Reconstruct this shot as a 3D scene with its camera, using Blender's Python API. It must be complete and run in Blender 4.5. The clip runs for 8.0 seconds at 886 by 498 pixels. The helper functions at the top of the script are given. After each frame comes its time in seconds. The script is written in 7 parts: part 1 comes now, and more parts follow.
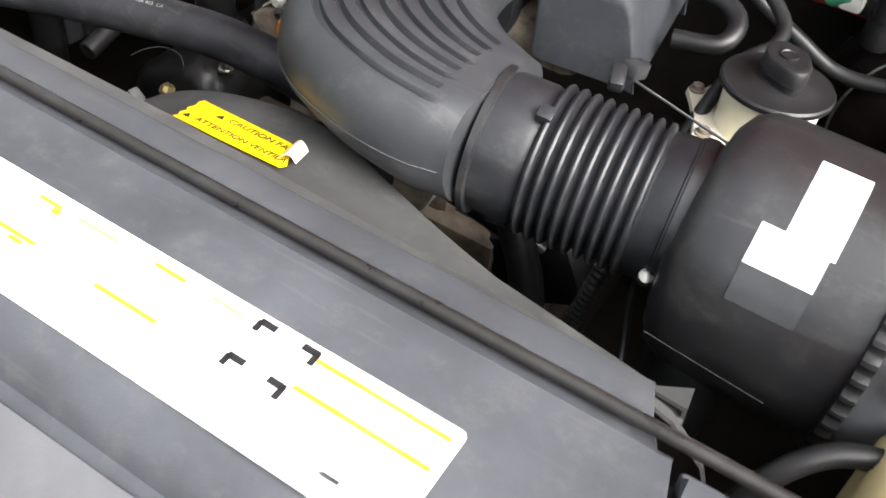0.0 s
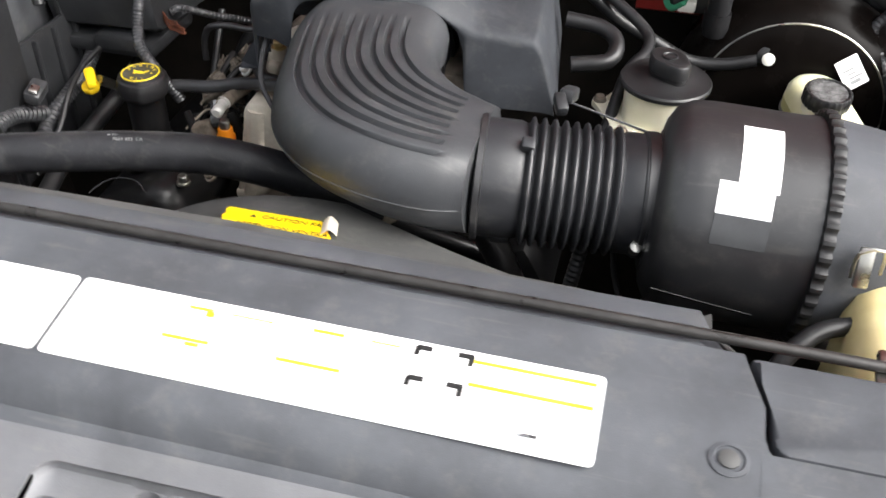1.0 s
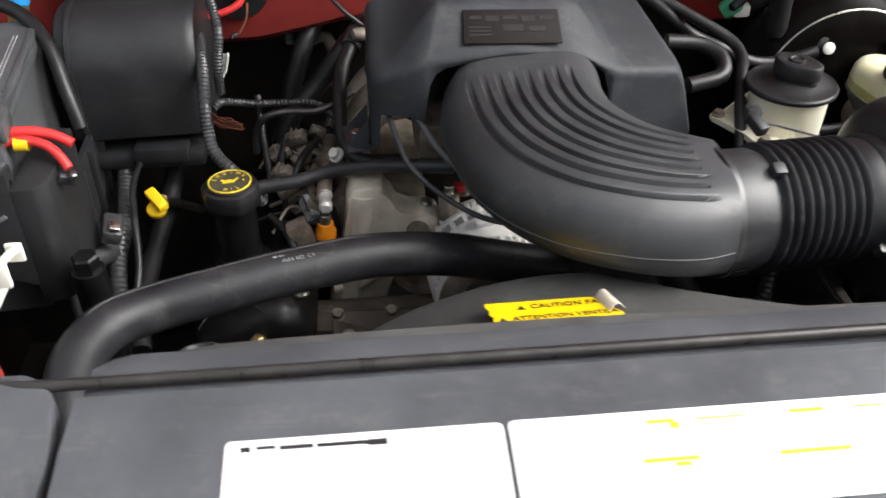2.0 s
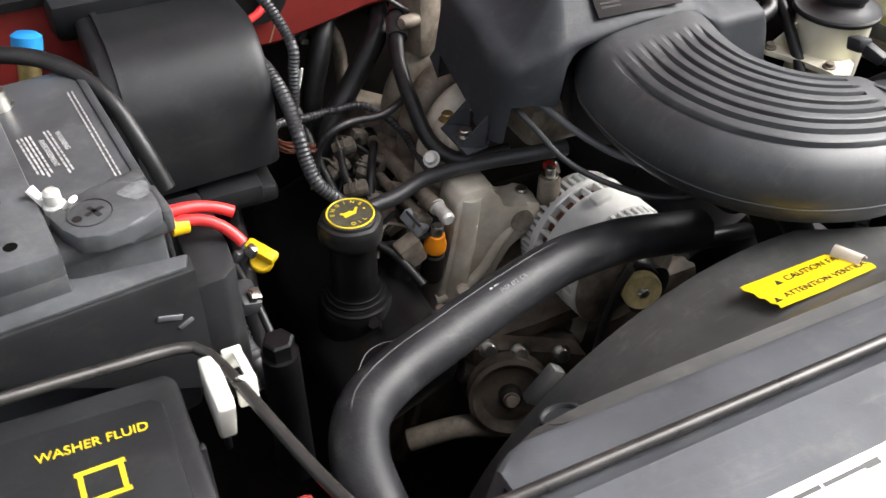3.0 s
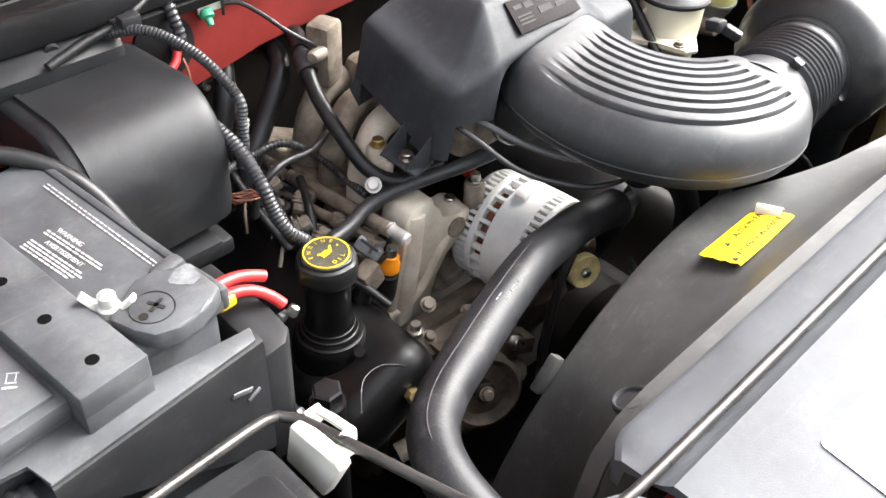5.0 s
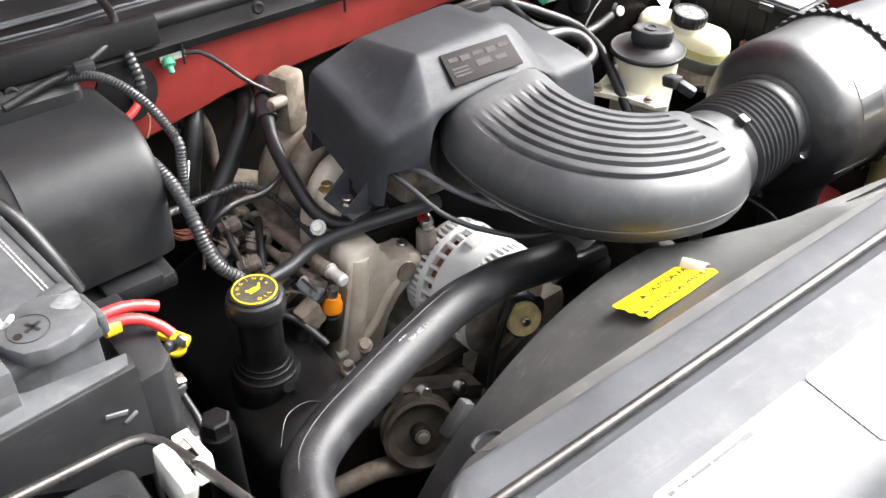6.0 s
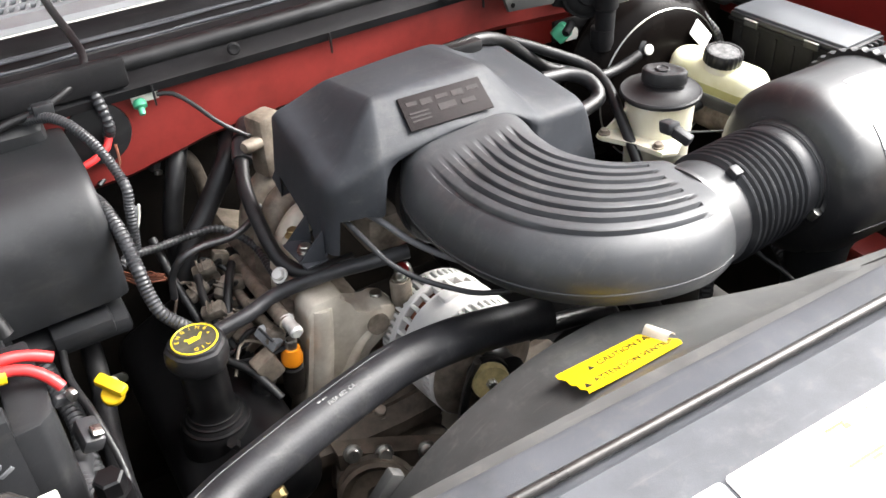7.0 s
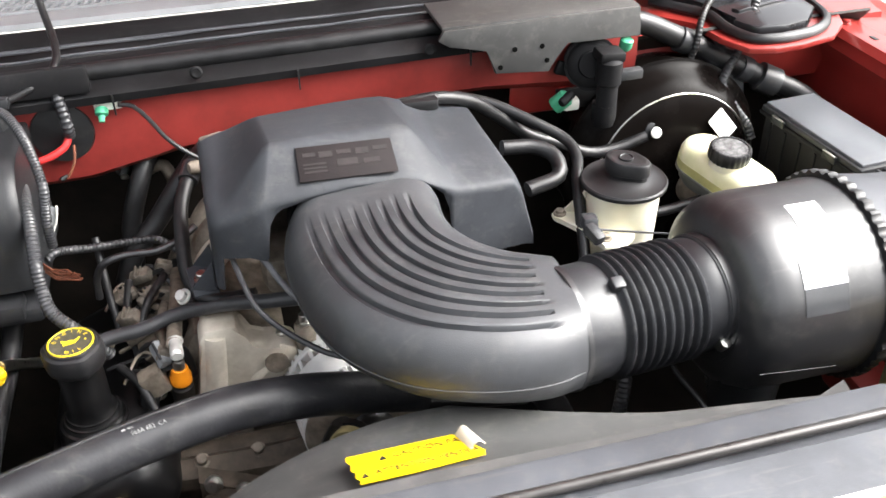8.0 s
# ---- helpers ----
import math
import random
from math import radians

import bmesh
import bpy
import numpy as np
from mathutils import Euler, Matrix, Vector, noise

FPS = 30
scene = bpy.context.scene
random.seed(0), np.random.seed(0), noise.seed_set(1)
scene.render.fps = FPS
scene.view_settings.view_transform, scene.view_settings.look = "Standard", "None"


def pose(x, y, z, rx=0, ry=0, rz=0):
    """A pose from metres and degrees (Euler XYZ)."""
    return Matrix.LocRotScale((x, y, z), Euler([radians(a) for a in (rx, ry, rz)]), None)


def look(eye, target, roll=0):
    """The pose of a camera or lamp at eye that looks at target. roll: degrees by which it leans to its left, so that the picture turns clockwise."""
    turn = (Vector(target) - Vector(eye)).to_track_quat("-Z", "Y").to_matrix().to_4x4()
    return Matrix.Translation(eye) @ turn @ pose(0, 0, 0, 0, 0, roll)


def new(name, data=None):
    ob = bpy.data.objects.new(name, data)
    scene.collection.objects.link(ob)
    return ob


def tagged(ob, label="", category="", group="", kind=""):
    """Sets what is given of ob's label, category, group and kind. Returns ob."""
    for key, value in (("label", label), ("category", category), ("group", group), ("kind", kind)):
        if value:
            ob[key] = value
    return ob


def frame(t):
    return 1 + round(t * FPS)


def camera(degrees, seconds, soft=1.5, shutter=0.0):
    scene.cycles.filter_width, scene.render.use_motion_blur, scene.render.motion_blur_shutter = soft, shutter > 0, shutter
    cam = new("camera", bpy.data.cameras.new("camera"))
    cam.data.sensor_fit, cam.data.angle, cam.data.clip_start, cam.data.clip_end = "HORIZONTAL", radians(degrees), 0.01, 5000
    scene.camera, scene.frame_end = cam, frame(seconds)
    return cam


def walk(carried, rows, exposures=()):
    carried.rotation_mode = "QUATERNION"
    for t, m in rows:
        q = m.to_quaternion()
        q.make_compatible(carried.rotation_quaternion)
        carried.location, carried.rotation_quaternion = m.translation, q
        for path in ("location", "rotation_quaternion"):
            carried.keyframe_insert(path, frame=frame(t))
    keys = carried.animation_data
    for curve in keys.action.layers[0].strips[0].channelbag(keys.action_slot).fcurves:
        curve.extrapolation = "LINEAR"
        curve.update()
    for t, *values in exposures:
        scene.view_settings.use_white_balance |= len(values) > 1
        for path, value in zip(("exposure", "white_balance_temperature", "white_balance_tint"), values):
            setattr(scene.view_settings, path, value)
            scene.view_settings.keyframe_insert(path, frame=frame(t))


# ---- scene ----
cam = camera(51.3, 8.0, 1.5, 0.25)
PATH = [
    (0, (0.474, -0.246, 1.363), (-0.198, 1.056, 0.002), 8.0),
    (0.5, (0.458, -0.353, 1.393), (-0.07, 1.075, 0.096), 4.1),
    (1, (0.365, -0.425, 1.434), (0.008, 1.092, 0.181), 1.5),
    (1.5, (0.142, -0.45, 1.442), (0.054, 1.151, 0.247), 1.1),
    (2, (-0.068, -0.381, 1.423), (0.076, 1.21, 0.221), -0.3),
    (2.2, (-0.15, -0.341, 1.419), (0.08, 1.228, 0.2), -1.1),
    (3.3, (-0.511, -0.124, 1.437), (0.321, 1.11, 0.101), 2.3),
    (3.5, (-0.548, -0.085, 1.439), (0.366, 1.068, 0.085), 3.1),
    (4, (-0.595, -0.044, 1.442), (0.439, 1.002, 0.086), 3.2),
    (4.5, (-0.619, -0.055, 1.462), (0.483, 0.956, 0.134), 3.7),
    (5.8, (-0.544, -0.162, 1.501), (0.498, 0.983, 0.236), 2.0),
    (6, (-0.505, -0.203, 1.498), (0.484, 1.015, 0.258), 0.6),
    (6.5, (-0.397, -0.268, 1.49), (0.443, 1.095, 0.292), -3.6),
    (7, (-0.326, -0.254, 1.474), (0.453, 1.163, 0.297), -3.8),
    (7.5, (-0.244, -0.245, 1.482), (0.482, 1.212, 0.319), -1.4),
    (8, (-0.031, -0.333, 1.489), (0.378, 1.266, 0.36), -1.4),
]
walk(cam, [(t, look(eye, target, roll)) for t, eye, target, roll in PATH], [(0, 1.4), (1.0, 1.2), (1.5, 0.87), (2.2, 0.78), (3.3, 1.45), (4.5, 2.1), (6.0, 2.15), (7.0, 2.0), (8, 2.0)])

# ---- world and light ----
world = bpy.data.worlds.new("overcast_sky")
scene.world = world
world.use_nodes = True
wn, wl = world.node_tree.nodes, world.node_tree.links
sky = wn.new("ShaderNodeTexSky")
sky.sky_type, sky.sun_disc = "NISHITA", False
sky.sun_elevation, sky.sun_rotation = radians(41), radians(102)
sky.air_density, sky.dust_density = 1.0, 7.0
soft_sky = wn.new("ShaderNodeHueSaturation")
soft_sky.inputs["Saturation"].default_value = 0.22
wl.new(sky.outputs[0], soft_sky.inputs["Color"])
# a cloudy sky is brighter overhead than at the horizon
ray_way = wn.new("ShaderNodeTexCoord")
parts_of_way = wn.new("ShaderNodeSeparateXYZ")
wl.new(ray_way.outputs["Generated"], parts_of_way.inputs[0])
overhead = wn.new("ShaderNodeMapRange")
overhead.inputs["From Min"].default_value, overhead.inputs["From Max"].default_value = 0.0, 1.0
overhead.inputs["To Min"].default_value, overhead.inputs["To Max"].default_value = 1.15, 2.1
wl.new(parts_of_way.outputs["Z"], overhead.inputs["Value"])
cloud = wn.new("ShaderNodeVectorMath")
cloud.operation = "SCALE"
wl.new(soft_sky.outputs[0], cloud.inputs[0])
wl.new(overhead.outputs[0], cloud.inputs["Scale"])
wl.new(cloud.outputs[0], wn["Background"].inputs["Color"])
wn["Background"].inputs["Strength"].default_value = 0.095
sun_data = bpy.data.lights.new("sun", "SUN")
sun_data.energy, sun_data.angle, sun_data.color = 1.75, radians(56), (1.0, 0.99, 0.98)
sun = new("sun", sun_data)
sun.matrix_world = look((2.6, -0.40, 3.3), (0.0, 0.2, 1.0))


# ---- materials ----
def mat(name, color, rough=0.5, metal=0.0, var=0.25, scale=18.0, bump=0.15, fine=450.0, coat=0.0, tint=None, spec=0.5, through_light=0.0, dust=0.0):
    """A surface with stains at one scale and grain at another, in metres."""
    m = bpy.data.materials.new(name)
    m.use_nodes = True
    n, l = m.node_tree.nodes, m.node_tree.links
    b = n["Principled BSDF"]
    co = n.new("ShaderNodeTexCoord")
    big = n.new("ShaderNodeTexNoise")
    big.inputs["Scale"].default_value, big.inputs["Detail"].default_value, big.inputs["Roughness"].default_value = scale, 5, 0.62
    small = n.new("ShaderNodeTexNoise")
    small.inputs["Scale"].default_value, small.inputs["Detail"].default_value = fine, 2
    for t in (big, small):
        l.new(co.outputs["Object"], t.inputs["Vector"])
    ramp = n.new("ShaderNodeValToRGB")
    ramp.color_ramp.elements[0].position, ramp.color_ramp.elements[1].position = 0.32, 0.72
    dark = tint or [c * (1 - var) for c in color]
    ramp.color_ramp.elements[0].color = (*dark, 1)
    ramp.color_ramp.elements[1].color = (*[min(1, c * (1 + var)) for c in color], 1)
    l.new(big.outputs[0], ramp.inputs[0])
    paint = ramp.outputs[0]
    if dust:
        speck = n.new("ShaderNodeTexNoise")
        speck.inputs["Scale"].default_value, speck.inputs["Detail"].default_value, speck.inputs["Roughness"].default_value = 42, 9, 0.75
        l.new(co.outputs["Object"], speck.inputs["Vector"])
        stretch = n.new("ShaderNodeMapping")
        stretch.inputs["Scale"].default_value = (14, 190, 60)
        stretch.inputs["Rotation"].default_value = (0.2, 0.1, 0.5)
        l.new(co.outputs["Object"], stretch.inputs["Vector"])
        scratch = n.new("ShaderNodeTexNoise")
        scratch.inputs["Scale"].default_value, scratch.inputs["Detail"].default_value = 1.0, 4
        l.new(stretch.outputs[0], scratch.inputs["Vector"])
        for tex, lo, hi, amount in ((speck, 0.52, 0.78, dust), (scratch, 0.62, 0.74, 0.5 * dust)):
            r2 = n.new("ShaderNodeMapRange")
            r2.inputs["From Min"].default_value, r2.inputs["From Max"].default_value, r2.inputs["To Max"].default_value = lo, hi, amount
            l.new(tex.outputs[0], r2.inputs["Value"])
            mix = n.new("ShaderNodeMix")
            mix.data_type = "RGBA"
            l.new(r2.outputs[0], mix.inputs[0])
            l.new(paint, mix.inputs[6])
            mix.inputs[7].default_value = (0.2, 0.19, 0.17, 1)
            paint = mix.outputs[2]
    l.new(paint, b.inputs["Base Color"])
    rr = n.new("ShaderNodeMapRange")
    rr.inputs["To Min"].default_value, rr.inputs["To Max"].default_value = max(0.03, rough - 0.12), min(1, rough + 0.12)
    l.new(big.outputs[0], rr.inputs["Value"])
    l.new(rr.outputs[0], b.inputs["Roughness"])
    b.inputs["Metallic"].default_value = metal
    b.inputs["Specular IOR Level"].default_value = spec
    b.inputs["Coat Weight"].default_value = coat
    b.inputs["Coat Roughness"].default_value = 0.08
    if through_light:
        b.inputs["Subsurface Weight"].default_value = through_light
        b.inputs["Subsurface Radius"].default_value = (0.02, 0.018, 0.012)
        b.inputs["Subsurface Scale"].default_value = 0.5
    if bump:
        bp = n.new("ShaderNodeBump")
        bp.inputs["Strength"].default_value, bp.inputs["Distance"].default_value = bump, 0.0006
        l.new(small.outputs[0], bp.inputs["Height"])
        l.new(bp.outputs[0], b.inputs["Normal"])
    return m


PLASTIC = mat("grained_black_plastic", (0.019, 0.020, 0.022), 0.46, dust=0.09, var=0.3, bump=0.25, fine=900, spec=0.4)
PANEL = mat("weathered_grey_black_plastic", (0.070, 0.074, 0.083), 0.54, dust=0.26, var=0.3, scale=11, bump=0.25, fine=1100, spec=0.30)
SHROUD = mat("dusty_black_plastic", (0.062, 0.062, 0.061), 0.48, dust=0.36, var=0.35, scale=9, bump=0.2, fine=700, spec=0.4)
INTAKE = mat("smooth_black_plastic", (0.034, 0.036, 0.040), 0.46, dust=0.22, spec=0.62, var=0.3, scale=14, bump=0.25, fine=1100)
COVER = mat("engine_cover_plastic", (0.036, 0.039, 0.045), 0.54, dust=0.19, var=0.3, scale=12, bump=0.3, fine=1000, spec=0.26)
COWL = mat("dull_black_plastic", (0.0075, 0.0075, 0.0085), 0.62, dust=0.06, var=0.5, scale=10, bump=0.35, fine=800, spec=0.22)
GLOSS = mat("glossy_black_plastic", (0.018, 0.018, 0.020), 0.38, var=0.35, scale=9, bump=0.06, spec=1.0, dust=0.22)
RUBBER = mat("black_rubber", (0.013, 0.013, 0.014), 0.40, dust=0.09, var=0.4, scale=30, bump=0.2, fine=500, spec=0.42)
HOSE = mat("reinforced_hose_rubber", (0.018, 0.0185, 0.021), 0.44, dust=0.20, var=0.4, scale=25, bump=0.35, fine=380, spec=0.30)
LOOM = mat("corrugated_loom_plastic", (0.036, 0.037, 0.040), 0.36, dust=0.18, var=0.35, bump=0.05)
DARK = mat("oily_and_shaded_metal", (0.013, 0.0105, 0.0085), 0.6, var=0.6, scale=25, bump=0.5, fine=90, tint=(0.006, 0.005, 0.004), spec=0.25)
GRIMEPALE = mat("dusty_brown_connector", (0.20, 0.175, 0.145), 0.65, var=0.5, scale=70, bump=0.4, tint=(0.08, 0.066, 0.052), spec=0.3)
GRIMY = mat("grimy_brown_casting", (0.085, 0.068, 0.052), 0.62, var=0.6, scale=30, bump=0.7, fine=130, tint=(0.03, 0.023, 0.017), spec=0.3)
BLACKMETAL = mat("black_painted_metal", (0.005, 0.005, 0.0055), 0.33, dust=0.04, var=0.4, scale=20, bump=0.2, fine=120, spec=0.4)
ROD = mat("dark_steel_rod", (0.055, 0.052, 0.050), 0.30, 0.5, var=0.3, scale=30, bump=0.05)
CAPBLACK = mat("black_cap_plastic", (0.012, 0.012, 0.013), 0.42, var=0.3, bump=0.2, fine=500, dust=0.1)
ALU = mat("cast_aluminium", (0.68, 0.63, 0.54), 0.5, 0.05, var=0.14, scale=18, bump=0.3, fine=260, tint=(0.40, 0.34, 0.26))
ALUDIRTY = mat("dirty_cast_aluminium", (0.28, 0.24, 0.195), 0.6, 0.2, var=0.4, scale=35, bump=0.7, fine=160, tint=(0.10, 0.08, 0.06))
ALUBRIGHT = mat("bright_alternator_casting", (0.72, 0.71, 0.69), 0.45, 0.0, var=0.08, scale=40, bump=0.25, fine=300)
STEEL = mat("zinc_steel", (0.55, 0.54, 0.5), 0.3, 1.0, var=0.2, scale=60, bump=0.2)
BRASS = mat("yellow_zinc_metal", (0.45, 0.35, 0.16), 0.4, 0.8, var=0.3, scale=50, bump=0.3)
RED = mat("red_body_paint", (0.27, 0.026, 0.021), 0.36, var=0.2, scale=8, bump=0.03, coat=0.5)
REDDULL = mat("dusty_shaded_red_paint", (0.24, 0.026, 0.021), 0.5, var=0.35, scale=10, bump=0.1, coat=0.1)
YELLOWED = mat("yellowed_tank_plastic", (0.84, 0.82, 0.64), 0.38, var=0.08, scale=22, bump=0.06, tint=(0.70, 0.69, 0.42), through_light=0.1)
BELLOWS = mat("moulded_bellows_rubber", (0.020, 0.021, 0.024), 0.40, dust=0.16, var=0.35, scale=24, bump=0.15, fine=600, spec=0.5)
TANKDARK = mat('grey_translucent_plastic', (0.16, 0.165, 0.16), 0.32, var=0.2, scale=30, bump=0.05)
WHITE = mat("milky_white_plastic", (0.88, 0.86, 0.75), 0.4, var=0.07, scale=14, bump=0.08, tint=(0.80, 0.76, 0.58), through_light=0.1)
CREAM = mat("yellowed_plastic", (0.75, 0.66, 0.38), 0.4, var=0.15, scale=12, bump=0.05, tint=(0.6, 0.47, 0.2), through_light=0.25)
TINTED = mat("fluid_tinted_plastic", (0.52, 0.5, 0.22), 0.35, var=0.2, scale=18, bump=0.05, through_light=0.2)
CLIPWHITE = mat("white_nylon", (0.78, 0.77, 0.7), 0.45, var=0.08, bump=0.05)
PAPER = mat("white_label_paper", (0.86, 0.86, 0.85), 0.35, var=0.03, scale=40, bump=0.04)
TAPE = mat("clear_shiny_tape", (0.74, 0.75, 0.77), 0.12, var=0.08, scale=60, bump=0.08, fine=200)
FOIL = mat("silver_tape", (0.05, 0.052, 0.055), 0.16, 0.0, var=0.25, bump=0.08, fine=150)
YELLOW = mat("yellow_label_film", (0.85, 0.56, 0.004), 0.4, var=0.06, scale=60, bump=0.04)
YELLOWPL = mat("yellow_plastic", (0.8, 0.52, 0.01), 0.4, var=0.12, bump=0.08)
INK = mat("black_ink", (0.015, 0.015, 0.015), 0.5, bump=0)
INKYELLOW = mat("yellow_ink", (0.85, 0.62, 0.02), 0.45, bump=0)
INKORANGE = mat("orange_ink", (0.85, 0.42, 0.05), 0.45, bump=0)
INKGREY = mat("scuffed_rubber_line", (0.05, 0.05, 0.052), 0.5, var=0.6, scale=160, bump=0.2)
HOSEINK = mat("worn_hose_print", (0.24, 0.24, 0.24), 0.55, var=0.6, scale=120, bump=0)
CAPDISC = mat("faded_cap_disc", (0.05, 0.047, 0.034), 0.5, var=0.35, scale=120, bump=0.2, dust=0.3)
INKWHITE = mat("white_ink", (0.42, 0.42, 0.42), 0.55, var=0.2, scale=70, bump=0)
ORANGE = mat("orange_plastic", (0.85, 0.27, 0.01), 0.4, var=0.12, bump=0.05)
GREEN = mat("green_plastic", (0.06, 0.34, 0.19), 0.45, var=0.2, bump=0.05)
BLUE = mat("blue_plastic", (0.02, 0.25, 0.6), 0.45, var=0.2, bump=0.05)
REDCABLE = mat("red_cable_sheath", (0.6, 0.035, 0.035), 0.35, var=0.15, scale=40, bump=0.05)
GOLD = mat("gold_zinc_plating", (0.62, 0.50, 0.24), 0.42, 0.0, var=0.35, scale=60, bump=0.1)
WORNCAP = mat("worn_printed_cap", (0.10, 0.10, 0.10), 0.5, var=0.9, scale=160, bump=0.2)
COPPER = mat("bare_copper_strands", (0.17, 0.055, 0.028), 0.55, 0.2, var=0.5, scale=80, bump=0.5)
BADGE = mat("badge_brown_black", (0.012, 0.0085, 0.009), 0.7, var=0.3, scale=60, bump=0.3, fine=600, spec=0.2)
BATTERY = mat("battery_case", (0.070, 0.074, 0.080), 0.42, dust=0.36, var=0.4, scale=18, bump=0.15, fine=600)
ACID = mat("faint_acid_dust", (0.14, 0.145, 0.15), 0.8, var=0.5, scale=90, bump=0.3)
DUSTGREY = mat("acid_dust_grey", (0.3, 0.31, 0.32), 0.8, var=0.4, scale=60, bump=0.3)
VENT = mat("pale_vent_paint", (0.26, 0.27, 0.28), 0.35, var=0.12, bump=0.05, dust=0.2)
GLASS = mat("dark_window_glass", (0.02, 0.025, 0.028), 0.05, var=0.1, bump=0)
BOOSTER = mat("black_enamel_paint", (0.005, 0.004, 0.0036), 0.26, var=0.4, bump=0.04, spec=0.05)
BADGERELIEF = mat("badge_lighter_relief", (0.0165, 0.012, 0.0122), 0.65, var=0.4, scale=80, bump=0.3, spec=0.3)
# flat discs of this replace real holes; the shade inside is their colour
HOLE = mat("hole_shade_black", (0.003, 0.003, 0.003), 0.9, bump=0, spec=0.05)
SHIELD = mat("dull_shield_plastic", (0.015, 0.0155, 0.017), 0.50, dust=0.09, var=0.35, scale=14, bump=0.2, fine=800, spec=0.28)
ZINC = mat("dull_white_zinc", (0.66, 0.65, 0.62), 0.42, 0.35, var=0.2, scale=60, bump=0.2)
WETBLACK = mat("shiny_black_plastic", (0.022, 0.022, 0.024), 0.16, var=0.3, scale=25, bump=0.06, dust=0.12)
LID = mat("pale_grey_lid_plastic", (0.095, 0.102, 0.112), 0.4, var=0.15, scale=14, bump=0.15, fine=700, dust=0.15)
PALE = mat("sun_bleached_plastic", (0.12, 0.122, 0.13), 0.5, var=0.2, scale=12, bump=0.25, fine=900, dust=0.2)
SKYLINE = mat("skyline_screen", (0.07, 0.09, 0.05), 0.9, var=0.5, scale=0.9, bump=0, tint=(0.03, 0.04, 0.03))
CONCRETE = mat("driveway_concrete", (0.27, 0.26, 0.24), 0.85, var=0.2, scale=2.5, bump=0.6, fine=120)

# ---- building helpers ----
HOME = {}


def thing(name, at, label, category, group="", kind=""):
    ob = new(name)
    ob.location = at
    ob.empty_display_size = 0.02
    HOME[ob] = Vector(at)
    return tagged(ob, label, category, group, kind)


def part(name, bm, material, parent=None, label="", sharp=38):
    me = bpy.data.meshes.new(name)
    if parent is not None:
        bmesh.ops.translate(bm, verts=bm.verts, vec=-HOME[parent])
    bmesh.ops.recalc_face_normals(bm, faces=bm.faces)
    bm.to_mesh(me)
    bm.free()
    me.materials.append(material)
    me.polygons.foreach_set("use_smooth", [True] * len(me.polygons))
    me.set_sharp_from_angle(angle=radians(sharp))
    ob = new(name, me)
    if parent is not None:
        ob.parent = parent
        HOME[ob] = HOME[parent]
    else:
        HOME[ob] = Vector((0, 0, 0))
    if label:
        ob["label"] = label
    return ob


def turn(direction):
    """A turn that takes z to the direction."""
    return Vector(direction).to_track_quat("Z", "Y").to_matrix().to_4x4()


def rbox(c, s, bevel=0.003, rot=(0, 0, 0), bm=None, segs=2):
    """A box with rounded edges."""
    bm = bm or bmesh.new()
    m = pose(*c, *rot) @ Matrix.Diagonal((*s, 1))
    vs = bmesh.ops.create_cube(bm, size=1, matrix=m)["verts"]
    if bevel:
        es = list({e for v in vs for e in v.link_edges})
        bmesh.ops.bevel(bm, geom=es, offset=min(bevel, 0.48 * min(s)), segments=segs, profile=0.5, affect="EDGES")
    return bm


def lathe(profile, at, direction=(0, 0, 1), n=28, bm=None, wobble=None):
    """Turns (radius, height) pairs round an axis."""
    bm = bm or bmesh.new()
    m = Matrix.Translation(at) @ turn(direction)
    rings = []
    for r, h in profile:
        ring = []
        for i in range(n):
            a = 2 * math.pi * i / n
            k = r * (wobble(i) if wobble else 1)
            ring.append(bm.verts.new(m @ Vector((k * math.cos(a), k * math.sin(a), h))))
        rings.append(ring)
    for a, b in zip(rings, rings[1:]):
        for i in range(n):
            bm.faces.new((a[i], a[(i + 1) % n], b[(i + 1) % n], b[i]))
    bm.faces.new(rings[0])
    bm.faces.new(rings[-1])
    return bm


def spline(pts, step):
    """Points about a step apart on a smooth curve through pts."""
    p = [Vector(q) for q in pts]
    p = [p[0] * 2 - p[1]] + p + [p[-1] * 2 - p[-2]]
    out = []
    for i in range(1, len(p) - 2):
        a, b, c, d = p[i - 1:i + 3]
        k = max(2, int((c - b).length / step))
        for j in range(k):
            t = j / k
            out.append(0.5 * (2 * b + (c - a) * t + (2 * a - 5 * b + 4 * c - d) * t * t + (3 * b - a - 3 * c + d) * t ** 3))
    return out + [p[-2]]


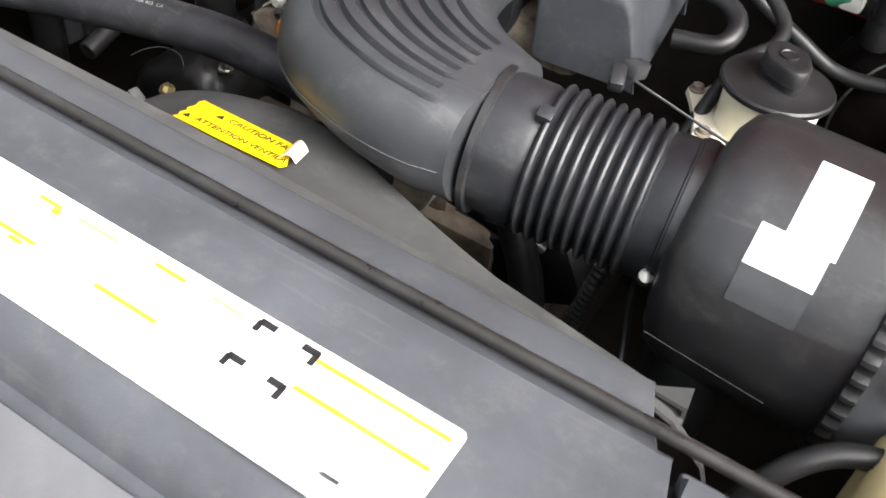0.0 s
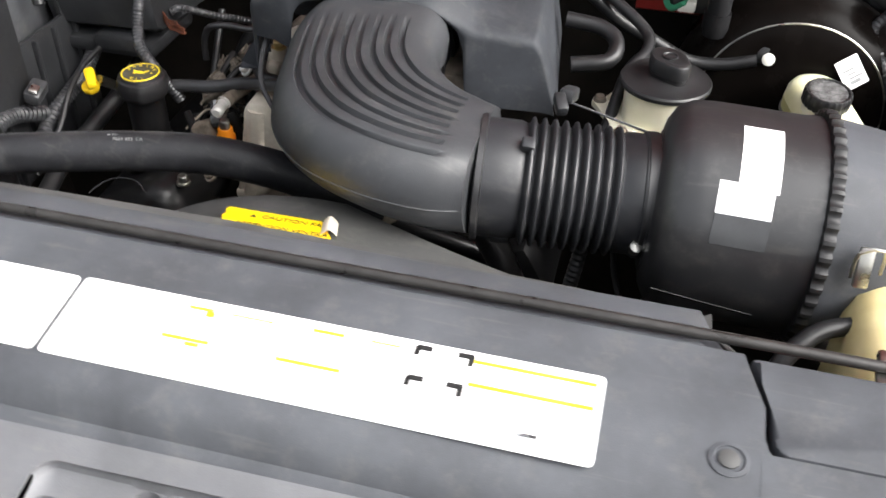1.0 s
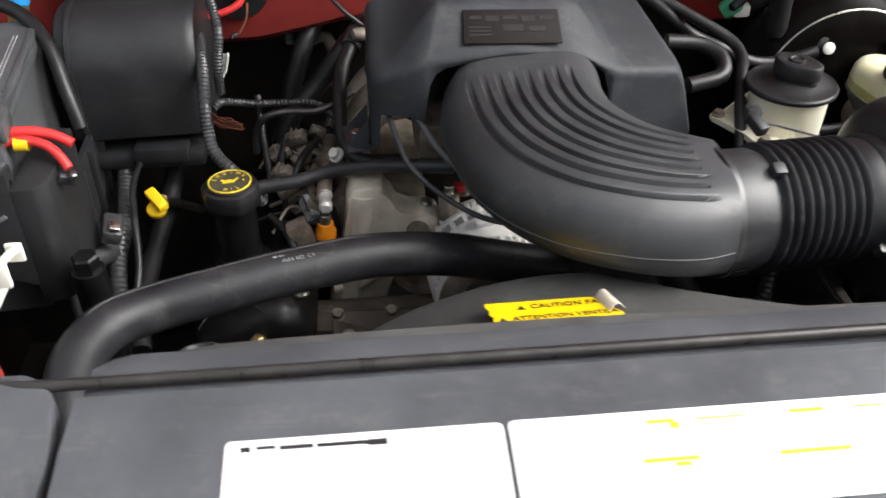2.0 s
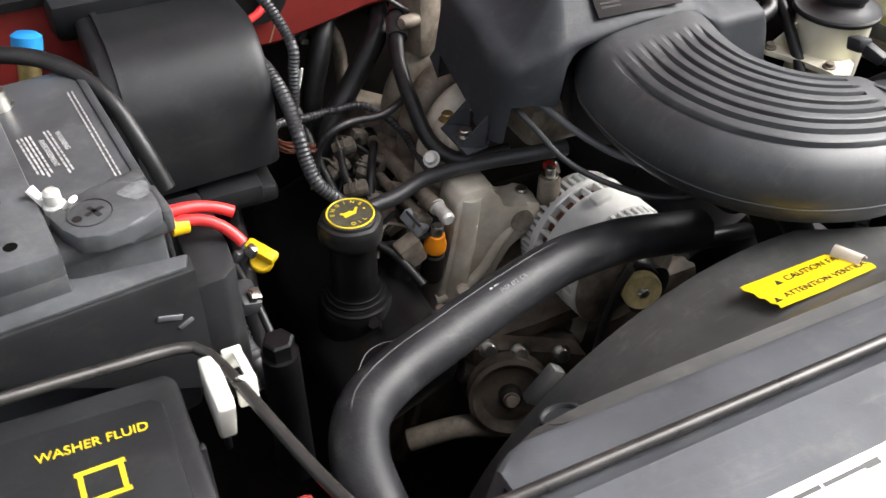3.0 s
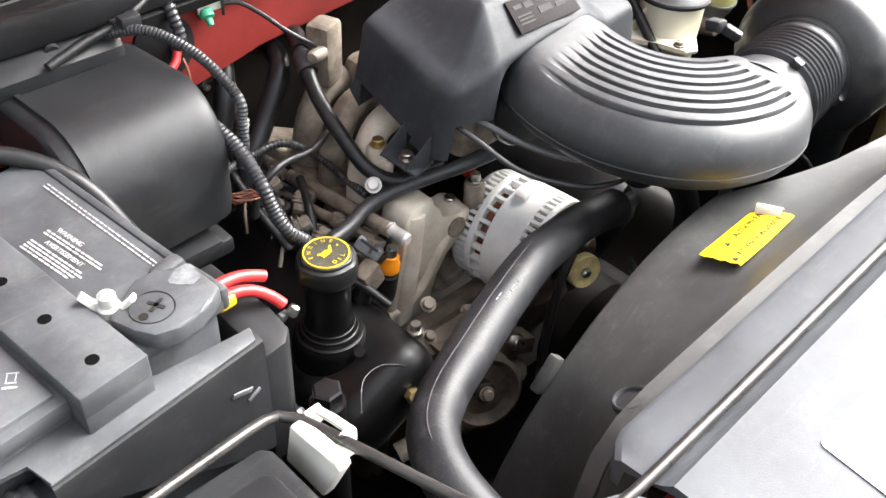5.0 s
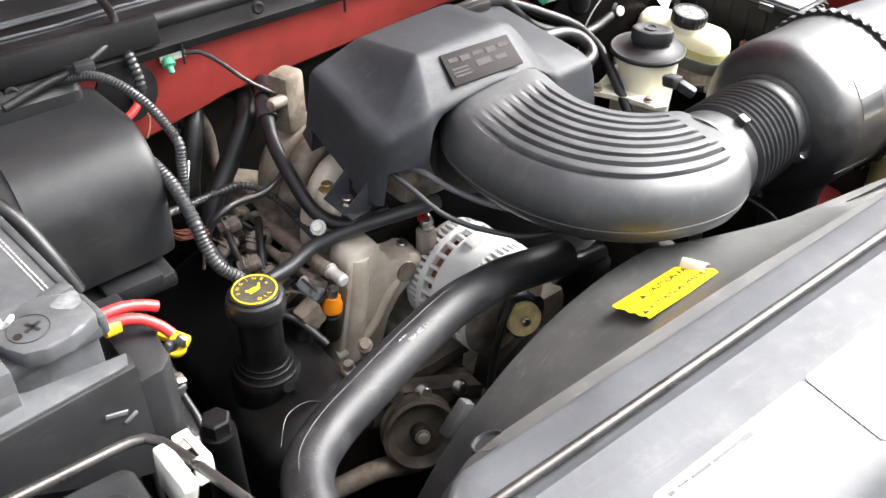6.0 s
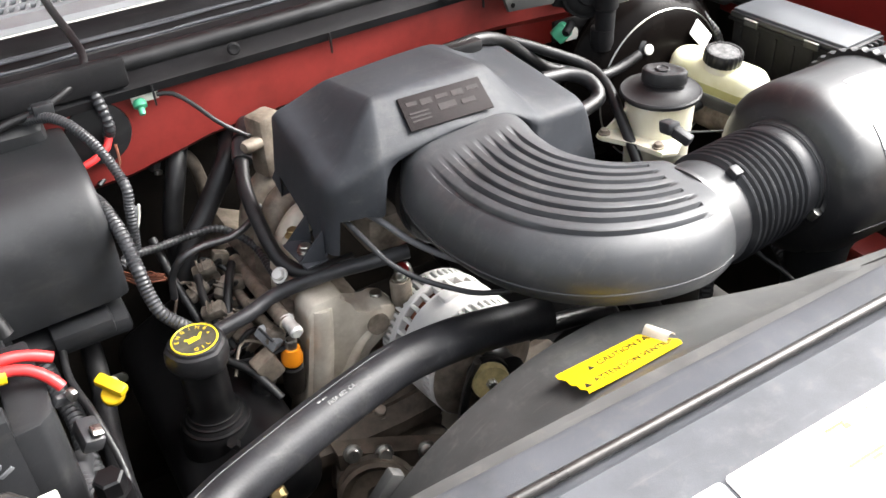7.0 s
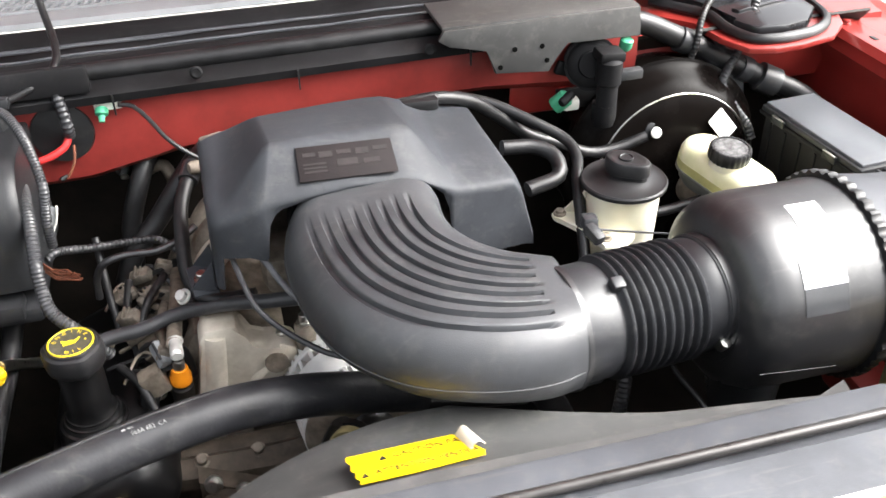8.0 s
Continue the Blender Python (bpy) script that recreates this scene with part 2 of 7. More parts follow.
def tube(pts, r, n=10, step=0.008, pitch=0.0, depth=0.0, flat=1.0, bm=None):
    """A hose or wire along a smooth curve; pitch and depth make it corrugated."""
    bm = bm or bmesh.new()
    line = spline(pts, pitch / 4 if pitch else step)
    tang = (line[1] - line[0]).normalized()
    side = tang.orthogonal().normalized()
    rings, run = [], 0.0
    for i, q in enumerate(line):
        t = (line[min(i + 1, len(line) - 1)] - line[max(i - 1, 0)]).normalized()
        side = (side - t * side.dot(t)).normalized()
        up = t.cross(side)
        run += (q - line[i - 1]).length if i else 0
        k = r + (depth * (0.5 + 0.5 * math.cos(2 * math.pi * i / 4)) if pitch else 0)
        rings.append([bm.verts.new(q + side * k * math.cos(2 * math.pi * j / n) + up * k * flat * math.sin(2 * math.pi * j / n)) for j in range(n)])
    for a, b in zip(rings, rings[1:]):
        for i in range(n):
            bm.faces.new((a[i], a[(i + 1) % n], b[(i + 1) % n], b[i]))
    bm.faces.new(rings[0])
    bm.faces.new(rings[-1])
    return bm


def loft(rings, closed=True, caps=True, bm=None):
    bm = bm or bmesh.new()
    rr = [[bm.verts.new(q) for q in ring] for ring in rings]
    n = len(rr[0])
    for a, b in zip(rr, rr[1:]):
        for i in range(n if closed else n - 1):
            bm.faces.new((a[i], a[(i + 1) % n], b[(i + 1) % n], b[i]))
    if caps and closed:
        bm.faces.new(rr[0])
        bm.faces.new(rr[-1])
    return bm


def sweep_x(profile, x0, x1, bevel=0.0, bm=None):
    """A closed (y, z) outline drawn out along x."""
    bm = loft([[(x, y, z) for y, z in profile] for x in (x0, x1)], bm=bm)
    if bevel:
        bmesh.ops.bevel(bm, geom=list(bm.edges), offset=bevel, segments=2, profile=0.5, affect="EDGES", clamp_overlap=True)
    return bm


def thicken(bm, t):
    bmesh.ops.recalc_face_normals(bm, faces=bm.faces)
    bmesh.ops.solidify(bm, geom=list(bm.faces), thickness=t)
    return bm


def plate(outline, m, t, bevel=0.0, bm=None):
    """A flat outline in the plane of m, t thick along its z."""
    bm = bm or bmesh.new()
    low = [bm.verts.new(m @ Vector((x, y, 0))) for x, y in outline]
    high = [bm.verts.new(m @ Vector((x, y, t))) for x, y in outline]
    n = len(outline)
    faces = [bm.faces.new(low), bm.faces.new(high)]
    for i in range(n):
        faces.append(bm.faces.new((low[i], low[(i + 1) % n], high[(i + 1) % n], high[i])))
    if bevel:
        bmesh.ops.bevel(bm, geom=list({e for f in faces for e in f.edges}), offset=bevel, segments=2, profile=0.5, affect="EDGES")
    return bm


def rounded(w, h, r, n=4):
    """A rounded rectangle about the origin."""
    out = []
    for cx, cy, a0 in ((w / 2 - r, h / 2 - r, 0), (-w / 2 + r, h / 2 - r, 90), (-w / 2 + r, -h / 2 + r, 180), (w / 2 - r, -h / 2 + r, 270)):
        for i in range(n + 1):
            a = radians(a0 + 90 * i / n)
            out.append((cx + r * math.cos(a), cy + r * math.sin(a)))
    return out


def lettering(name, text, size, m, material, parent, align="CENTER"):
    """Raised letters in the plane of m."""
    cu = bpy.data.curves.new(name, "FONT")
    cu.body, cu.size, cu.align_x, cu.align_y, cu.extrude = text, size, align, "CENTER", 0.0002
    tmp = new(name, cu)
    bpy.context.view_layer.update()
    me = bpy.data.meshes.new_from_object(tmp.evaluated_get(bpy.context.evaluated_depsgraph_get()))
    bpy.data.objects.remove(tmp)
    bm = bmesh.new()
    bm.from_mesh(me)
    bpy.data.meshes.remove(me)
    bmesh.ops.transform(bm, matrix=m, verts=bm.verts)
    return part(name, bm, material, parent)


def bars(name, m, rects, t, material, parent):
    """Flat printed bars (x, y, w, h) in the plane of m: a part each, or one where they are too many to tell apart."""
    if len(rects) < 14:
        for x, y, w, h in rects:
            ob = part(name, plate([(x - w / 2, y - h / 2), (x + w / 2, y - h / 2), (x + w / 2, y + h / 2), (x - w / 2, y + h / 2)], m, t), material, parent)
        return ob
    bm = bmesh.new()
    for x, y, w, h in rects:
        plate([(x - w / 2, y - h / 2), (x + w / 2, y - h / 2), (x + w / 2, y + h / 2), (x - w / 2, y + h / 2)], m, t, bm=bm)
    return part(name, bm, material, parent)


def hexbolt(name, at, r, h, material, parent, direction=(0, 0, 1), flange=True):
    prof = [(r * 1.45, 0), (r * 1.45, h * 0.25)] if flange else []
    bm = lathe(prof + [(r, h * 0.25 if flange else 0), (r, h * 0.9), (r * 0.85, h)], at, direction, n=6 if not flange else 12)
    return part(name, bm, material, parent)

# ---- setting: ground and body of the truck ----
g = bmesh.new()
bmesh.ops.create_grid(g, x_segments=2, y_segments=2, size=600)
tagged(part("ground", g, CONCRETE), "grey concrete driveway under the truck", "driveway", kind="structure")

# made-up skyline out of view: darkens low reflections, lower on the right
ring = []
for i in range(121):
    a = 2 * math.pi * i / 120
    h = 5.0 + 1.6 * noise.noise((3 * math.cos(a), 3 * math.sin(a), 0.5)) + 0.9 * noise.noise((11 * math.cos(a), 11 * math.sin(a), 2.5))
    h *= 0.66 - 0.34 * math.cos(a + 0.3)
    ring.append([(17 * math.cos(a), 17 * math.sin(a), z) for z in (0, 0.5 * h, h)])
tagged(part("backdrop", loft(ring, closed=False), SKYLINE), "unseen dark ring that cuts off the low sky, lower to the right", "trees", kind="structure")


def strip(rows, x0, x1, n=24, wave=None):
    """A sheet: rows of (y, z) drawn along x."""
    rings = []
    for i in range(n + 1):
        x = x0 + (x1 - x0) * i / n
        rings.append([(x, y, z + (wave(x, k) if wave else 0)) for k, (y, z) in enumerate(rows)])
    return loft(rings, closed=False)


# red firewall lip under the cowl; its lower edge climbs towards the middle
def lip_low(x, k):
    return 0 if k < 2 else -0.020 * min(1, max(0, (-0.1 - x) / 0.1)) + 0.028 * min(1, max(0, (x + 0.12) / 0.37)) - 0.012 * max(0, (x - 0.3) / 0.5) * k


fw = strip([(0.735, 1.048), (0.702, 1.046), (0.700, 1.0), (0.703, 0.968), (0.716, 0.958)], -0.82, 0.50, 40, lip_low)
# a darker copy of the body's red: it carries shade as well as dust
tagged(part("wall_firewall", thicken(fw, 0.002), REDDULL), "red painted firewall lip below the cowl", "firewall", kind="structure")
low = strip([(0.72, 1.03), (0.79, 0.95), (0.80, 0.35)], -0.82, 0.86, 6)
tagged(part("wall_bulkhead", thicken(low, 0.004), DARK), "near-black lower bulkhead behind the engine", "firewall", kind="structure")


# unseen raised bonnet over the bay on lifted hinges, placed to shade its back
bonnet = loft([[(x, y + 0.03 * abs(x - 0.05), z) for x in (-0.72, -0.4, -0.1, 0.2, 0.5, 0.82)] for y, z in ((1.00, 1.13), (0.80, 1.45), (0.60, 1.77), (0.44, 2.03), (0.41, 2.10))], closed=False)
tagged(part("bonnet", thicken(bonnet, 0.012), REDDULL), "unseen raised bonnet that shades the bay, red underside", "bonnet", kind="structure")


# black cowl trim and vent panel
cowl = thing("cowl_trim", (0.0, 0.70, 1.04), "weathered black plastic cowl trim under the windscreen", "cowl", kind="structure")
rows = [(0.694, 1.042), (0.688, 1.044), (0.686, 1.054), (0.694, 1.060), (0.725, 1.064), (0.732, 1.074), (0.748, 1.078), (0.756, 1.070), (0.80, 1.074), (0.804, 1.068)]
part("trim_panel", thicken(strip(rows, -0.82, 0.36, 40, lambda x, k: 0.012 * (x + 0.2)), 0.003), COWL, cowl)
part("rubber_seal", tube([(-0.82, 0.722, 1.064), (-0.2, 0.722, 1.070), (0.2, 0.722, 1.074), (0.40, 0.722, 1.076)], 0.011, 10, 0.03), RUBBER, cowl)
part("bright_edge", thicken(strip([(0.858, 1.080), (0.862, 1.086), (0.893, 1.088), (0.899, 1.082)], -0.82, 0.8, 12), 0.002), VENT, cowl, "bright pale edge strip")
part("rear_ledge", thicken(strip([(0.802, 1.066), (0.812, 1.064), (0.822, 1.074), (0.850, 1.080), (0.860, 1.074)], -0.82, 0.8, 12), 0.002), COWL, cowl)
for y, z, r in ((0.757, 1.073, 0.0032), (0.768, 1.074, 0.0022), (0.790, 1.0765, 0.0018)):
    part("seam_strip", tube([(x, y + 0.0025 * noise.noise((9 * x, y * 30, 1)), z + 0.008 * (x + 0.2) + 0.002 * noise.noise((14 * x, y * 30, 5))) for x in [-0.82 + 0.03 * i for i in range(40)]], r, 6, 0.015), RUBBER if r > 0.003 else PANEL, cowl)
part("seam_strip", tube([(-0.82, 0.812, 1.068), (-0.2, 0.812, 1.070), (0.36, 0.812, 1.072)], 0.0025, 8, 0.03), PANEL, cowl)
for i in range(5):
    x = -0.36 + 0.21 * i
    part("seam_cap", rbox((x, 0.684, 1.042 + 0.012 * (x + 0.2)), (0.002, 0.004, 0.024), 0.0006), RUBBER, cowl)
for x, z in ((-0.0545, 1.0815), (0.2186, 1.0742), (-0.33, 1.066)):
    part("push_pin", lathe([(0.0075, 0), (0.0075, 0.0014), (0.0052, 0.0026), (0.003, 0.002)], (x, 0.6845, z - 0.012), (0, -1, 0.15), 16), COWL, cowl, "grey push pin")
part("cowl_fold", rbox((-0.300, 0.690, 1.076), (0.26, 0.012, 0.034), 0.005), COWL, cowl)
part("cable_clip", rbox((-0.262, 0.664, 1.070), (0.02, 0.012, 0.012), 0.002), PLASTIC, cowl)
# wiper vent grille
vent = thing("vent_grille", (0.0, 0.955, 1.07), "white slotted air intake grille before the windscreen", "vent", kind="structure")
part("backing", rbox((0.0, 0.985, 1.070), (1.6, 0.172, 0.006), 0.001), BLACKMETAL, vent)
bm0 = rbox((0, 0, 0), (0.0052, 0.150, 0.010), 0.0015, (0, 0, -14))
slat_mesh = bpy.data.meshes.new("slat")
bm0.to_mesh(slat_mesh)
bm0.free()
slat_mesh.materials.append(VENT)
for i in range(70):
    s = new("slat", slat_mesh)
    s.parent = vent
    s.location = (-0.72 + 0.0125 * i, 0.032, 0.010)
for y in (0.912, 0.938, 0.964, 0.990):
    part("cross_bar", rbox((-0.30, y, 1.082), (0.92, 0.006, 0.008), 0.0015), VENT, vent)

# windscreen and pillars behind the cowl
glass = loft([[(x * (1 - 0.10 * k), y, z) for x in (-0.76, -0.4, 0.0, 0.4, 0.76)] for k, (y, z) in enumerate(((1.04, 1.07), (1.30, 1.36), (1.56, 1.62)))], closed=False)
tagged(part("windscreen", thicken(glass, 0.006), GLASS), "dark laminated windscreen of the truck", "windscreen", kind="structure")
roof = rbox((0, 2.1, 1.64), (1.30, 1.1, 0.04), 0.015)
for sx in (-1, 1):
    loft([[(sx * (0.78 - 0.12 * k) + dx, y + dy, z) for dx, dy in ((-0.03, -0.02), (0.03, -0.02), (0.03, 0.04), (-0.03, 0.04))] for k, (y, z) in enumerate(((1.02, 1.02), (1.58, 1.63)))], bm=roof)
tagged(part("cab_roof", roof, RED), "red truck cab roof and pillars", "cab", kind="structure")

# hanging black bracket with holes on the cowl
br = thing("cowl_bracket", (0.36, 0.67, 1.03), "black plastic cowl end bracket with four round holes", "bracket")
outline = [(0.225, 1.078), (0.240, 1.068), (0.286, 1.060), (0.296, 1.028), (0.366, 1.022), (0.374, 1.040), (0.388, 1.058), (0.486, 1.054), (0.482, 1.092), (0.232, 1.090)]
mb = Matrix(((1, 0, 0, 0), (0, 0, -1, 0.672), (0, 1, 0, 0), (0, 0, 0, 1)))
part("bracket_plate", plate(outline, mb, 0.006, 0.0015), SHROUD, br)
part("top_flange", rbox((0.357, 0.715, 1.090), (0.252, 0.09, 0.006), 0.002), SHROUD, br)
for x, z in ((0.320, 1.057), (0.355, 1.057), (0.302, 1.036), (0.362, 1.038)):
    part("hole", lathe([(0.0032, 0), (0.0032, 0.0006)], (x, 0.6655, z), (0, -1, 0), 14), HOLE, br, "flat black disc for a round hole")

# right side: red panel under the windscreen corner, inner fender and its rail
corner = strip([(0.90, 1.035), (0.86, 1.030), (0.80, 1.022), (0.742, 1.012), (0.735, 0.98), (0.742, 0.93), (0.75, 0.925)], 0.34, 0.90, 16)
tagged(part("wall_cowl_side", thicken(corner, 0.002), RED), "glossy red painted panel at the cowl corner", "body panel", kind="structure")
fen = loft([[(x, y, z) for x, z in ((0.80, 0.87), (0.80, 0.88), (0.815, 0.955), (0.80, 0.985), (0.805, 1.000), (0.85, 1.008), (0.95, 1.0), (1.0, 0.96))] for y in (-0.35, 0.0, 0.3, 0.6, 0.9)], closed=False)
tagged(part("wall_fender_right", thicken(fen, 0.002), RED), "red painted inner fender with a folded top rail", "fender", kind="structure")
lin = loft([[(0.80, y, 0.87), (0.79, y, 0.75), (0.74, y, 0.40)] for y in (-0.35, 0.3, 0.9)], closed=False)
tagged(part("wall_liner_right", thicken(lin, 0.004), DARK), "near-black wheel arch liner", "liner", kind="structure")
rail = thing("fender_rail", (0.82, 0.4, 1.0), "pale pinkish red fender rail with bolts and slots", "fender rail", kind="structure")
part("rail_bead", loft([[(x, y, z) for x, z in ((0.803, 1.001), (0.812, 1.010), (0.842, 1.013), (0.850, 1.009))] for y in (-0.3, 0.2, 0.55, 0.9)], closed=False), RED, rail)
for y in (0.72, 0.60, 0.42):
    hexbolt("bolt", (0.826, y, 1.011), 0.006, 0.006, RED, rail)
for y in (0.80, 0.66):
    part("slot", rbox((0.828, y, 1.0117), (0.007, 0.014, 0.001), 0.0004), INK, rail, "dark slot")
# red fender drawn near-black: its colour carries the shade behind the battery
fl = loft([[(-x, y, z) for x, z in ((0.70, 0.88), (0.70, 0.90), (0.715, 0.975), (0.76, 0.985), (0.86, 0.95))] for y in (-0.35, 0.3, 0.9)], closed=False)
tagged(part("wall_fender_left", thicken(fl, 0.002), DARK), "inner fender behind the battery, its shade put into the colour", "fender", kind="structure")
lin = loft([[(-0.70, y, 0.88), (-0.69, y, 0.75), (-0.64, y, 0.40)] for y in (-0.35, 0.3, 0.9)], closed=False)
tagged(part("wall_liner_left", thicken(lin, 0.004), DARK), "near-black wheel arch liner", "liner", kind="structure")
sealed = thing("plenum_cover", (0.68, 0.80, 1.03), "grey plastic plenum cover with a black rubber gasket", "cover")
part("cover_plate", plate([(0.600, 0.95), (0.600, 0.835), (0.642, 0.768), (0.642, 0.708), (0.656, 0.674), (0.695, 0.670), (0.735, 0.680), (0.772, 0.722), (0.78, 0.95)], pose(0, 0, 1.024), 0.018, 0.005), WETBLACK, sealed)
part("gasket", tube([(0.579, 0.83, 1.034), (0.612, 0.785, 1.034), (0.630, 0.755, 1.034), (0.630, 0.705, 1.033), (0.646, 0.664, 1.032), (0.675, 0.655, 1.032), (0.705, 0.657, 1.032), (0.7425, 0.667, 1.032), (0.775, 0.695, 1.032), (0.79, 0.74, 1.032), (0.80, 0.83, 1.032)], 0.0070, 10, flat=0.7), RUBBER, sealed, "black rubber gasket")
part("lid_rib", rbox((0.700, 0.745, 1.043), (0.09, 0.014, 0.006), 0.002, (0, 0, 15)), WETBLACK, sealed)
tagged(part("wall_plenum_flange", plate([(0.56, 0.80), (0.609, 0.750), (0.613, 0.690), (0.632, 0.648), (0.665, 0.638), (0.704, 0.640), (0.760, 0.654), (0.798, 0.690), (0.812, 0.72), (0.812, 0.83), (0.56, 0.83)], pose(0, 0, 1.018), 0.008, 0.002), RED), "red painted flange under the rubber gasket", "body panel", kind="structure")

# radiator support in body colour and the radiator
sup = thing("wall_radiator_support", (0.1, 0.05, 0.6), "red painted radiator support frame", "radiator support", kind="structure")
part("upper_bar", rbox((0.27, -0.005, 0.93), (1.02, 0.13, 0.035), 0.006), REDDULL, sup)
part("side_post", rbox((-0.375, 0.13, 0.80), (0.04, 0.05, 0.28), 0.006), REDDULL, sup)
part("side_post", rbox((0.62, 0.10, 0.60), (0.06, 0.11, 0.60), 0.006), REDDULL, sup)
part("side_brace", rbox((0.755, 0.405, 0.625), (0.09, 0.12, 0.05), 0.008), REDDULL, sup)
part("front_valance", rbox((0.1, -0.24, 0.62), (1.5, 0.02, 0.5), 0.006), BLACKMETAL, sup)
radi = thing("radiator", (0.12, 0.06, 0.5), "black radiator with plastic side tanks", "radiator")
part("core", rbox((0.12, 0.062, 0.68), (0.66, 0.04, 0.46), 0.004), DARK, radi)
part("side_tank", rbox((-0.29, 0.066, 0.68), (0.07, 0.055, 0.46), 0.016), PLASTIC, radi)
part("side_tank", rbox((0.50, 0.066, 0.68), (0.07, 0.055, 0.46), 0.016), PLASTIC, radi)

# ---- radiator cover across the front ----
cov = thing("radiator_cover", (0.1, 0.0, 0.97), "weathered grey-black plastic radiator cover panel", "cover")
prof = [(0.100, 0.962), (0.101, 0.984), (0.096, 0.988), (0.070, 0.990), (0.052, 0.994), (0.046, 1.0005), (0.0, 1.0005), (-0.069, 0.992), (-0.080, 0.987), (-0.089, 0.978),
        (-0.094, 0.964), (-0.104, 0.958), (-0.104, 0.950), (-0.085, 0.950), (-0.06, 0.984), (0.0, 0.992), (0.045, 0.992), (0.092, 0.980), (0.094, 0.962)]
cb = bmesh.new()
rings = []
for i in range(61):
    x = -0.262 + 0.734 * i / 60
    rear = 0.0
    if x < -0.245:
        rear = -0.012 * (1 - (x + 0.262) / 0.017)
    if x > 0.436:
        rear = -0.04 * min(1, (x - 0.436) / 0.016) ** 1.6
    late = max(0, (x - 0.43) / 0.042)
    rings.append([(x + late * (-0.011 * min(1, max(0, (y - 0.020) / 0.027)) + 0.002 * (y <= 0.020)), y + (rear if y > 0.06 else 0), z - (0.004 * math.exp(-((x - 0.36) / 0.08) ** 2) if -0.10 < y < -0.06 else 0)) for y, z in prof])
part("cover_panel", loft(rings, bm=cb), PANEL, cov)
# front slope with the latch opening
fr = bmesh.new()
xs = [-0.30 + 0.005 * i for i in range(171)]
lo, hi = 0.029, 0.186
cols = []
for x in xs:
    inside = lo < x < hi
    d = min(x - lo, hi - x) if inside else 0
    rr = 0.018
    inset = rr - math.sqrt(max(0, rr * rr - (rr - min(d, rr)) ** 2)) if inside else rr
    ys = (-0.103, -0.114, -0.120 - inset, -0.20 + inset, -0.26, -0.31)
    cols.append((inside, [fr.verts.new((x, y, 0.9585 + (0.10 + y) * (0.22 if y > -0.22 else 0.5) + (0.002 if y > -0.11 else 0) + 0.004 * math.sin(5 * x))) for y in ys]))
for (ia, a), (ib, b) in zip(cols, cols[1:]):
    for k in range(5):
        if not (k == 2 and ia and ib):
            fr.faces.new((a[k], b[k], b[k + 1], a[k + 1]))
part("front_slope", thicken(fr, 0.003), PALE, cov, "pale weathered front slope")
pocket = []
for i in range(80):
    x = lo + 0.0015 + (hi - lo - 0.003) * i / 79
    u = (x - 0.108) / 0.0135
    ledge = 0.0165 * (1 - math.sqrt(max(0, 1 - u * u)))
    corner_in = 0.014 * max(0, 1 - min(x - lo, hi - x) / 0.014) ** 2
    pocket.append([(x, y - corner_in, z) for y, z in ((-0.1165, 0.9535), (-0.1190, 0.9450), (-0.1190 - 0.15 * ledge, 0.9435), (-0.1195 - ledge, 0.9435 - 0.30 * ledge), (-0.1205 - ledge, 0.926))])
part("latch_pocket", thicken(loft(pocket, closed=False), 0.0015), PALE, cov, "pale weathered pocket round the bonnet latch")
hl = thing("bonnet_latch", (0.10, -0.14, 0.89), "worn steel bonnet latch with a red bar", "latch")
part("base_plate", rbox((0.105, -0.130, 0.897), (0.16, 0.125, 0.006), 0.002), GRIMY, hl)
part("latch_block", rbox((0.118, -0.152, 0.910), (0.042, 0.030, 0.024), 0.005, (0, 0, 6)), ALU, hl, "pale metal latch block")
part("latch_hook", tube([(0.06, -0.150, 0.905), (0.085, -0.150, 0.918), (0.105, -0.148, 0.926), (0.120, -0.140, 0.924)], 0.006, 10), STEEL, hl)
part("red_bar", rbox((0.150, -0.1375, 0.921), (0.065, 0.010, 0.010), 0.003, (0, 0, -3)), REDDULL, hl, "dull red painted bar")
hexbolt("bolt", (0.152, -0.155, 0.900), 0.007, 0.008, STEEL, hl)
# bolt recess
part("recess_ring", lathe([(0.0125, 0), (0.0125, 0.0015), (0.0095, 0.002), (0.0085, 0.0), (0.002, -0.0005)], (0.4535, -0.0415, 0.9940), (0, -0.12, 1), 24), PANEL, cov)
part("recess_bolt", lathe([(0.0065, 0), (0.0065, 0.0022), (0.004, 0.003)], (0.4535, -0.0415, 0.9940), (0, -0.12, 1), 12), SHROUD, cov)
# side panels beyond the seams
ext = [(-0.033, 0.9962), (-0.069, 0.992), (-0.080, 0.987), (-0.089, 0.978), (-0.094, 0.964), (-0.104, 0.958), (-0.104, 0.950), (-0.06, 0.975), (-0.033, 0.980)]
part("cover_extension", sweep_x(ext, 0.472, 0.80), PANEL, cov)
pr = thing("headlamp_panel", (0.64, 0, 0.96), "grey-black plastic panel over the headlamp beside the radiator cover", "panel", "headlamp panels")
part("raised_panel", plate([(0.4655, 0.046), (0.80, 0.046), (0.80, -0.0325), (0.4880, -0.0325), (0.4835, -0.0305), (0.4803, -0.0265), (0.4790, -0.021), (0.4785, 0.0), (0.4765, 0.024)], pose(0, 0, 0.982, 1.5, 0, 0), 0.017, 0.004), PANEL, pr)
part("seam_corner", plate([(0.471, -0.036), (0.471, -0.010), (0.4740, -0.012), (0.4748, -0.0230), (0.4768, -0.0290), (0.4808, -0.0335), (0.4870, -0.036)], pose(0, 0, 0.982, 5, 0, 0), 0.0148, 0.001), PANEL, cov)
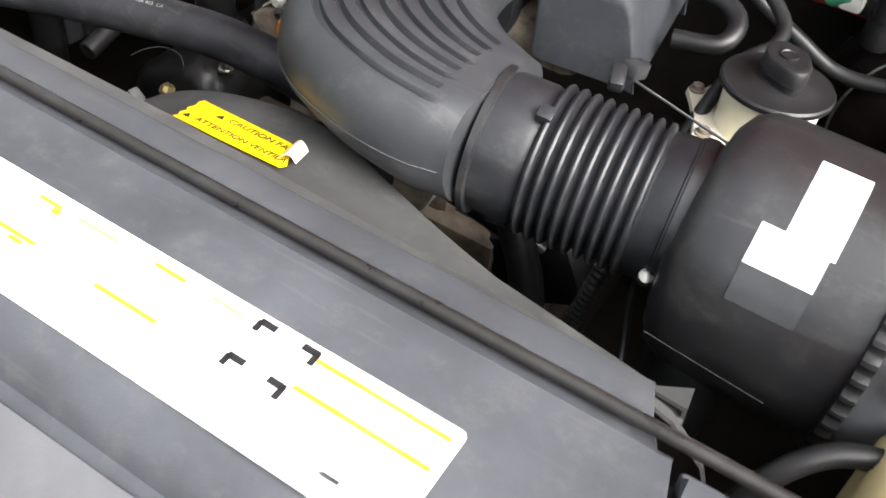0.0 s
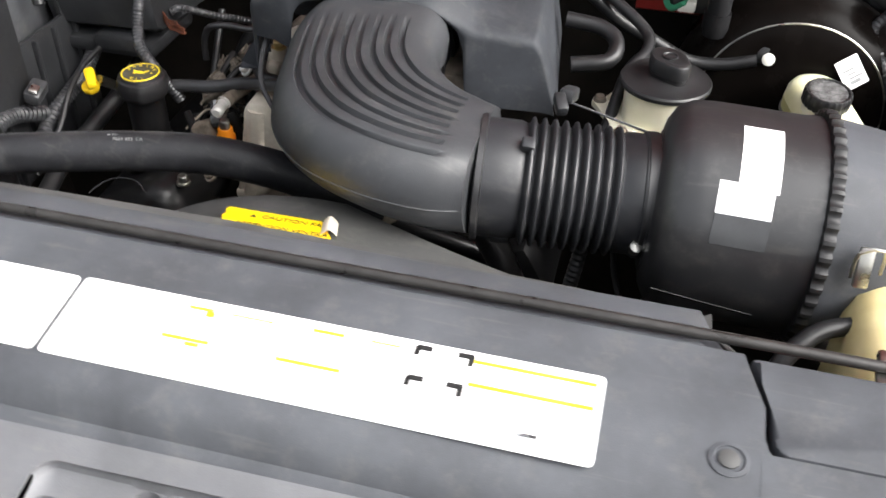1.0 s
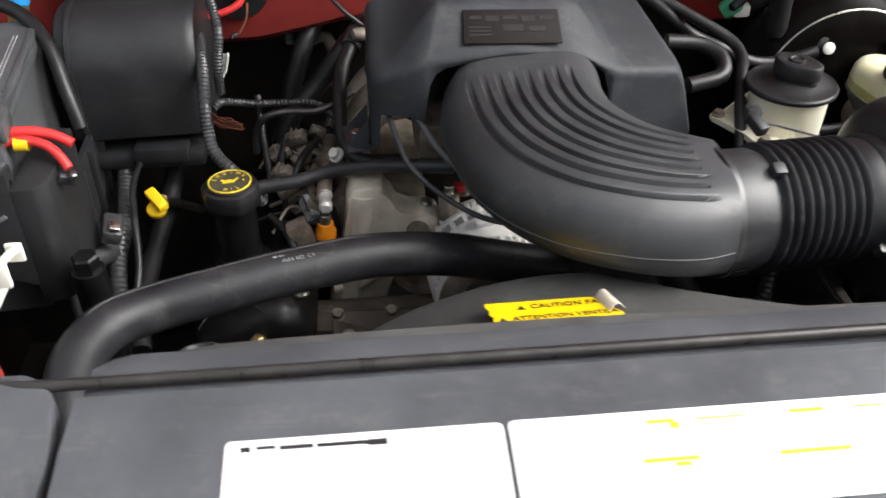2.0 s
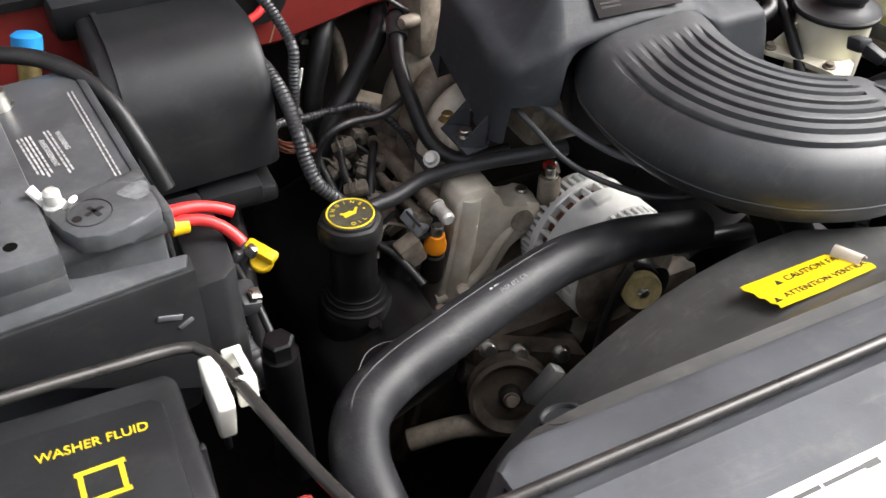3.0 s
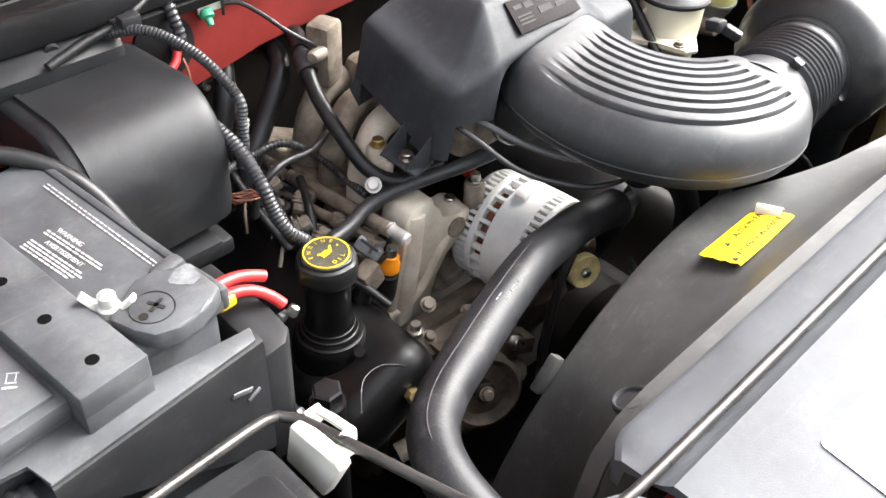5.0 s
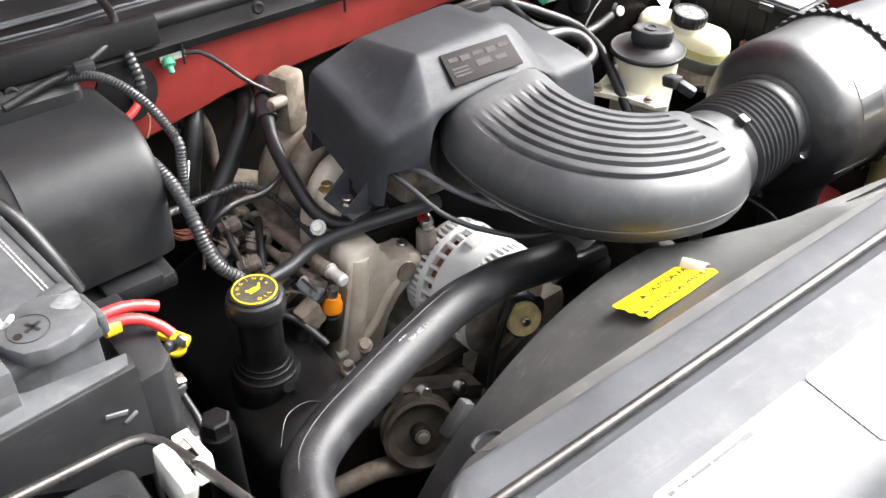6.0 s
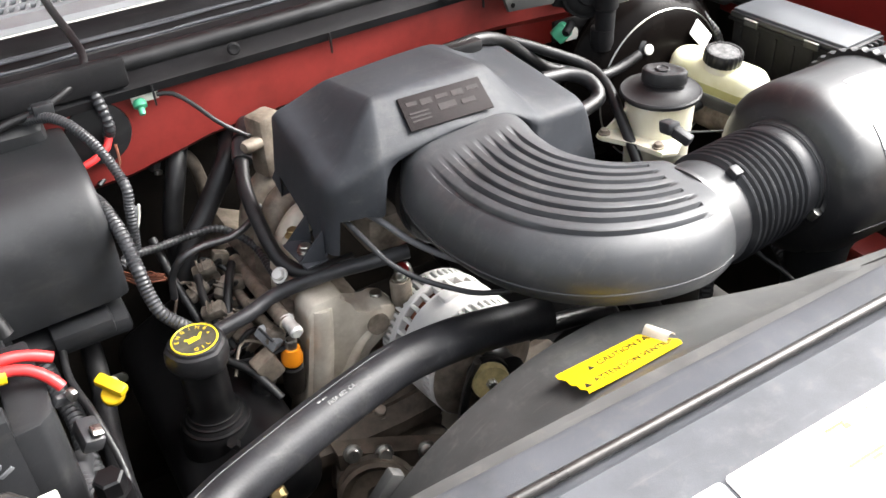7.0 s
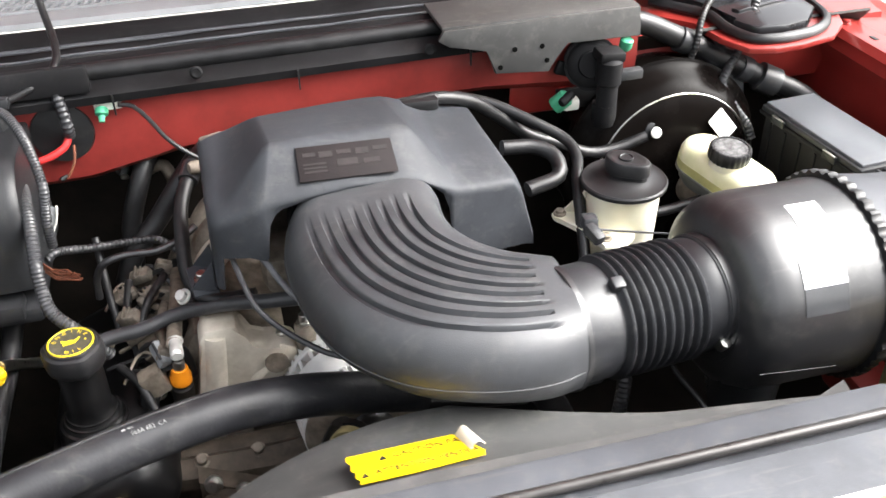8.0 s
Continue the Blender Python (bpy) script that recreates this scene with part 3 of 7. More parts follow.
part("groove_floor", plate([(0.460, 0.046), (0.80, 0.046), (0.80, -0.034), (0.472, -0.034)], pose(0, 0, 0.974), 0.008), RUBBER, pr)
pl = thing("headlamp_panel", (-0.48, 0, 0.96), "grey-black plastic panel over the headlamp beside the radiator cover", "panel", "headlamp panels")
part("raised_panel", plate([(-0.70, 0.072), (-0.300, 0.074), (-0.284, 0.066), (-0.274, 0.046), (-0.270, 0.0), (-0.276, -0.10), (-0.70, -0.10)], pose(0, 0, 0.978, 4, 0, 0), 0.017, 0.004), PANEL, pl)
part("lower_panel", plate([(-0.70, -0.30), (-0.29, -0.30), (-0.27, -0.08), (-0.70, -0.08)], pose(0, 0, 0.965, 7, 0, 0), 0.010, 0.003), PANEL, pl)
# labels on the cover
slope = math.degrees(math.atan2(0.0085, 0.069))
lm = pose(0, 0, 1.0012) @ pose(0, 0, 0, slope)
lab1 = thing("emission_label", (-0.08, -0.035, 1.0), "blank-looking white paper label with a torn black printed line", "label", "labels on the radiator cover")
part("label_sheet", plate([(x - 0.081, y - 0.0345) for x, y in rounded(0.166, 0.067, 0.004)], lm, 0.0006), PAPER, lab1)
bars("printed_line", lm @ pose(0, 0, 0.0007), [(-0.152, -0.0075, 0.006, 0.0035), (-0.140, -0.007, 0.011, 0.0022), (-0.122, -0.0078, 0.02, 0.0028), (-0.095, -0.008, 0.03, 0.0026), (-0.074, -0.0085, 0.012, 0.0042)], 0.0003, INK, lab1)
lab2 = thing("routing_label", (0.19, -0.035, 1.0), "long white paper label with yellow lines and black corner marks", "label", "labels on the radiator cover")
part("label_sheet", plate([(x + 0.1905, y - 0.0345) for x, y in rounded(0.370, 0.068, 0.004)], lm, 0.0006), PAPER, lab2)
yb = [(0.098, -0.009, 0.018, 0.0018), (0.106, -0.0125, 0.006, 0.0030), (0.190, -0.0085, 0.022, 0.0018), (0.098, -0.036, 0.034, 0.0019), (0.104, -0.0395, 0.010, 0.0020), (0.185, -0.037, 0.044, 0.0019), (0.135, -0.009, 0.03, 0.0008), (0.230, -0.0085, 0.02, 0.0008)]
bars("yellow_line", lm @ pose(0, 0, 0.0007), [(x, y, w, 1.35 * h) for x, y, w, h in yb], 0.0003, INKYELLOW, lab2)
bars("small_grey_print", lm @ pose(0, 0, 0.0007), [(0.3345, -0.0560, 0.010, 0.0022)], 0.0003, INKGREY, lab2)
bars("yellow_line", lm @ pose(0, 0, 0.0007), [(0.330, -0.0085, 0.080, 0.0025), (0.330, -0.027, 0.080, 0.0027)], 0.0003, INKYELLOW, lab2)
bars("orange_line", lm @ pose(0, 0, 0.0011), [(0.337, -0.0085, 0.036, 0.0013), (0.337, -0.027, 0.036, 0.0014)], 0.0002, INKORANGE, lab2)
cm = []
for cx, cy, sx, sy in ((0.252, -0.0055, 1, 1), (0.288, -0.0055, -1, 1), (0.252, -0.0305, 1, 1), (0.286, -0.0305, -1, 1)):
    cm += [(cx + sx * 0.004, cy, 0.0105, 0.0040), (cx - sx * 0.0005, cy - 0.003, 0.0035, 0.0070)] if sx > 0 else [(cx - 0.004, cy, 0.0105, 0.0040), (cx, cy - 0.0035, 0.0035, 0.0080)]
bars("corner_mark", lm @ pose(0, 0, 0.0007), cm, 0.0003, INK, lab2)
bars("small_mark", lm @ pose(0, 0, 0.0007), [(0.331, -0.0565, 0.008, 0.0022), (0.266, -0.0065, 0.004, 0.0010), (0.300, -0.050, 0.004, 0.0008)], 0.0003, DUSTGREY, lab2)

# hood prop rod lying along the cover, with its clip
rod = thing("prop_rod", (0.1, 0.06, 1.0), "thin glossy black steel bonnet prop rod", "rod")
part("rod", tube([(-0.515, 0.262, 0.992), (-0.46, 0.272, 0.980), (-0.404, 0.280, 0.969), (-0.390, 0.273, 0.967), (-0.380, 0.250, 0.968), (-0.353, 0.125, 0.983), (-0.335, 0.078, 0.992), (-0.30, 0.063, 0.997), (-0.2, 0.0605, 0.9985), (0.1, 0.0605, 0.9985), (0.5, 0.0605, 0.9985), (0.80, 0.0605, 0.994)], 0.0042, 10, 0.015), ROD, rod)
piv = thing("rod_bracket", (0.56, 0.07, 0.99), "small pale metal bracket holding the prop rod", "bracket")
part("saddle", rbox((0.56, 0.070, 0.996), (0.022, 0.014, 0.008), 0.0025), STEEL, piv)
part("foot", rbox((0.572, 0.052, 0.993), (0.05, 0.016, 0.004), 0.001), STEEL, piv)
hexbolt("bolt", (0.588, 0.050, 0.995), 0.004, 0.004, STEEL, piv)
lbr = thing("rod_bracket", (-0.31, 0.06, 0.99), "small pale metal bracket with bolts under the prop rod", "bracket")
part("saddle", rbox((-0.312, 0.066, 0.992), (0.022, 0.012, 0.006), 0.002), STEEL, lbr)
hexbolt("bolt", (-0.322, 0.054, 0.991), 0.0038, 0.004, STEEL, lbr)
hexbolt("bolt", (-0.300, 0.050, 0.990), 0.0038, 0.004, STEEL, lbr)
clip = thing("rod_clip", (-0.40, 0.25, 0.94), "white nylon clip gripping the bonnet prop rod", "clip")
clip_side = [(0.265, 0.970), (0.241, 0.972), (0.217, 0.977), (0.211, 0.972), (0.231, 0.921), (0.274, 0.921)]
part("clip_body", plate([(y, z) for y, z in clip_side], Matrix(((0, 0, 1, -0.395), (1, 0, 0, 0), (0, 1, 0, 0), (0, 0, 0, 1))), 0.012, 0.0025), CLIPWHITE, clip)
part("clip_jaw", loft([[(-0.3705, y, z - 0.002), (-0.3645, y, z - 0.002), (-0.3645, y, z - 0.006), (-0.3705, y, z - 0.006)] for y, z in ((0.271, 0.963), (0.251, 0.971), (0.230, 0.976))]), CLIPWHITE, clip)
part("clip_post", rbox((-0.371, 0.2695, 0.955), (0.014, 0.005, 0.018), 0.0015), CLIPWHITE, clip)
part("clip_post", rbox((-0.371, 0.2315, 0.961), (0.014, 0.006, 0.026), 0.0015), CLIPWHITE, clip)

# ---- fan shroud ----
sh = thing("fan_shroud", (0.13, 0.17, 0.6), "dusty black plastic fan shroud behind the radiator", "shroud")
N = 96
C, R = Vector((0.096, 0.608)), 0.317


def box_ring(a):
    """The shroud's rectangular front outline at an angle."""
    dx, dz = math.cos(a), math.sin(a)
    hw, hh, e = (0.355, 0.373, 14) if dx < 0 else (0.400, 0.372, 9)
    k = 1 / ((abs(dx) / hw) ** e + (abs(dz) / hh) ** e) ** (1 / e)
    return Vector((C.x + k * dx, 0.100, C.y + k * dz))


def rim(a):
    """The fan opening's lip: a circle, but for a straight shelf towards the filter."""
    p = Vector((C.x + R * math.cos(a), 0.232, C.y + R * math.sin(a)))
    d = math.degrees(a)
    if 25 < d < 84:
        t = (84 - d) / 59
        x = 0.129 + 0.33 * t
        p = Vector((x, 0.230 - 0.26 * (x - 0.129), 0.922 - 0.012 * math.sin(math.pi * t)))
    elif d <= 25:
        p = p.lerp(Vector((0.465, 0.143, 0.85)), d / 25)
    return p


# shares of the way from the box outline to the lip: depth, and height
rings = []
for depth, drop in ((0.0, 0.0), (0.12, 0.04), (0.25, 0.42), (0.41, 0.78), (0.69, 0.94), (0.90, 0.985), (1.0, 1.0), (1.02, 1.03), (0.93, 1.05)):
    ring = []
    for i in range(N):
        a = 2 * math.pi * i / N
        p, q = box_ring(a), rim(a)
        ring.append((p.x + (q.x - p.x) * drop, p.y + (q.y - p.y) * depth, p.z + (q.z - p.z) * drop))
    rings.append(ring)
part("shroud_shell", thicken(loft(rings, caps=False), 0.0025), SHROUD, sh)
for x in (-0.209,):
    part("mount_button", lathe([(0.0145, -0.004), (0.0145, 0.0008), (0.0130, 0.0016), (0.0118, 0.0012), (0.0110, -0.0012), (0.001, -0.0008)], (x + 0.010, 0.119, 0.968), (-0.1, 0.5, 1), 20), PLASTIC, sh)
part("rim_tab", rbox((-0.128, 0.238, 0.838), (0.040, 0.012, 0.016), 0.003, (0, -50, 0)), SHROUD, sh)
caut = thing("caution_label", (0.07, 0.176, 0.933), "yellow caution fan label with a torn curled corner", "label")
p0, p1, p2 = Vector((0.0190, 0.1535, 0.9375)), Vector((0.1255, 0.1565, 0.9375)), Vector((0.0255, 0.193, 0.9285))
ex = (p1 - p0).normalized()
ey = (p2 - p0 - ex * (p2 - p0).dot(ex)).normalized()
ez = ex.cross(ey)
ml = Matrix.Translation(p0 + ez * 0.0012) @ Matrix((ex, ey, ez)).transposed().to_4x4()
edge = [(0.004, 0.0), (0.050, -0.0012), (0.106, 0.0), (0.108, 0.006), (0.101, 0.018), (0.097, 0.031), (0.089, 0.0375), (0.0, 0.0395), (-0.001, 0.034), (0.002, 0.027), (0.0008, 0.019), (0.004, 0.016), (0.0025, 0.009), (0.006, 0.004)]
part("label_film", plate(edge, ml, 0.0006), YELLOW, caut)
lettering("caution_word", "CAUTION FA", 0.0095, ml @ pose(0.064, 0.028, 0.0009), INK, caut)
lettering("attention_word", "ATTENTION VENTILA", 0.0088, ml @ pose(0.061, 0.010, 0.0009), INK, caut)
for x, y in ((0.028, 0.0275), (0.010, 0.0095)):
    part("warning_triangle", plate([(x - 0.0035, y - 0.003), (x + 0.0035, y - 0.003), (x, y + 0.0035)], ml @ pose(0, 0, 0.0007), 0.0003), INK, caut)
curl = [[ml @ Vector((0.091 + 0.014 * s + 0.006 * k / 4, 0.034 - 0.024 * k / 4 + 0.003 * s, 0.0012 + 0.007 * math.sin(math.pi * s) * (1 - 0.25 * k / 4))) for s in [j / 8 for j in range(9)]] for k in range(5)]
part("curled_flap", thicken(loft(curl, closed=False), 0.0006), ALU, caut, "dirty white curled backing of the label")

# ---- intake: elbow, bellows, filter housing ----
elbow = thing("intake_elbow", (0.12, 0.34, 0.95), "ribbed matt black plastic air intake elbow", "intake duct")
OUT = spline([(0.036, 0.478, 0.996), (0.0032, 0.4183, 0.984), (0.0076, 0.3454, 0.971), (0.0308, 0.2725, 0.970), (0.0771, 0.2189, 0.9705), (0.1400, 0.1955, 0.967), (0.1950, 0.1945, 0.9615), (0.2320, 0.2060, 0.9577)], 0.004)
INN = spline([(0.150, 0.470, 0.996), (0.163, 0.440, 0.990), (0.1625, 0.412, 0.984), (0.167, 0.388, 0.978), (0.181, 0.367, 0.972), (0.202, 0.351, 0.966), (0.224, 0.341, 0.962), (0.240, 0.337, 0.957)], 0.004)


def along(line, s):
    f = s * (len(line) - 1)
    i = min(int(f), len(line) - 2)
    return line[i].lerp(line[i + 1], f - i)


SLOTS = [0.165 + 0.085 * k for k in range(8)]


def shrink(s):
    """The elbow's back end rounds off like a pillow."""
    return 1.0 if s > 0.13 else 0.55 + 0.45 * math.sqrt(1 - (1 - s / 0.13) ** 2)


def slot_depth(s, u):
    """How deep the moulded grooves cut the skin."""
    for k, c in enumerate(SLOTS):
        lo_s, hi_s = 0.200 + 0.007 * k, 0.935 - 0.007 * k
        d = abs(u - c) / 0.0135
        if d < 1.4:
            end = min((s - lo_s) / 0.11, (hi_s - s) / 0.012, 1)
            return 0.0052 * max(0, end) * (1 if d < 0.9 else max(0, (1.4 - d) / 0.5))
    return 0


TOP = [0.5 - 0.5 * math.cos(math.pi * j / 24) for j in range(4)] + [0.06 + 0.88 * j / 150 for j in range(151)] + [0.5 + 0.5 * math.cos(math.pi * j / 24) for j in (3, 2, 1)]
TOP = sorted(set(round(t, 5) for t in TOP))
rings = []
for i in range(73):
    s = i / 72
    o, q = along(OUT, s), along(INN, s)
    ring = []
    for u in TOP:
        w = 2 * u - 1
        p = o.lerp(q, u)
        ring.append((p.x, p.y, p.z + 0.049 * (1 - abs(w) ** (4.2 if w < 0 else 4.0)) ** (0.50 if w < 0 else 0.40) * shrink(s) - slot_depth(s, u)))
    for j in range(1, 20):
        a = math.pi * j / 20
        w = math.copysign(abs(math.cos(a)) ** 0.85, math.cos(a)) * (0.955 if 1 < j < 19 else 0.98)
        p = o.lerp(q, 0.5 + 0.5 * w)
        ring.append((p.x, p.y, p.z - (0.034 + 0.016 * s * s) * math.sin(a) ** 0.85 * shrink(s)))
    rings.append(ring)
part("duct_shell", loft(rings), INTAKE, elbow)
part("seam_bead", tube([(p.x, p.y, p.z) for p in OUT[8::5]], 0.0008, 6, 0.01), INTAKE, elbow)
thr = thing("throttle_housing", (0.09, 0.49, 0.93), "dark throttle body pipe under the engine cover", "throttle")
part("pipe", lathe([(0.066, 0), (0.066, 0.05), (0.070, 0.05), (0.070, 0.07)], (0.085, 0.450, 0.957), (0, 1, 0), 40), PLASTIC, thr)
part("clamp_band", lathe([(0.0662, 0.008), (0.0685, 0.009), (0.0685, 0.018), (0.0662, 0.019)], (0.085, 0.446, 0.957), (0, 1, 0), 48), GLOSS, thr)

A0, A1 = Vector((0.2325, 0.2765, 0.9495)), Vector((0.395, 0.297, 0.943))
AX = (A1 - A0).normalized()
bel = thing("intake_bellows", (0.31, 0.278, 0.95), "corrugated black rubber intake bellows", "intake hose")
# dark band drawn in place of the shaded gap between elbow and sleeve
part("gap_band", lathe([(0.0560, -0.003), (0.0600, -0.002), (0.0600, 0.003), (0.0585, 0.0038), (0.0555, 0.0042)], A0, AX, 48), GLOSS, bel, "dark band standing in for the gap at the elbow")
prof = [(0.0545, -0.004), (0.0575, -0.002), (0.0575, 0.003), (0.0555, 0.004), (0.0555, 0.034)]
for k in range(9):
    h = 0.040 + 0.0098 * k
    prof += [(0.0530, h), (0.0545, h + 0.0015), (0.0590, h + 0.003), (0.0600, h + 0.0047), (0.0590, h + 0.0064), (0.0545, h + 0.008)]
prof += [(0.0545, 0.129), (0.0560, 0.131), (0.0560, 0.145), (0.0575, 0.146), (0.0575, 0.160), (0.0555, 0.161), (0.0555, 0.170)]
part("bellows_tube", lathe(prof, A0, AX, 48), BELLOWS, bel)
part("clamp_band", lathe([(0.0578, 0.1475), (0.0588, 0.148), (0.0588, 0.1575), (0.0578, 0.158)], A0, AX, 48), GLOSS, bel)
top = AX.cross(Vector((0, 1, 0))).normalized()
part("clamp_screw", lathe([(0.004, -0.008), (0.0055, -0.008), (0.0055, 0.004), (0.003, 0.005)], A0 + AX * 0.153 + Vector((0, -0.0560, -0.019)), (0.15, -0.5, 0.8), 12), STEEL, bel, "steel clamp screw")
part("locating_tab", rbox(A0 + AX * 0.046 + Vector((0, -0.022, 0.0535)), (0.012, 0.012, 0.010), 0.0015, (22, 5, 6)), BELLOWS, bel)
part("locating_tab", rbox(A0 + AX * 0.028 + Vector((0, -0.030, -0.047)), (0.018, 0.012, 0.006), 0.0015, (-60, 0, 6)), BELLOWS, bel)

can = thing("air_filter_housing", (0.47, 0.29, 0.84), "glossy black cylindrical air filter housing with a clear taped label", "air filter")
B0 = Vector((0.390, 0.299, 0.9365))
BX = Vector((1, 0.02, -0.03)).normalized()
prof = [(0.050, -0.012), (0.056, -0.002), (0.062, 0.0), (0.078, 0.003), (0.090, 0.010), (0.0965, 0.022), (0.0985, 0.040), (0.0985, 0.118), (0.0995, 0.126), (0.0995, 0.134)]
part("housing_shell", lathe(prof, B0, BX, 64), GLOSS, can)
part("seam_ridge", lathe([(0.0635, -0.001), (0.066, 0.0), (0.066, 0.002), (0.0635, 0.004)], B0, BX, 48), GLOSS, can)
part("clamp_ring", lathe([(0.100, 0.132), (0.106, 0.133), (0.107, 0.138), (0.106, 0.143), (0.100, 0.144)], B0, BX, 192, wobble=lambda i: 1.0 if i % 4 < 2 else 0.975), RUBBER, can, "notched black clamp ring")
part("end_cone", lathe([(0.100, 0.142), (0.100, 0.150), (0.094, 0.20), (0.090, 0.27), (0.06, 0.29)], B0, BX, 48), PANEL, can, "dull grey tapering end cover")


def wrap(r, h0, h1, a0, a1, lift, notch=None, n=16):
    """A patch on the housing between two heights and two angles (0 is up, positive to the front)."""
    m = Matrix.Translation(B0) @ turn(BX)
    inv = m.to_3x3().inverted()
    upv, frv = inv @ Vector((0, 0, 1)), inv @ Vector((0, -1, 0))
    rings = []
    for i in range(n + 1):
        a = radians(a0 + (a1 - a0) * i / n)
        d = (upv * math.cos(a) + frv * math.sin(a)) * (r + lift)
        rings.append([m @ Vector((d.x, d.y, h)) for h in (h0, h1)])
    return thicken(loft(rings, closed=False), 0.0003)


part("mould_line", tube([B0 + BX * (0.012 + 0.011 * i) + (Vector((0, 0, 1)) * math.cos(radians(104 + i)) + Vector((0, -1, 0)) * math.sin(radians(104 + i))) * 0.0987 for i in range(9)], 0.0005, 6), PLASTIC, can)
part("mount_leg", lathe([(0.030, 0.0), (0.031, 0.004), (0.034, 0.07), (0.040, 0.09)], (0.432, 0.262, 0.785), n=24), PLASTIC, can)
part("paper_label", wrap(0.0985, 0.062, 0.095, 6, 43, 0.0006), PAPER, can, "white paper label")
part("label_foot", wrap(0.0985, 0.047, 0.092, 40, 56, 0.0010), TAPE, can, "shiny clear tape over the label")
part("tape", wrap(0.0985, 0.047, 0.092, 56, 71, 0.0006), FOIL, can, "smoky transparent tape")
part("latch", rbox((0.560, 0.201, 0.972), (0.012, 0.006, 0.034), 0.002, (-22, 0, 0)), STEEL, can, "steel spring latch")
part("latch_loop", tube([(0.552, 0.199, 0.962), (0.552, 0.197, 0.988), (0.570, 0.199, 0.992), (0.572, 0.198, 0.970)], 0.0016, 6), STEEL, can)
sen = thing("air_temperature_sensor", (0.305, 0.37, 0.98), "grey sensor plug on the intake bellows with a wire", "sensor")
part("plug_body", rbox((0.294, 0.348, 0.996), (0.012, 0.022, 0.012), 0.003, (20, 0, 20)), PLASTIC, sen)
part("plug_cap", rbox((0.299, 0.372, 0.994), (0.015, 0.022, 0.014), 0.003, (-15, 0, -12)), LOOM, sen)
part("wire", tube([(0.300, 0.364, 0.990), (0.320, 0.366, 0.984), (0.365, 0.383, 0.962), (0.418, 0.403, 0.937)], 0.0012, 8), LOOM, sen)

# ---- engine cover ----
ec = thing("engine_cover", (0.11, 0.5, 0.93), "moulded black plastic engine cover with a raised centre", "engine cover")
CREASES = [((-0.067, 0.440, 1.010), (-0.067, 0.456, 1.017), (-0.067, 0.566, 1.046)), ((-0.040, 0.431, 1.024), (-0.042, 0.452, 1.031), (-0.038, 0.570, 1.051)), ((-0.017, 0.425, 1.033), (0.000, 0.468, 1.079), (-0.004, 0.571, 1.061)),
        ((0.075, 0.431, 1.040), (0.074, 0.477, 1.0750), (0.072, 0.577, 1.063)), ((0.140, 0.437, 1.034), (0.128, 0.486, 1.0715), (0.118, 0.584, 1.061)), ((0.170, 0.441, 1.015), (0.150, 0.490, 1.065), (0.140, 0.592, 1.056)), ((0.183, 0.441, 1.010), (0.179, 0.470, 1.022), (0.172, 0.602, 1.042)),
        ((0.256, 0.456, 1.001), (0.258, 0.473, 1.005), (0.246, 0.618, 1.020)), ((0.277, 0.461, 0.920), (0.280, 0.478, 0.922), (0.262, 0.622, 0.935))]
ARCH = [(-0.067, 0.934), (-0.060, 0.936), (-0.0555, 0.976), (-0.030, 0.977), (-0.0145, 0.972), (-0.0115, 0.975), (-0.0095, 0.992), (-0.0060, 1.012), (0.0, 1.0225), (0.0076, 1.0275), (0.040, 1.0335), (0.075, 1.036), (0.110, 1.035), (0.130, 1.0315), (0.157, 1.020), (0.170, 1.008), (0.176, 0.988), (0.178, 0.955), (0.180, 0.925), (0.183, 0.923), (0.262, 0.918), (0.2765, 0.914)]


def at_front(x):
    """The cover's lip, ridge and back edge at a place along its front."""
    for a, b in zip(CREASES, CREASES[1:]):
        if x <= b[0][0] or b is CREASES[-1]:
            t = min(1, (x - a[0][0]) / (b[0][0] - a[0][0]))
            return [Vector(p).lerp(Vector(q), t) for p, q in zip(a, b)]


def soft_front(x):
    """The same with its creases rounded over a few millimetres."""
    tri = [at_front(max(-0.067, min(0.277, x + d))) for d in (-0.007, -0.0035, 0.0, 0.0035, 0.007)]
    return [sum((t[k] for t in tri), Vector()) / 5 for k in range(3)]


def arch_z(x):
    for (xa, za), (xb, zb) in zip(ARCH, ARCH[1:]):
        if x <= xb:
            return za + (zb - za) * max(0, x - xa) / (xb - xa)
    return ARCH[-1][1]


def rounded_line(pts, r):
    """A polyline with its corners cut into arcs."""
    out = [pts[0]]
    for a, b, c in zip(pts, pts[1:], pts[2:]):
        p = b + (a - b) * min(0.45, r / max(1e-6, (a - b).length))
        q = b + (c - b) * min(0.45, r / max(1e-6, (c - b).length))
        out += [p.lerp(b, t).lerp(b.lerp(q, t), t) for t in (0, 0.25, 0.5, 0.75, 1)]
    return out + [pts[-1]]


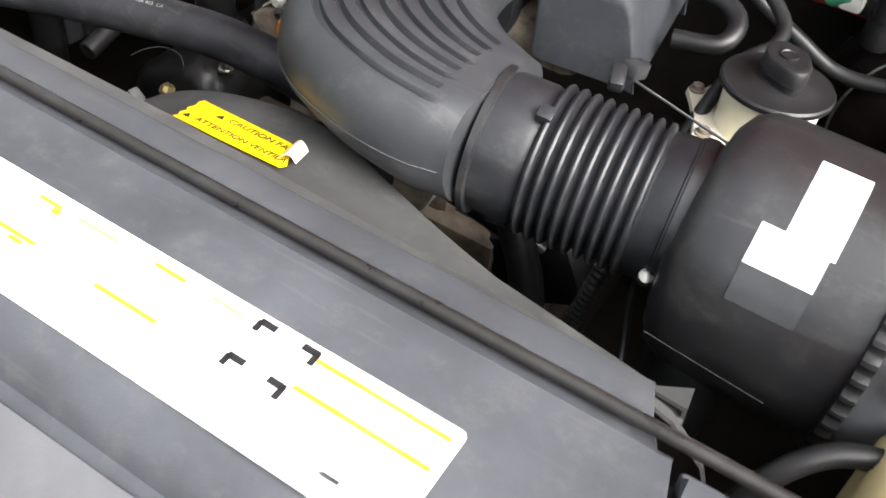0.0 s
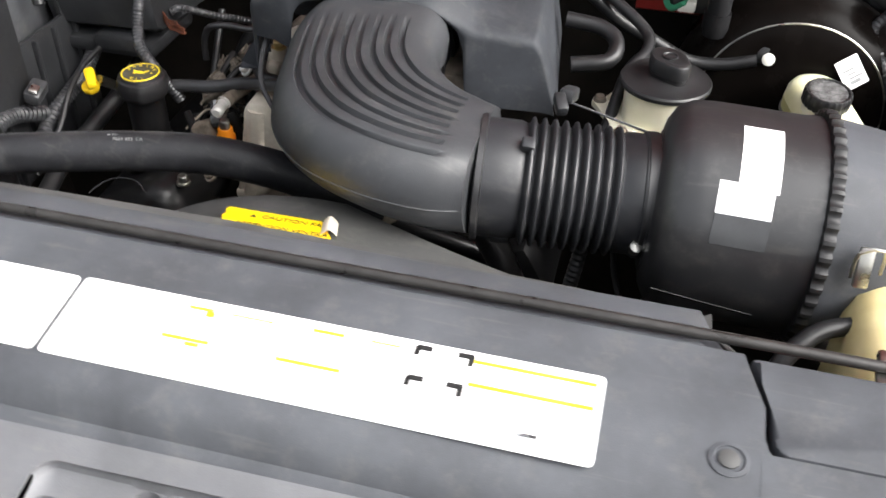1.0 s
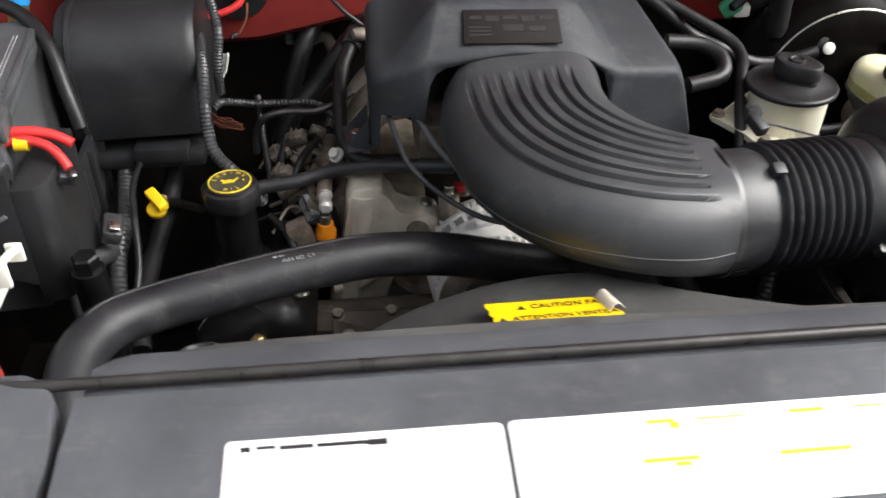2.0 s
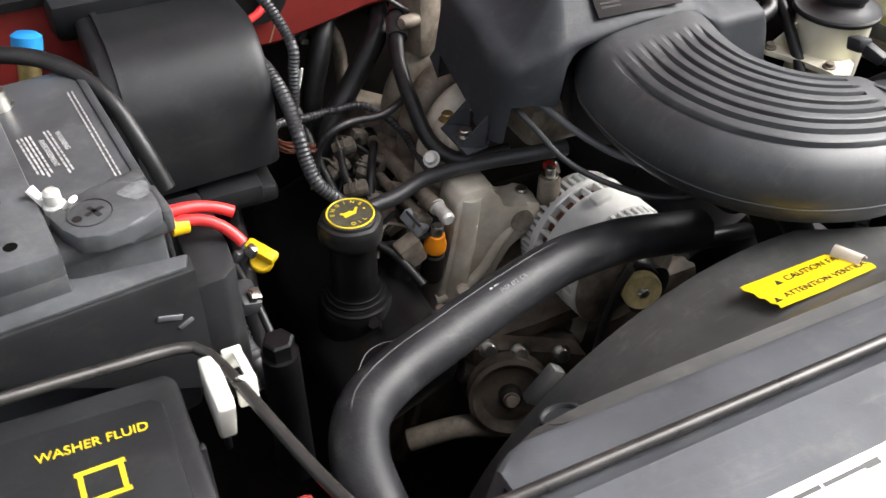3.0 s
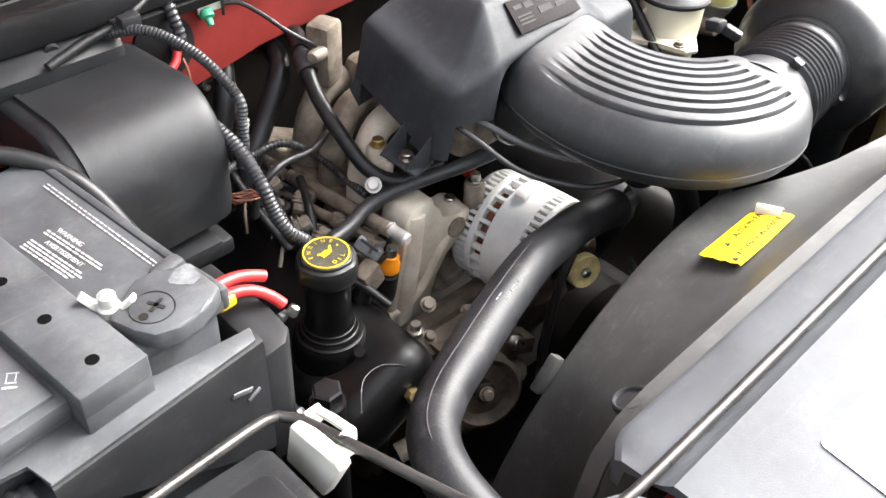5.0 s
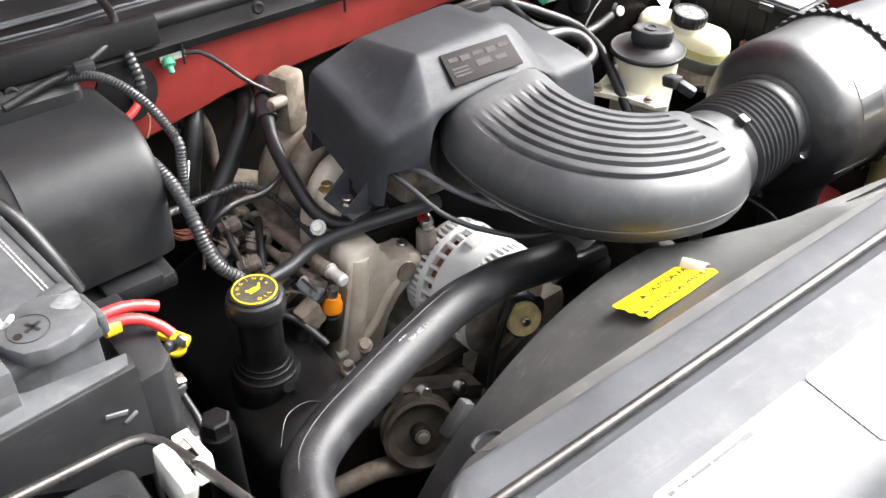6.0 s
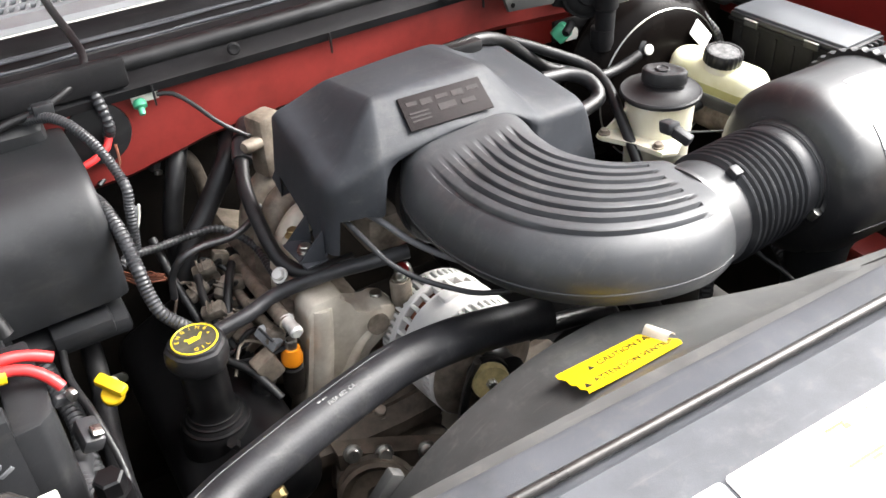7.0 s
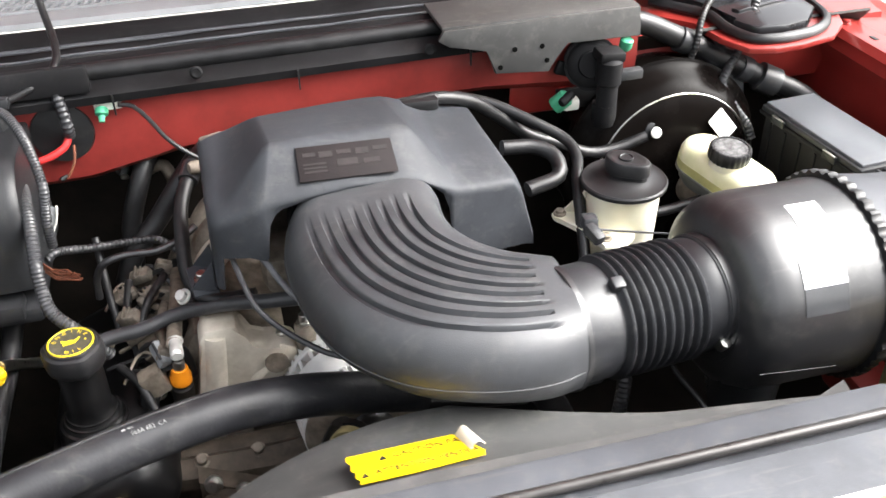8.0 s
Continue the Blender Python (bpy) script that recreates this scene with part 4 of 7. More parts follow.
xs = sorted({round(x, 4) for x, z in ARCH} | {round(c[0][0] + d, 4) for c in CREASES[:-1] for d in (-0.007, -0.0035, 0.0, 0.0035, 0.007)} | {round(-0.066 + 0.004 * i, 4) for i in range(86)})
xs = [x for x in xs if -0.067 <= x <= 0.2765]
rings = [rounded_line([Vector((-0.0675, y, z)) for y, z in ((0.456, 0.930), (0.455, 0.934), (0.470, 0.938), (0.575, 0.975), (0.585, 0.96))], 0.005)]
for x in xs:
    b, c, d = soft_front(x)
    z = arch_z(x)
    if x < -0.0669:
        b, c, d = (p + Vector((0, 0.003 * (k == 0), -0.004)) for k, p in enumerate((b, c, d)))
    for p in (b, c, d):
        p.x = max(p.x, -0.0672)
    away = max(0.0, 0.016 - (x + 0.067)) / 0.016
    back = 0.016 * (1 - math.sqrt(1 - away * away))
    b, c, d = b + Vector((0, back, -0.5 * back)), c + Vector((0, 0.6 * back, -0.5 * back)), d + Vector((0, 0, -0.4 * back))
    rings.append(rounded_line([Vector((x, b.y + 0.003, min(z, b.z - 0.004))), b, c, d, Vector((d.x, d.y + 0.010, 0.94 if x < 0.265 else 0.92))], 0.0085))
part("cover_shell", thicken(loft(rings, closed=False), 0.0025), COVER, ec, sharp=45)
bp = [Vector((0.029, 0.4395, 1.0480)), Vector((0.122, 0.4425, 1.0435)), Vector((0.026, 0.4660, 1.0705))]
ex = (bp[1] - bp[0]).normalized()
ey = (bp[2] - bp[0] - ex * (bp[2] - bp[0]).dot(ex)).normalized()
me_ = Matrix.Translation(bp[0] + ex.cross(ey) * 0.0018) @ Matrix((ex, ey, ex.cross(ey))).transposed().to_4x4()
part("badge_plate", plate([(-0.002, -0.002), (0.095, -0.002), (0.093, 0.034), (-0.001, 0.034)], me_, 0.0022, 0.0008), BADGE, ec, "dark brown-black embossed badge")
for k, (x, y, w, h) in enumerate(((0.010, 0.024, 0.012, 0.004), (0.026, 0.023, 0.013, 0.006), (0.044, 0.024, 0.014, 0.004), (0.062, 0.023, 0.013, 0.006), (0.080, 0.024, 0.014, 0.004), (0.046, 0.013, 0.020, 0.007), (0.070, 0.012, 0.016, 0.005), (0.014, 0.014, 0.022, 0.0018), (0.014, 0.010, 0.022, 0.0018), (0.014, 0.006, 0.022, 0.0018))):
    part("raised_shape", plate([(x - w / 2, y - h / 2), (x + w / 2, y - h / 2), (x + w / 2, y + h / 2), (x - w / 2, y + h / 2)], me_ @ pose(0.001, 0.001, 0.0016), 0.0011), BADGERELIEF, ec)
for y in (0.459, 0.496):
    part("gusset_fin", loft([[(-0.068, y + d, 0.960), (-0.068, y + d, 0.926), (-0.094, y + 0.010 + d, 0.924)] for d in (0.0, 0.0022)]), COVER, ec)
part("bolt_ledge", rbox((-0.081, 0.482, 0.9255), (0.026, 0.046, 0.003), 0.001, (8, 0, 8)), COVER, ec)
part("retainer_hole", lathe([(0.006, 0), (0.006, 0.0008)], (0.024, 0.552, 1.0626), (0, 0.12, 1), 14), HOLE, ec)

# hose and block on the back of the cover
ph = thing("vacuum_hose", (0.2, 0.63, 1.03), "thick black rubber hose curving behind the engine cover", "hose")
part("hose", tube([(0.16, 0.592, 1.040), (0.205, 0.598, 1.040), (0.250, 0.612, 1.022), (0.293, 0.628, 0.986), (0.326, 0.630, 0.960), (0.371, 0.632, 0.938), (0.413, 0.634, 0.918), (0.454, 0.636, 0.917), (0.493, 0.639, 0.927)], 0.0076, 12), RUBBER, ph)
part("block", rbox((0.180, 0.590, 1.040), (0.045, 0.020, 0.014), 0.004), RUBBER, ph)
part("fitting", lathe([(0.014, 0), (0.014, 0.012), (0.010, 0.014)], (0.503, 0.652, 0.931), (0.2, -1, 0.1), 18), PLASTIC, ph)
part("white_button", lathe([(0.0075, 0), (0.0075, 0.002), (0.006, 0.003)], (0.5055, 0.634, 0.932), (-0.05, -1, 0.35), 18), CLIPWHITE, ph, "white round check valve end")
h2 = thing("vacuum_hose", (0.33, 0.55, 0.95), "thick black rubber hose bending beside the engine cover", "hose")
part("hose", tube([(0.27, 0.56, 0.985), (0.31, 0.56, 0.98), (0.33, 0.545, 0.972), (0.325, 0.52, 0.960), (0.285, 0.51, 0.955)], 0.009, 12), RUBBER, h2)
h3 = thing("breather_hose", (0.36, 0.56, 0.95), "black rubber hose running forward past the steering reservoir", "hose")
part("hose", tube([(0.240, 0.655, 1.012), (0.284, 0.642, 1.001), (0.330, 0.615, 0.982), (0.362, 0.590, 0.966), (0.364, 0.560, 0.957), (0.347, 0.515, 0.950), (0.334, 0.455, 0.902), (0.325, 0.42, 0.87)], 0.0068, 12), RUBBER, h3)

# ---- power steering reservoir ----
ps = thing("steering_reservoir", (0.387, 0.478, 0.86), "milky white power steering reservoir with a black cap", "reservoir")
PC = (0.389, 0.483, 0.967)
part("body", lathe([(0.034, -0.125), (0.038, -0.118), (0.0415, -0.012), (0.0435, -0.005), (0.0435, -0.002)], PC, n=40), WHITE, ps)
part("cap_disc", lathe([(0.0455, -0.006), (0.0482, -0.005), (0.0485, -0.001), (0.0470, 0.001), (0.044, 0.0005), (0.036, 0.0025), (0.028, 0.0035), (0.024, 0.0060), (0.020, 0.0065)], PC, n=56), CAPBLACK, ps, "glossy black disc cap")


def knob_ring(z, grow):
    """Outline of the cap's handle: round with a long lobe to one side and a short one opposite."""
    out = []
    for i in range(48):
        a = radians(7.5 * i)
        c = math.cos(a - radians(-52))
        r = grow + 0.0190 + 0.0105 * max(0, c) ** 5 + 0.0050 * max(0, -c) ** 4
        out.append((PC[0] + r * math.cos(a), PC[1] + r * math.sin(a), PC[2] + z))
    return out


part("cap_knob", loft([knob_ring(*k) for k in ((0.005, -0.002), (0.010, -0.002), (0.0115, 0.0), (0.024, 0.0), (0.0262, -0.0015), (0.0270, -0.0045), (0.0262, -0.0075), (0.0258, -0.013))]), CAPBLACK, ps)
part("knob_dimple", lathe([(0.0085, 0.0255), (0.0085, 0.0275), (0.0070, 0.0278), (0.0060, 0.0265), (0.0, 0.0262)], PC, n=20), CAPBLACK, ps)
part("mount_flange", plate([(0.345, 0.425), (0.338, 0.462), (0.314, 0.498), (0.314, 0.508), (0.324, 0.514), (0.352, 0.508), (0.400, 0.480), (0.385, 0.435), (0.362, 0.418)], pose(0, 0, 0.914), 0.006, 0.002), WHITE, ps, "milky plastic mounting flange")
part("flange_web", loft([[(0.350, 0.500 + d, 0.918), (0.326, 0.507 + d, 0.919), (0.351, 0.495 + d, 0.952)] for d in (0.0, 0.003)]), WHITE, ps)
for x, y in ((0.3225, 0.503), (0.352, 0.440)):
    part("flange_bolt", lathe([(0.0075, 0), (0.0075, 0.002), (0.0050, 0.0022), (0.0050, 0.006), (0.003, 0.007)], (x, y, 0.920), n=12), ALUDIRTY, ps)

# ---- brake booster and reservoir ----
bo = thing("brake_booster", (0.57, 0.68, 0.86), "large glossy black brake booster drum", "brake booster")
BC, BD = (0.541, 0.690, 0.862), (0, -1, 0.06)
part("drum", lathe([(0.137, -0.05), (0.141, 0.0), (0.141, 0.010), (0.134, 0.015), (0.128, 0.032), (0.115, 0.046), (0.1085, 0.050), (0.095, 0.054), (0.05, 0.060), (0.02, 0.060)], BC, BD, 96), BOOSTER, bo)
part("seam_flange", lathe([(0.1405, 0.0), (0.144, 0.002), (0.144, 0.008), (0.1405, 0.010)], BC, BD, 96), BOOSTER, bo)
# highlight along the drum's bend, modelled as a thin steel ring
part("edge_glint", tube([Vector(BC) + turn(BD) @ Vector((0.1105 * math.cos(radians(a)), 0.1105 * math.sin(radians(a)), 0.049)) for a in range(0, 361, 12)], 0.0013, 6, 0.02), STEEL, bo, "bright ring drawn as the highlight on the edge")
bk = thing("brake_fluid_reservoir", (0.565, 0.56, 0.87), "pale yellowish brake fluid reservoir with a black cap", "reservoir")
TANKDIR = pose(0.5735, 0.5640, 0, 0, 0, 17)


def tank_ring(z, gx, gy, drop=0.10):
    """A long rounded outline of the brake tank, falling towards the front."""
    out = []
    for x, y in rounded(2 * gx, 2 * gy, gx * 0.92, 8):
        p = TANKDIR @ Vector((x, y, 0))
        out.append((p.x, p.y, z + drop * y))
    return out


TR = [(0.862, 0.024, 0.061), (0.872, 0.030, 0.068), (0.886, 0.0330, 0.0715), (0.898, 0.0330, 0.0715), (0.911, 0.0315, 0.0695), (0.918, 0.027, 0.065), (0.922, 0.019, 0.056), (0.923, 0.008, 0.04)]
part("tank", loft([tank_ring(*r) for r in TR[2:]]), YELLOWED, bk)
part("lower_tank", loft([tank_ring(*r) for r in TR[:2]] + [tank_ring(0.8865, 0.0328, 0.0713)]), TANKDARK, bk, "grey lower half with fluid inside")
part("fluid_band", loft([tank_ring(0.8872, 0.0333, 0.0718), tank_ring(0.893, 0.0334, 0.0719), tank_ring(0.899, 0.0333, 0.0718)]), TINTED, bk, "yellow fluid showing through")
part("seam_flange", loft([tank_ring(0.8835, 0.0350, 0.0735), tank_ring(0.8865, 0.0350, 0.0735)]), TANKDARK, bk)
part("cap_neck", lathe([(0.023, -0.004), (0.023, 0.006)], (0.5660, 0.5550, 0.920), (0.02, -0.10, 1), 32), WHITE, bk)
part("cap", lathe([(0.0250, 0.0), (0.0262, 0.002), (0.0262, 0.015), (0.0245, 0.0172), (0.0225, 0.0172), (0.0215, 0.0158), (0.0, 0.0158)], (0.5660, 0.5550, 0.926), (0.02, -0.10, 1), 96, wobble=lambda i: 1 if i % 4 < 2 else 0.965), CAPBLACK, bk)
part("cap_face", lathe([(0.0205, 0.0157), (0.0205, 0.0163), (0.0, 0.0163)], (0.5660, 0.5550, 0.926), (0.02, -0.10, 1), 32), WORNCAP, bk, "worn grey printed cap face")
part("outlet_pipe", tube([(0.54, 0.56, 0.868), (0.49, 0.56, 0.860), (0.45, 0.56, 0.862), (0.43, 0.55, 0.875)], 0.0065, 10), RUBBER, bk)
tag = thing("paper_tag", (0.615, 0.64, 0.92), "small white folded paper tag on the booster", "tag")
part("tag_sheet", plate(rounded(0.028, 0.036, 0.002), pose(0.600, 0.632, 0.930, 62, 0, 8) @ pose(0, 0, 0, 0, 0, 32), 0.0008), PAPER, tag)
bars("tag_print", pose(0.600, 0.632, 0.930, 62, 0, 8) @ pose(0, 0, 0.0009, 0, 0, 32), [(-0.003, 0.004, 0.014, 0.002), (-0.001, -0.001, 0.010, 0.002), (0.002, -0.006, 0.016, 0.002), (0.0, -0.011, 0.012, 0.004)], 0.0003, DUSTGREY, tag)
mc = thing("master_cylinder", (0.56, 0.57, 0.84), "dark metal brake master cylinder", "cylinder")
part("bore", lathe([(0.026, 0), (0.026, 0.10), (0.018, 0.14)], (0.567, 0.645, 0.845), (0.1, -1, 0.0), 24), ALUDIRTY, mc)

# ---- fuse box ----
fb = thing("fuse_box", (0.72, 0.54, 0.88), "black fuse box with a pale grey flat lid", "fuse box")
FB = pose(0.702, 0.541, 0, 0, 0, 4)


def in_fuse_box(bm):
    """Moves a mesh from the fuse box's own axes to its place."""
    bmesh.ops.transform(bm, matrix=FB, verts=bm.verts)
    return bm


part("body", in_fuse_box(rbox((0, 0, 0.895), (0.072, 0.182, 0.092), 0.004)), COWL, fb)
for k in range(6):
    part("side_rib", in_fuse_box(rbox((-0.0365, -0.075 + 0.030 * k, 0.892), (0.003, 0.004, 0.080), 0.001)), COWL, fb)
part("lid_lip", in_fuse_box(rbox((0, -0.001, 0.9415), (0.083, 0.196, 0.005), 0.0015)), COWL, fb)
part("lid_rim", in_fuse_box(rbox((-0.0005, -0.001, 0.9475), (0.079, 0.192, 0.008), 0.002)), PLASTIC, fb)
part("lid", in_fuse_box(rbox((0.0015, 0.001, 0.9525), (0.0735, 0.185, 0.006), 0.002)), LID, fb)
for y in (0.055, -0.045):
    part("lid_clip", in_fuse_box(rbox((-0.0425, y, 0.944), (0.004, 0.024, 0.010), 0.0015)), PLASTIC, fb)
    part("clip_edge", in_fuse_box(rbox((-0.0440, y, 0.9493), (0.003, 0.022, 0.0015), 0.0005)), STEEL, fb, "bright steel clip edge")
for i in range(5):
    part("lid_tooth", in_fuse_box(rbox((-0.018 + 0.011 * i, -0.100, 0.943), (0.005, 0.008, 0.014), 0.0015)), PLASTIC, fb)
mw = thing("loose_wire", (0.615, 0.47, 0.87), "bare orange copper wires beside the brake fluid tank", "wire")
for k in range(3):
    part("strand", tube([(0.618 + 0.004 * k, 0.480, 0.86), (0.616 + 0.005 * k, 0.490, 0.885), (0.620 + 0.004 * k, 0.495, 0.902), (0.632 + 0.003 * k, 0.490, 0.890)], 0.0014, 6), COPPER, mw)

# ---- vacuum solenoid and harness on the right ----
vs = thing("vacuum_solenoid", (0.44, 0.68, 0.99), "round ribbed black vacuum solenoid with green plugs", "solenoid")
part("drum", lathe([(0.028, 0), (0.031, 0.003), (0.031, 0.020), (0.026, 0.024), (0.018, 0.025), (0.016, 0.028), (0.006, 0.028)], (0.430, 0.690, 1.018), (-0.3, -1, 0.25), 36), COWL, vs)
for k in range(4):
    part("drum_fin", lathe([(0.031, 0.003 + 0.0045 * k), (0.0345, 0.0035 + 0.0045 * k), (0.0345, 0.005 + 0.0045 * k), (0.031, 0.0055 + 0.0045 * k)], (0.430, 0.690, 1.018), (-0.3, -1, 0.25), 36, wobble=lambda i: 1 if i % 6 else 0.95), COWL, vs)
part("hose_nipple", lathe([(0.006, 0), (0.006, 0.02), (0.0045, 0.022)], (0.400, 0.672, 0.985), (-0.8, -0.5, -0.3), 12), COWL, vs)
part("mount_arm", rbox((0.396, 0.690, 1.012), (0.026, 0.008, 0.018), 0.003, (0, 20, 0)), COWL, vs)
part("motor", lathe([(0.009, 0), (0.0135, 0.003), (0.0135, 0.030), (0.0165, 0.033), (0.0165, 0.062), (0.012, 0.066)], (0.4385, 0.650, 0.973), (0.0, -0.03, 1), 20), COWL, vs)
part("motor_cap", rbox((0.4385, 0.652, 1.041), (0.034, 0.030, 0.014), 0.004, (0, 4, 0)), COWL, vs)
part("motor_base", lathe([(0.013, 0), (0.016, 0.01), (0.016, 0.03)], (0.4385, 0.654, 0.945), n=18), COWL, vs)
part("plug", rbox((0.474, 0.664, 1.006), (0.034, 0.014, 0.014), 0.003), LOOM, vs)
part("bracket", rbox((0.43, 0.70, 0.965), (0.08, 0.006, 0.03), 0.002), BLACKMETAL, vs)
part("green_plug", lathe([(0.006, 0), (0.0085, 0.004), (0.0085, 0.014), (0.006, 0.016)], (0.468, 0.672, 1.036), (0.1, -0.2, 1), 16), GREEN, vs, "green connector")
gp2 = thing("check_valve", (0.395, 0.68, 0.97), "green and white vacuum check valve", "valve")
part("green_cap", lathe([(0.010, 0), (0.0115, 0.003), (0.0115, 0.020), (0.008, 0.024)], (0.380, 0.680, 0.966), (0.75, -0.25, 0.7), 18), GREEN, gp2)
part("white_ring", rbox((0.402, 0.680, 0.968), (0.022, 0.018, 0.016), 0.004), CLIPWHITE, gp2)
hp = thing("wiring_harness", (0.6, 0.72, 0.98), "thick taped grey wiring trunk with clamps on the red panel", "harness")
part("trunk", tube([(0.46, 0.724, 1.062), (0.51, 0.722, 1.049), (0.554, 0.720, 1.029), (0.599, 0.716, 1.005), (0.656, 0.710, 0.976), (0.692, 0.703, 0.957), (0.746, 0.685, 0.932), (0.77, 0.66, 0.91)], 0.0150, 16), RUBBER, hp)
for i, (x, z) in enumerate(((0.575, 1.018), (0.622, 0.993), (0.668, 0.969))):
    part("clamp_band", lathe([(0.0152, -0.009), (0.0172, -0.008), (0.0172, 0.008), (0.0152, 0.009)], (x, 0.7165 - 0.008 * (i == 2), z), (0.9, -0.1, -0.42), 18), LOOM, hp)
part("end_sleeve", lathe([(0.0155, -0.016), (0.0205, -0.014), (0.0205, 0.014), (0.0155, 0.016)], (0.702, 0.699, 0.952), (0.9, -0.25, -0.42), 20), LOOM, hp)
lw = thing("corrugated_loom", (0.6, 0.68, 1.0), "grey corrugated loom rising beside the fuse box", "loom")
part("sleeve", tube([(0.715, 0.765, 1.085), (0.692, 0.742, 1.048), (0.660, 0.712, 1.002), (0.632, 0.690, 0.980), (0.618, 0.674, 0.965), (0.632, 0.658, 0.938), (0.648, 0.648, 0.915), (0.654, 0.643, 0.897)], 0.0055, 10, pitch=0.006, depth=0.0012), LOOM, lw)
lw2 = thing("corrugated_loom", (0.56, 0.7, 1.03), "grey corrugated loom rising from the wiring trunk", "loom")
part("sleeve", tube([(0.580, 0.700, 1.0), (0.584, 0.698, 1.02), (0.592, 0.708, 1.042), (0.610, 0.73, 1.055), (0.64, 0.76, 1.062)], 0.0042, 10, pitch=0.005, depth=0.0009), RUBBER, lw2)
fl_ = thing("ground_strap", (0.63, 0.69, 0.95), "flat grey metal strap hanging by the wiring trunk", "strap")
part("strap", rbox((0.663, 0.708, 0.938), (0.020, 0.003, 0.060), 0.001, (0, -12, 0)), PALE, fl_)

# ---- coolant tank at the front corner ----
tk = thing("coolant_tank", (0.65, 0.16, 0.80), "yellowed translucent coolant tank with a black cap", "tank")
rings = []
for z, k in ((0.74, 0.94), (0.76, 1.0), (0.920, 1.0), (0.940, 0.93), (0.950, 0.78), (0.952, 0.5)):
    rings.append([(0.640 + x * k, 0.150 + y * k, z) for x, y in rounded(0.165, 0.19, 0.045, 6)])
part("tank_body", loft(rings), CREAM, tk)
part("cap", lathe([(0.033, 0), (0.035, 0.003), (0.035, 0.022), (0.031, 0.026), (0.0, 0.026)], (0.645, 0.140, 0.949), n=32, wobble=lambda i: 1 if i % 2 else 0.97), PLASTIC, tk)
th = thing("tank_hose", (0.56, 0.2, 0.87), "black overflow hose arching to the coolant tank", "hose")
part("hose", tube([(0.50, 0.14, 0.87), (0.515, 0.155, 0.905), (0.540, 0.175, 0.922), (0.58, 0.19, 0.925)], 0.008, 10), RUBBER, th)

# ---- upper radiator hose ----
HOSELINE = [(0.119, 0.348, 0.838), (0.0515, 0.3412, 0.8592), (-0.0046, 0.325, 0.8836), (-0.0726, 0.311, 0.8972), (-0.1426, 0.2897, 0.9017), (-0.2075, 0.2673, 0.9029), (-0.2600, 0.2475, 0.9035), (-0.2950, 0.2215, 0.9075), (-0.3120, 0.186, 0.9060), (-0.3140, 0.1455, 0.8960), (-0.3070, 0.1070, 0.8760), (-0.297, 0.075, 0.853)]
HOSER = 0.0212
rh = thing("radiator_hose", (-0.1, 0.28, 0.87), "thick black reinforced upper radiator hose with faint white print", "hose")
part("hose", tube(HOSELINE, HOSER, 28, 0.006), HOSE, rh)
part("mould_line", tube([(x - 0.004, y + 0.004, z + HOSER * 0.978) for x, y, z in HOSELINE[2:9]], 0.0005, 6, 0.006), INKGREY, rh, "faint moulding line")
hx = (Vector(HOSELINE[3]) - Vector(HOSELINE[5])).normalized()
hz = Vector((0, -0.40, 0.92))
hz = (hz - hx * hz.dot(hx)).normalized()
hm = Matrix.Translation(Vector(HOSELINE[4]) + hz * HOSER) @ Matrix((hx, hz.cross(hx), hz)).transposed().to_4x4()
lettering("hose_print", "F65A 682  CA", 0.0052, hm @ pose(0.002, 0, 0.0004), HOSEINK, rh)
bars("hose_print_bar", hm @ pose(-0.008, 0.0065, -0.0012), [(-0.010, 0, 0.003, 0.0012), (-0.004, 0, 0.005, 0.0012)], 0.0004, HOSEINK, rh)

# ---- engine: block, heads, runners ----
eng = thing("engine_block", (0.08, 0.5, 0.5), "oily dark engine block deep in the bay", "engine")
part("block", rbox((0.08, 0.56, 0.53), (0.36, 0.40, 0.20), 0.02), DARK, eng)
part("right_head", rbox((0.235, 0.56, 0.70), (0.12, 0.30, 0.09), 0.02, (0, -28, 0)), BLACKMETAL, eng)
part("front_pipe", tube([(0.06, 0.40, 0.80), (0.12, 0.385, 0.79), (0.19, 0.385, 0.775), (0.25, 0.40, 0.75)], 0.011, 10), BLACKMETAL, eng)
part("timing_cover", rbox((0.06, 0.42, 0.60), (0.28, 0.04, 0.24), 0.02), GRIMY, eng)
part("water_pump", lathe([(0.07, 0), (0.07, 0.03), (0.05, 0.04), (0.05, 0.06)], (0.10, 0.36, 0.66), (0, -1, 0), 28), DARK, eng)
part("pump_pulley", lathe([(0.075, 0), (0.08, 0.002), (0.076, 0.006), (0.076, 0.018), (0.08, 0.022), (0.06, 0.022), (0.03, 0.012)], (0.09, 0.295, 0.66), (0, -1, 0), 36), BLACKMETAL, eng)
# added dark sheet: closes the bay below and hides the bright ground
part("under_sheet", rbox((0.05, 0.35, 0.38), (1.6, 1.2, 0.02), 0.003), DARK, eng)
head = thing("cylinder_head", (-0.1, 0.55, 0.78), "grimy cast aluminium cylinder head and front casting", "cylinder head")
part("head_casting", rbox((-0.075, 0.628, 0.775), (0.12, 0.26, 0.10), 0.012, (0, 28, 0)), ALUDIRTY, head)
front = [(-0.128, 0.700), (-0.108, 0.784), (-0.100, 0.830), (-0.098, 0.858), (-0.090, 0.872), (-0.056, 0.874), (-0.054, 0.856), (-0.046, 0.838), (-0.030, 0.830), (-0.012, 0.838), (0.004, 0.830), (0.006, 0.808), (-0.016, 0.800), (-0.036, 0.786), (-0.052, 0.760), (-0.062, 0.700)]
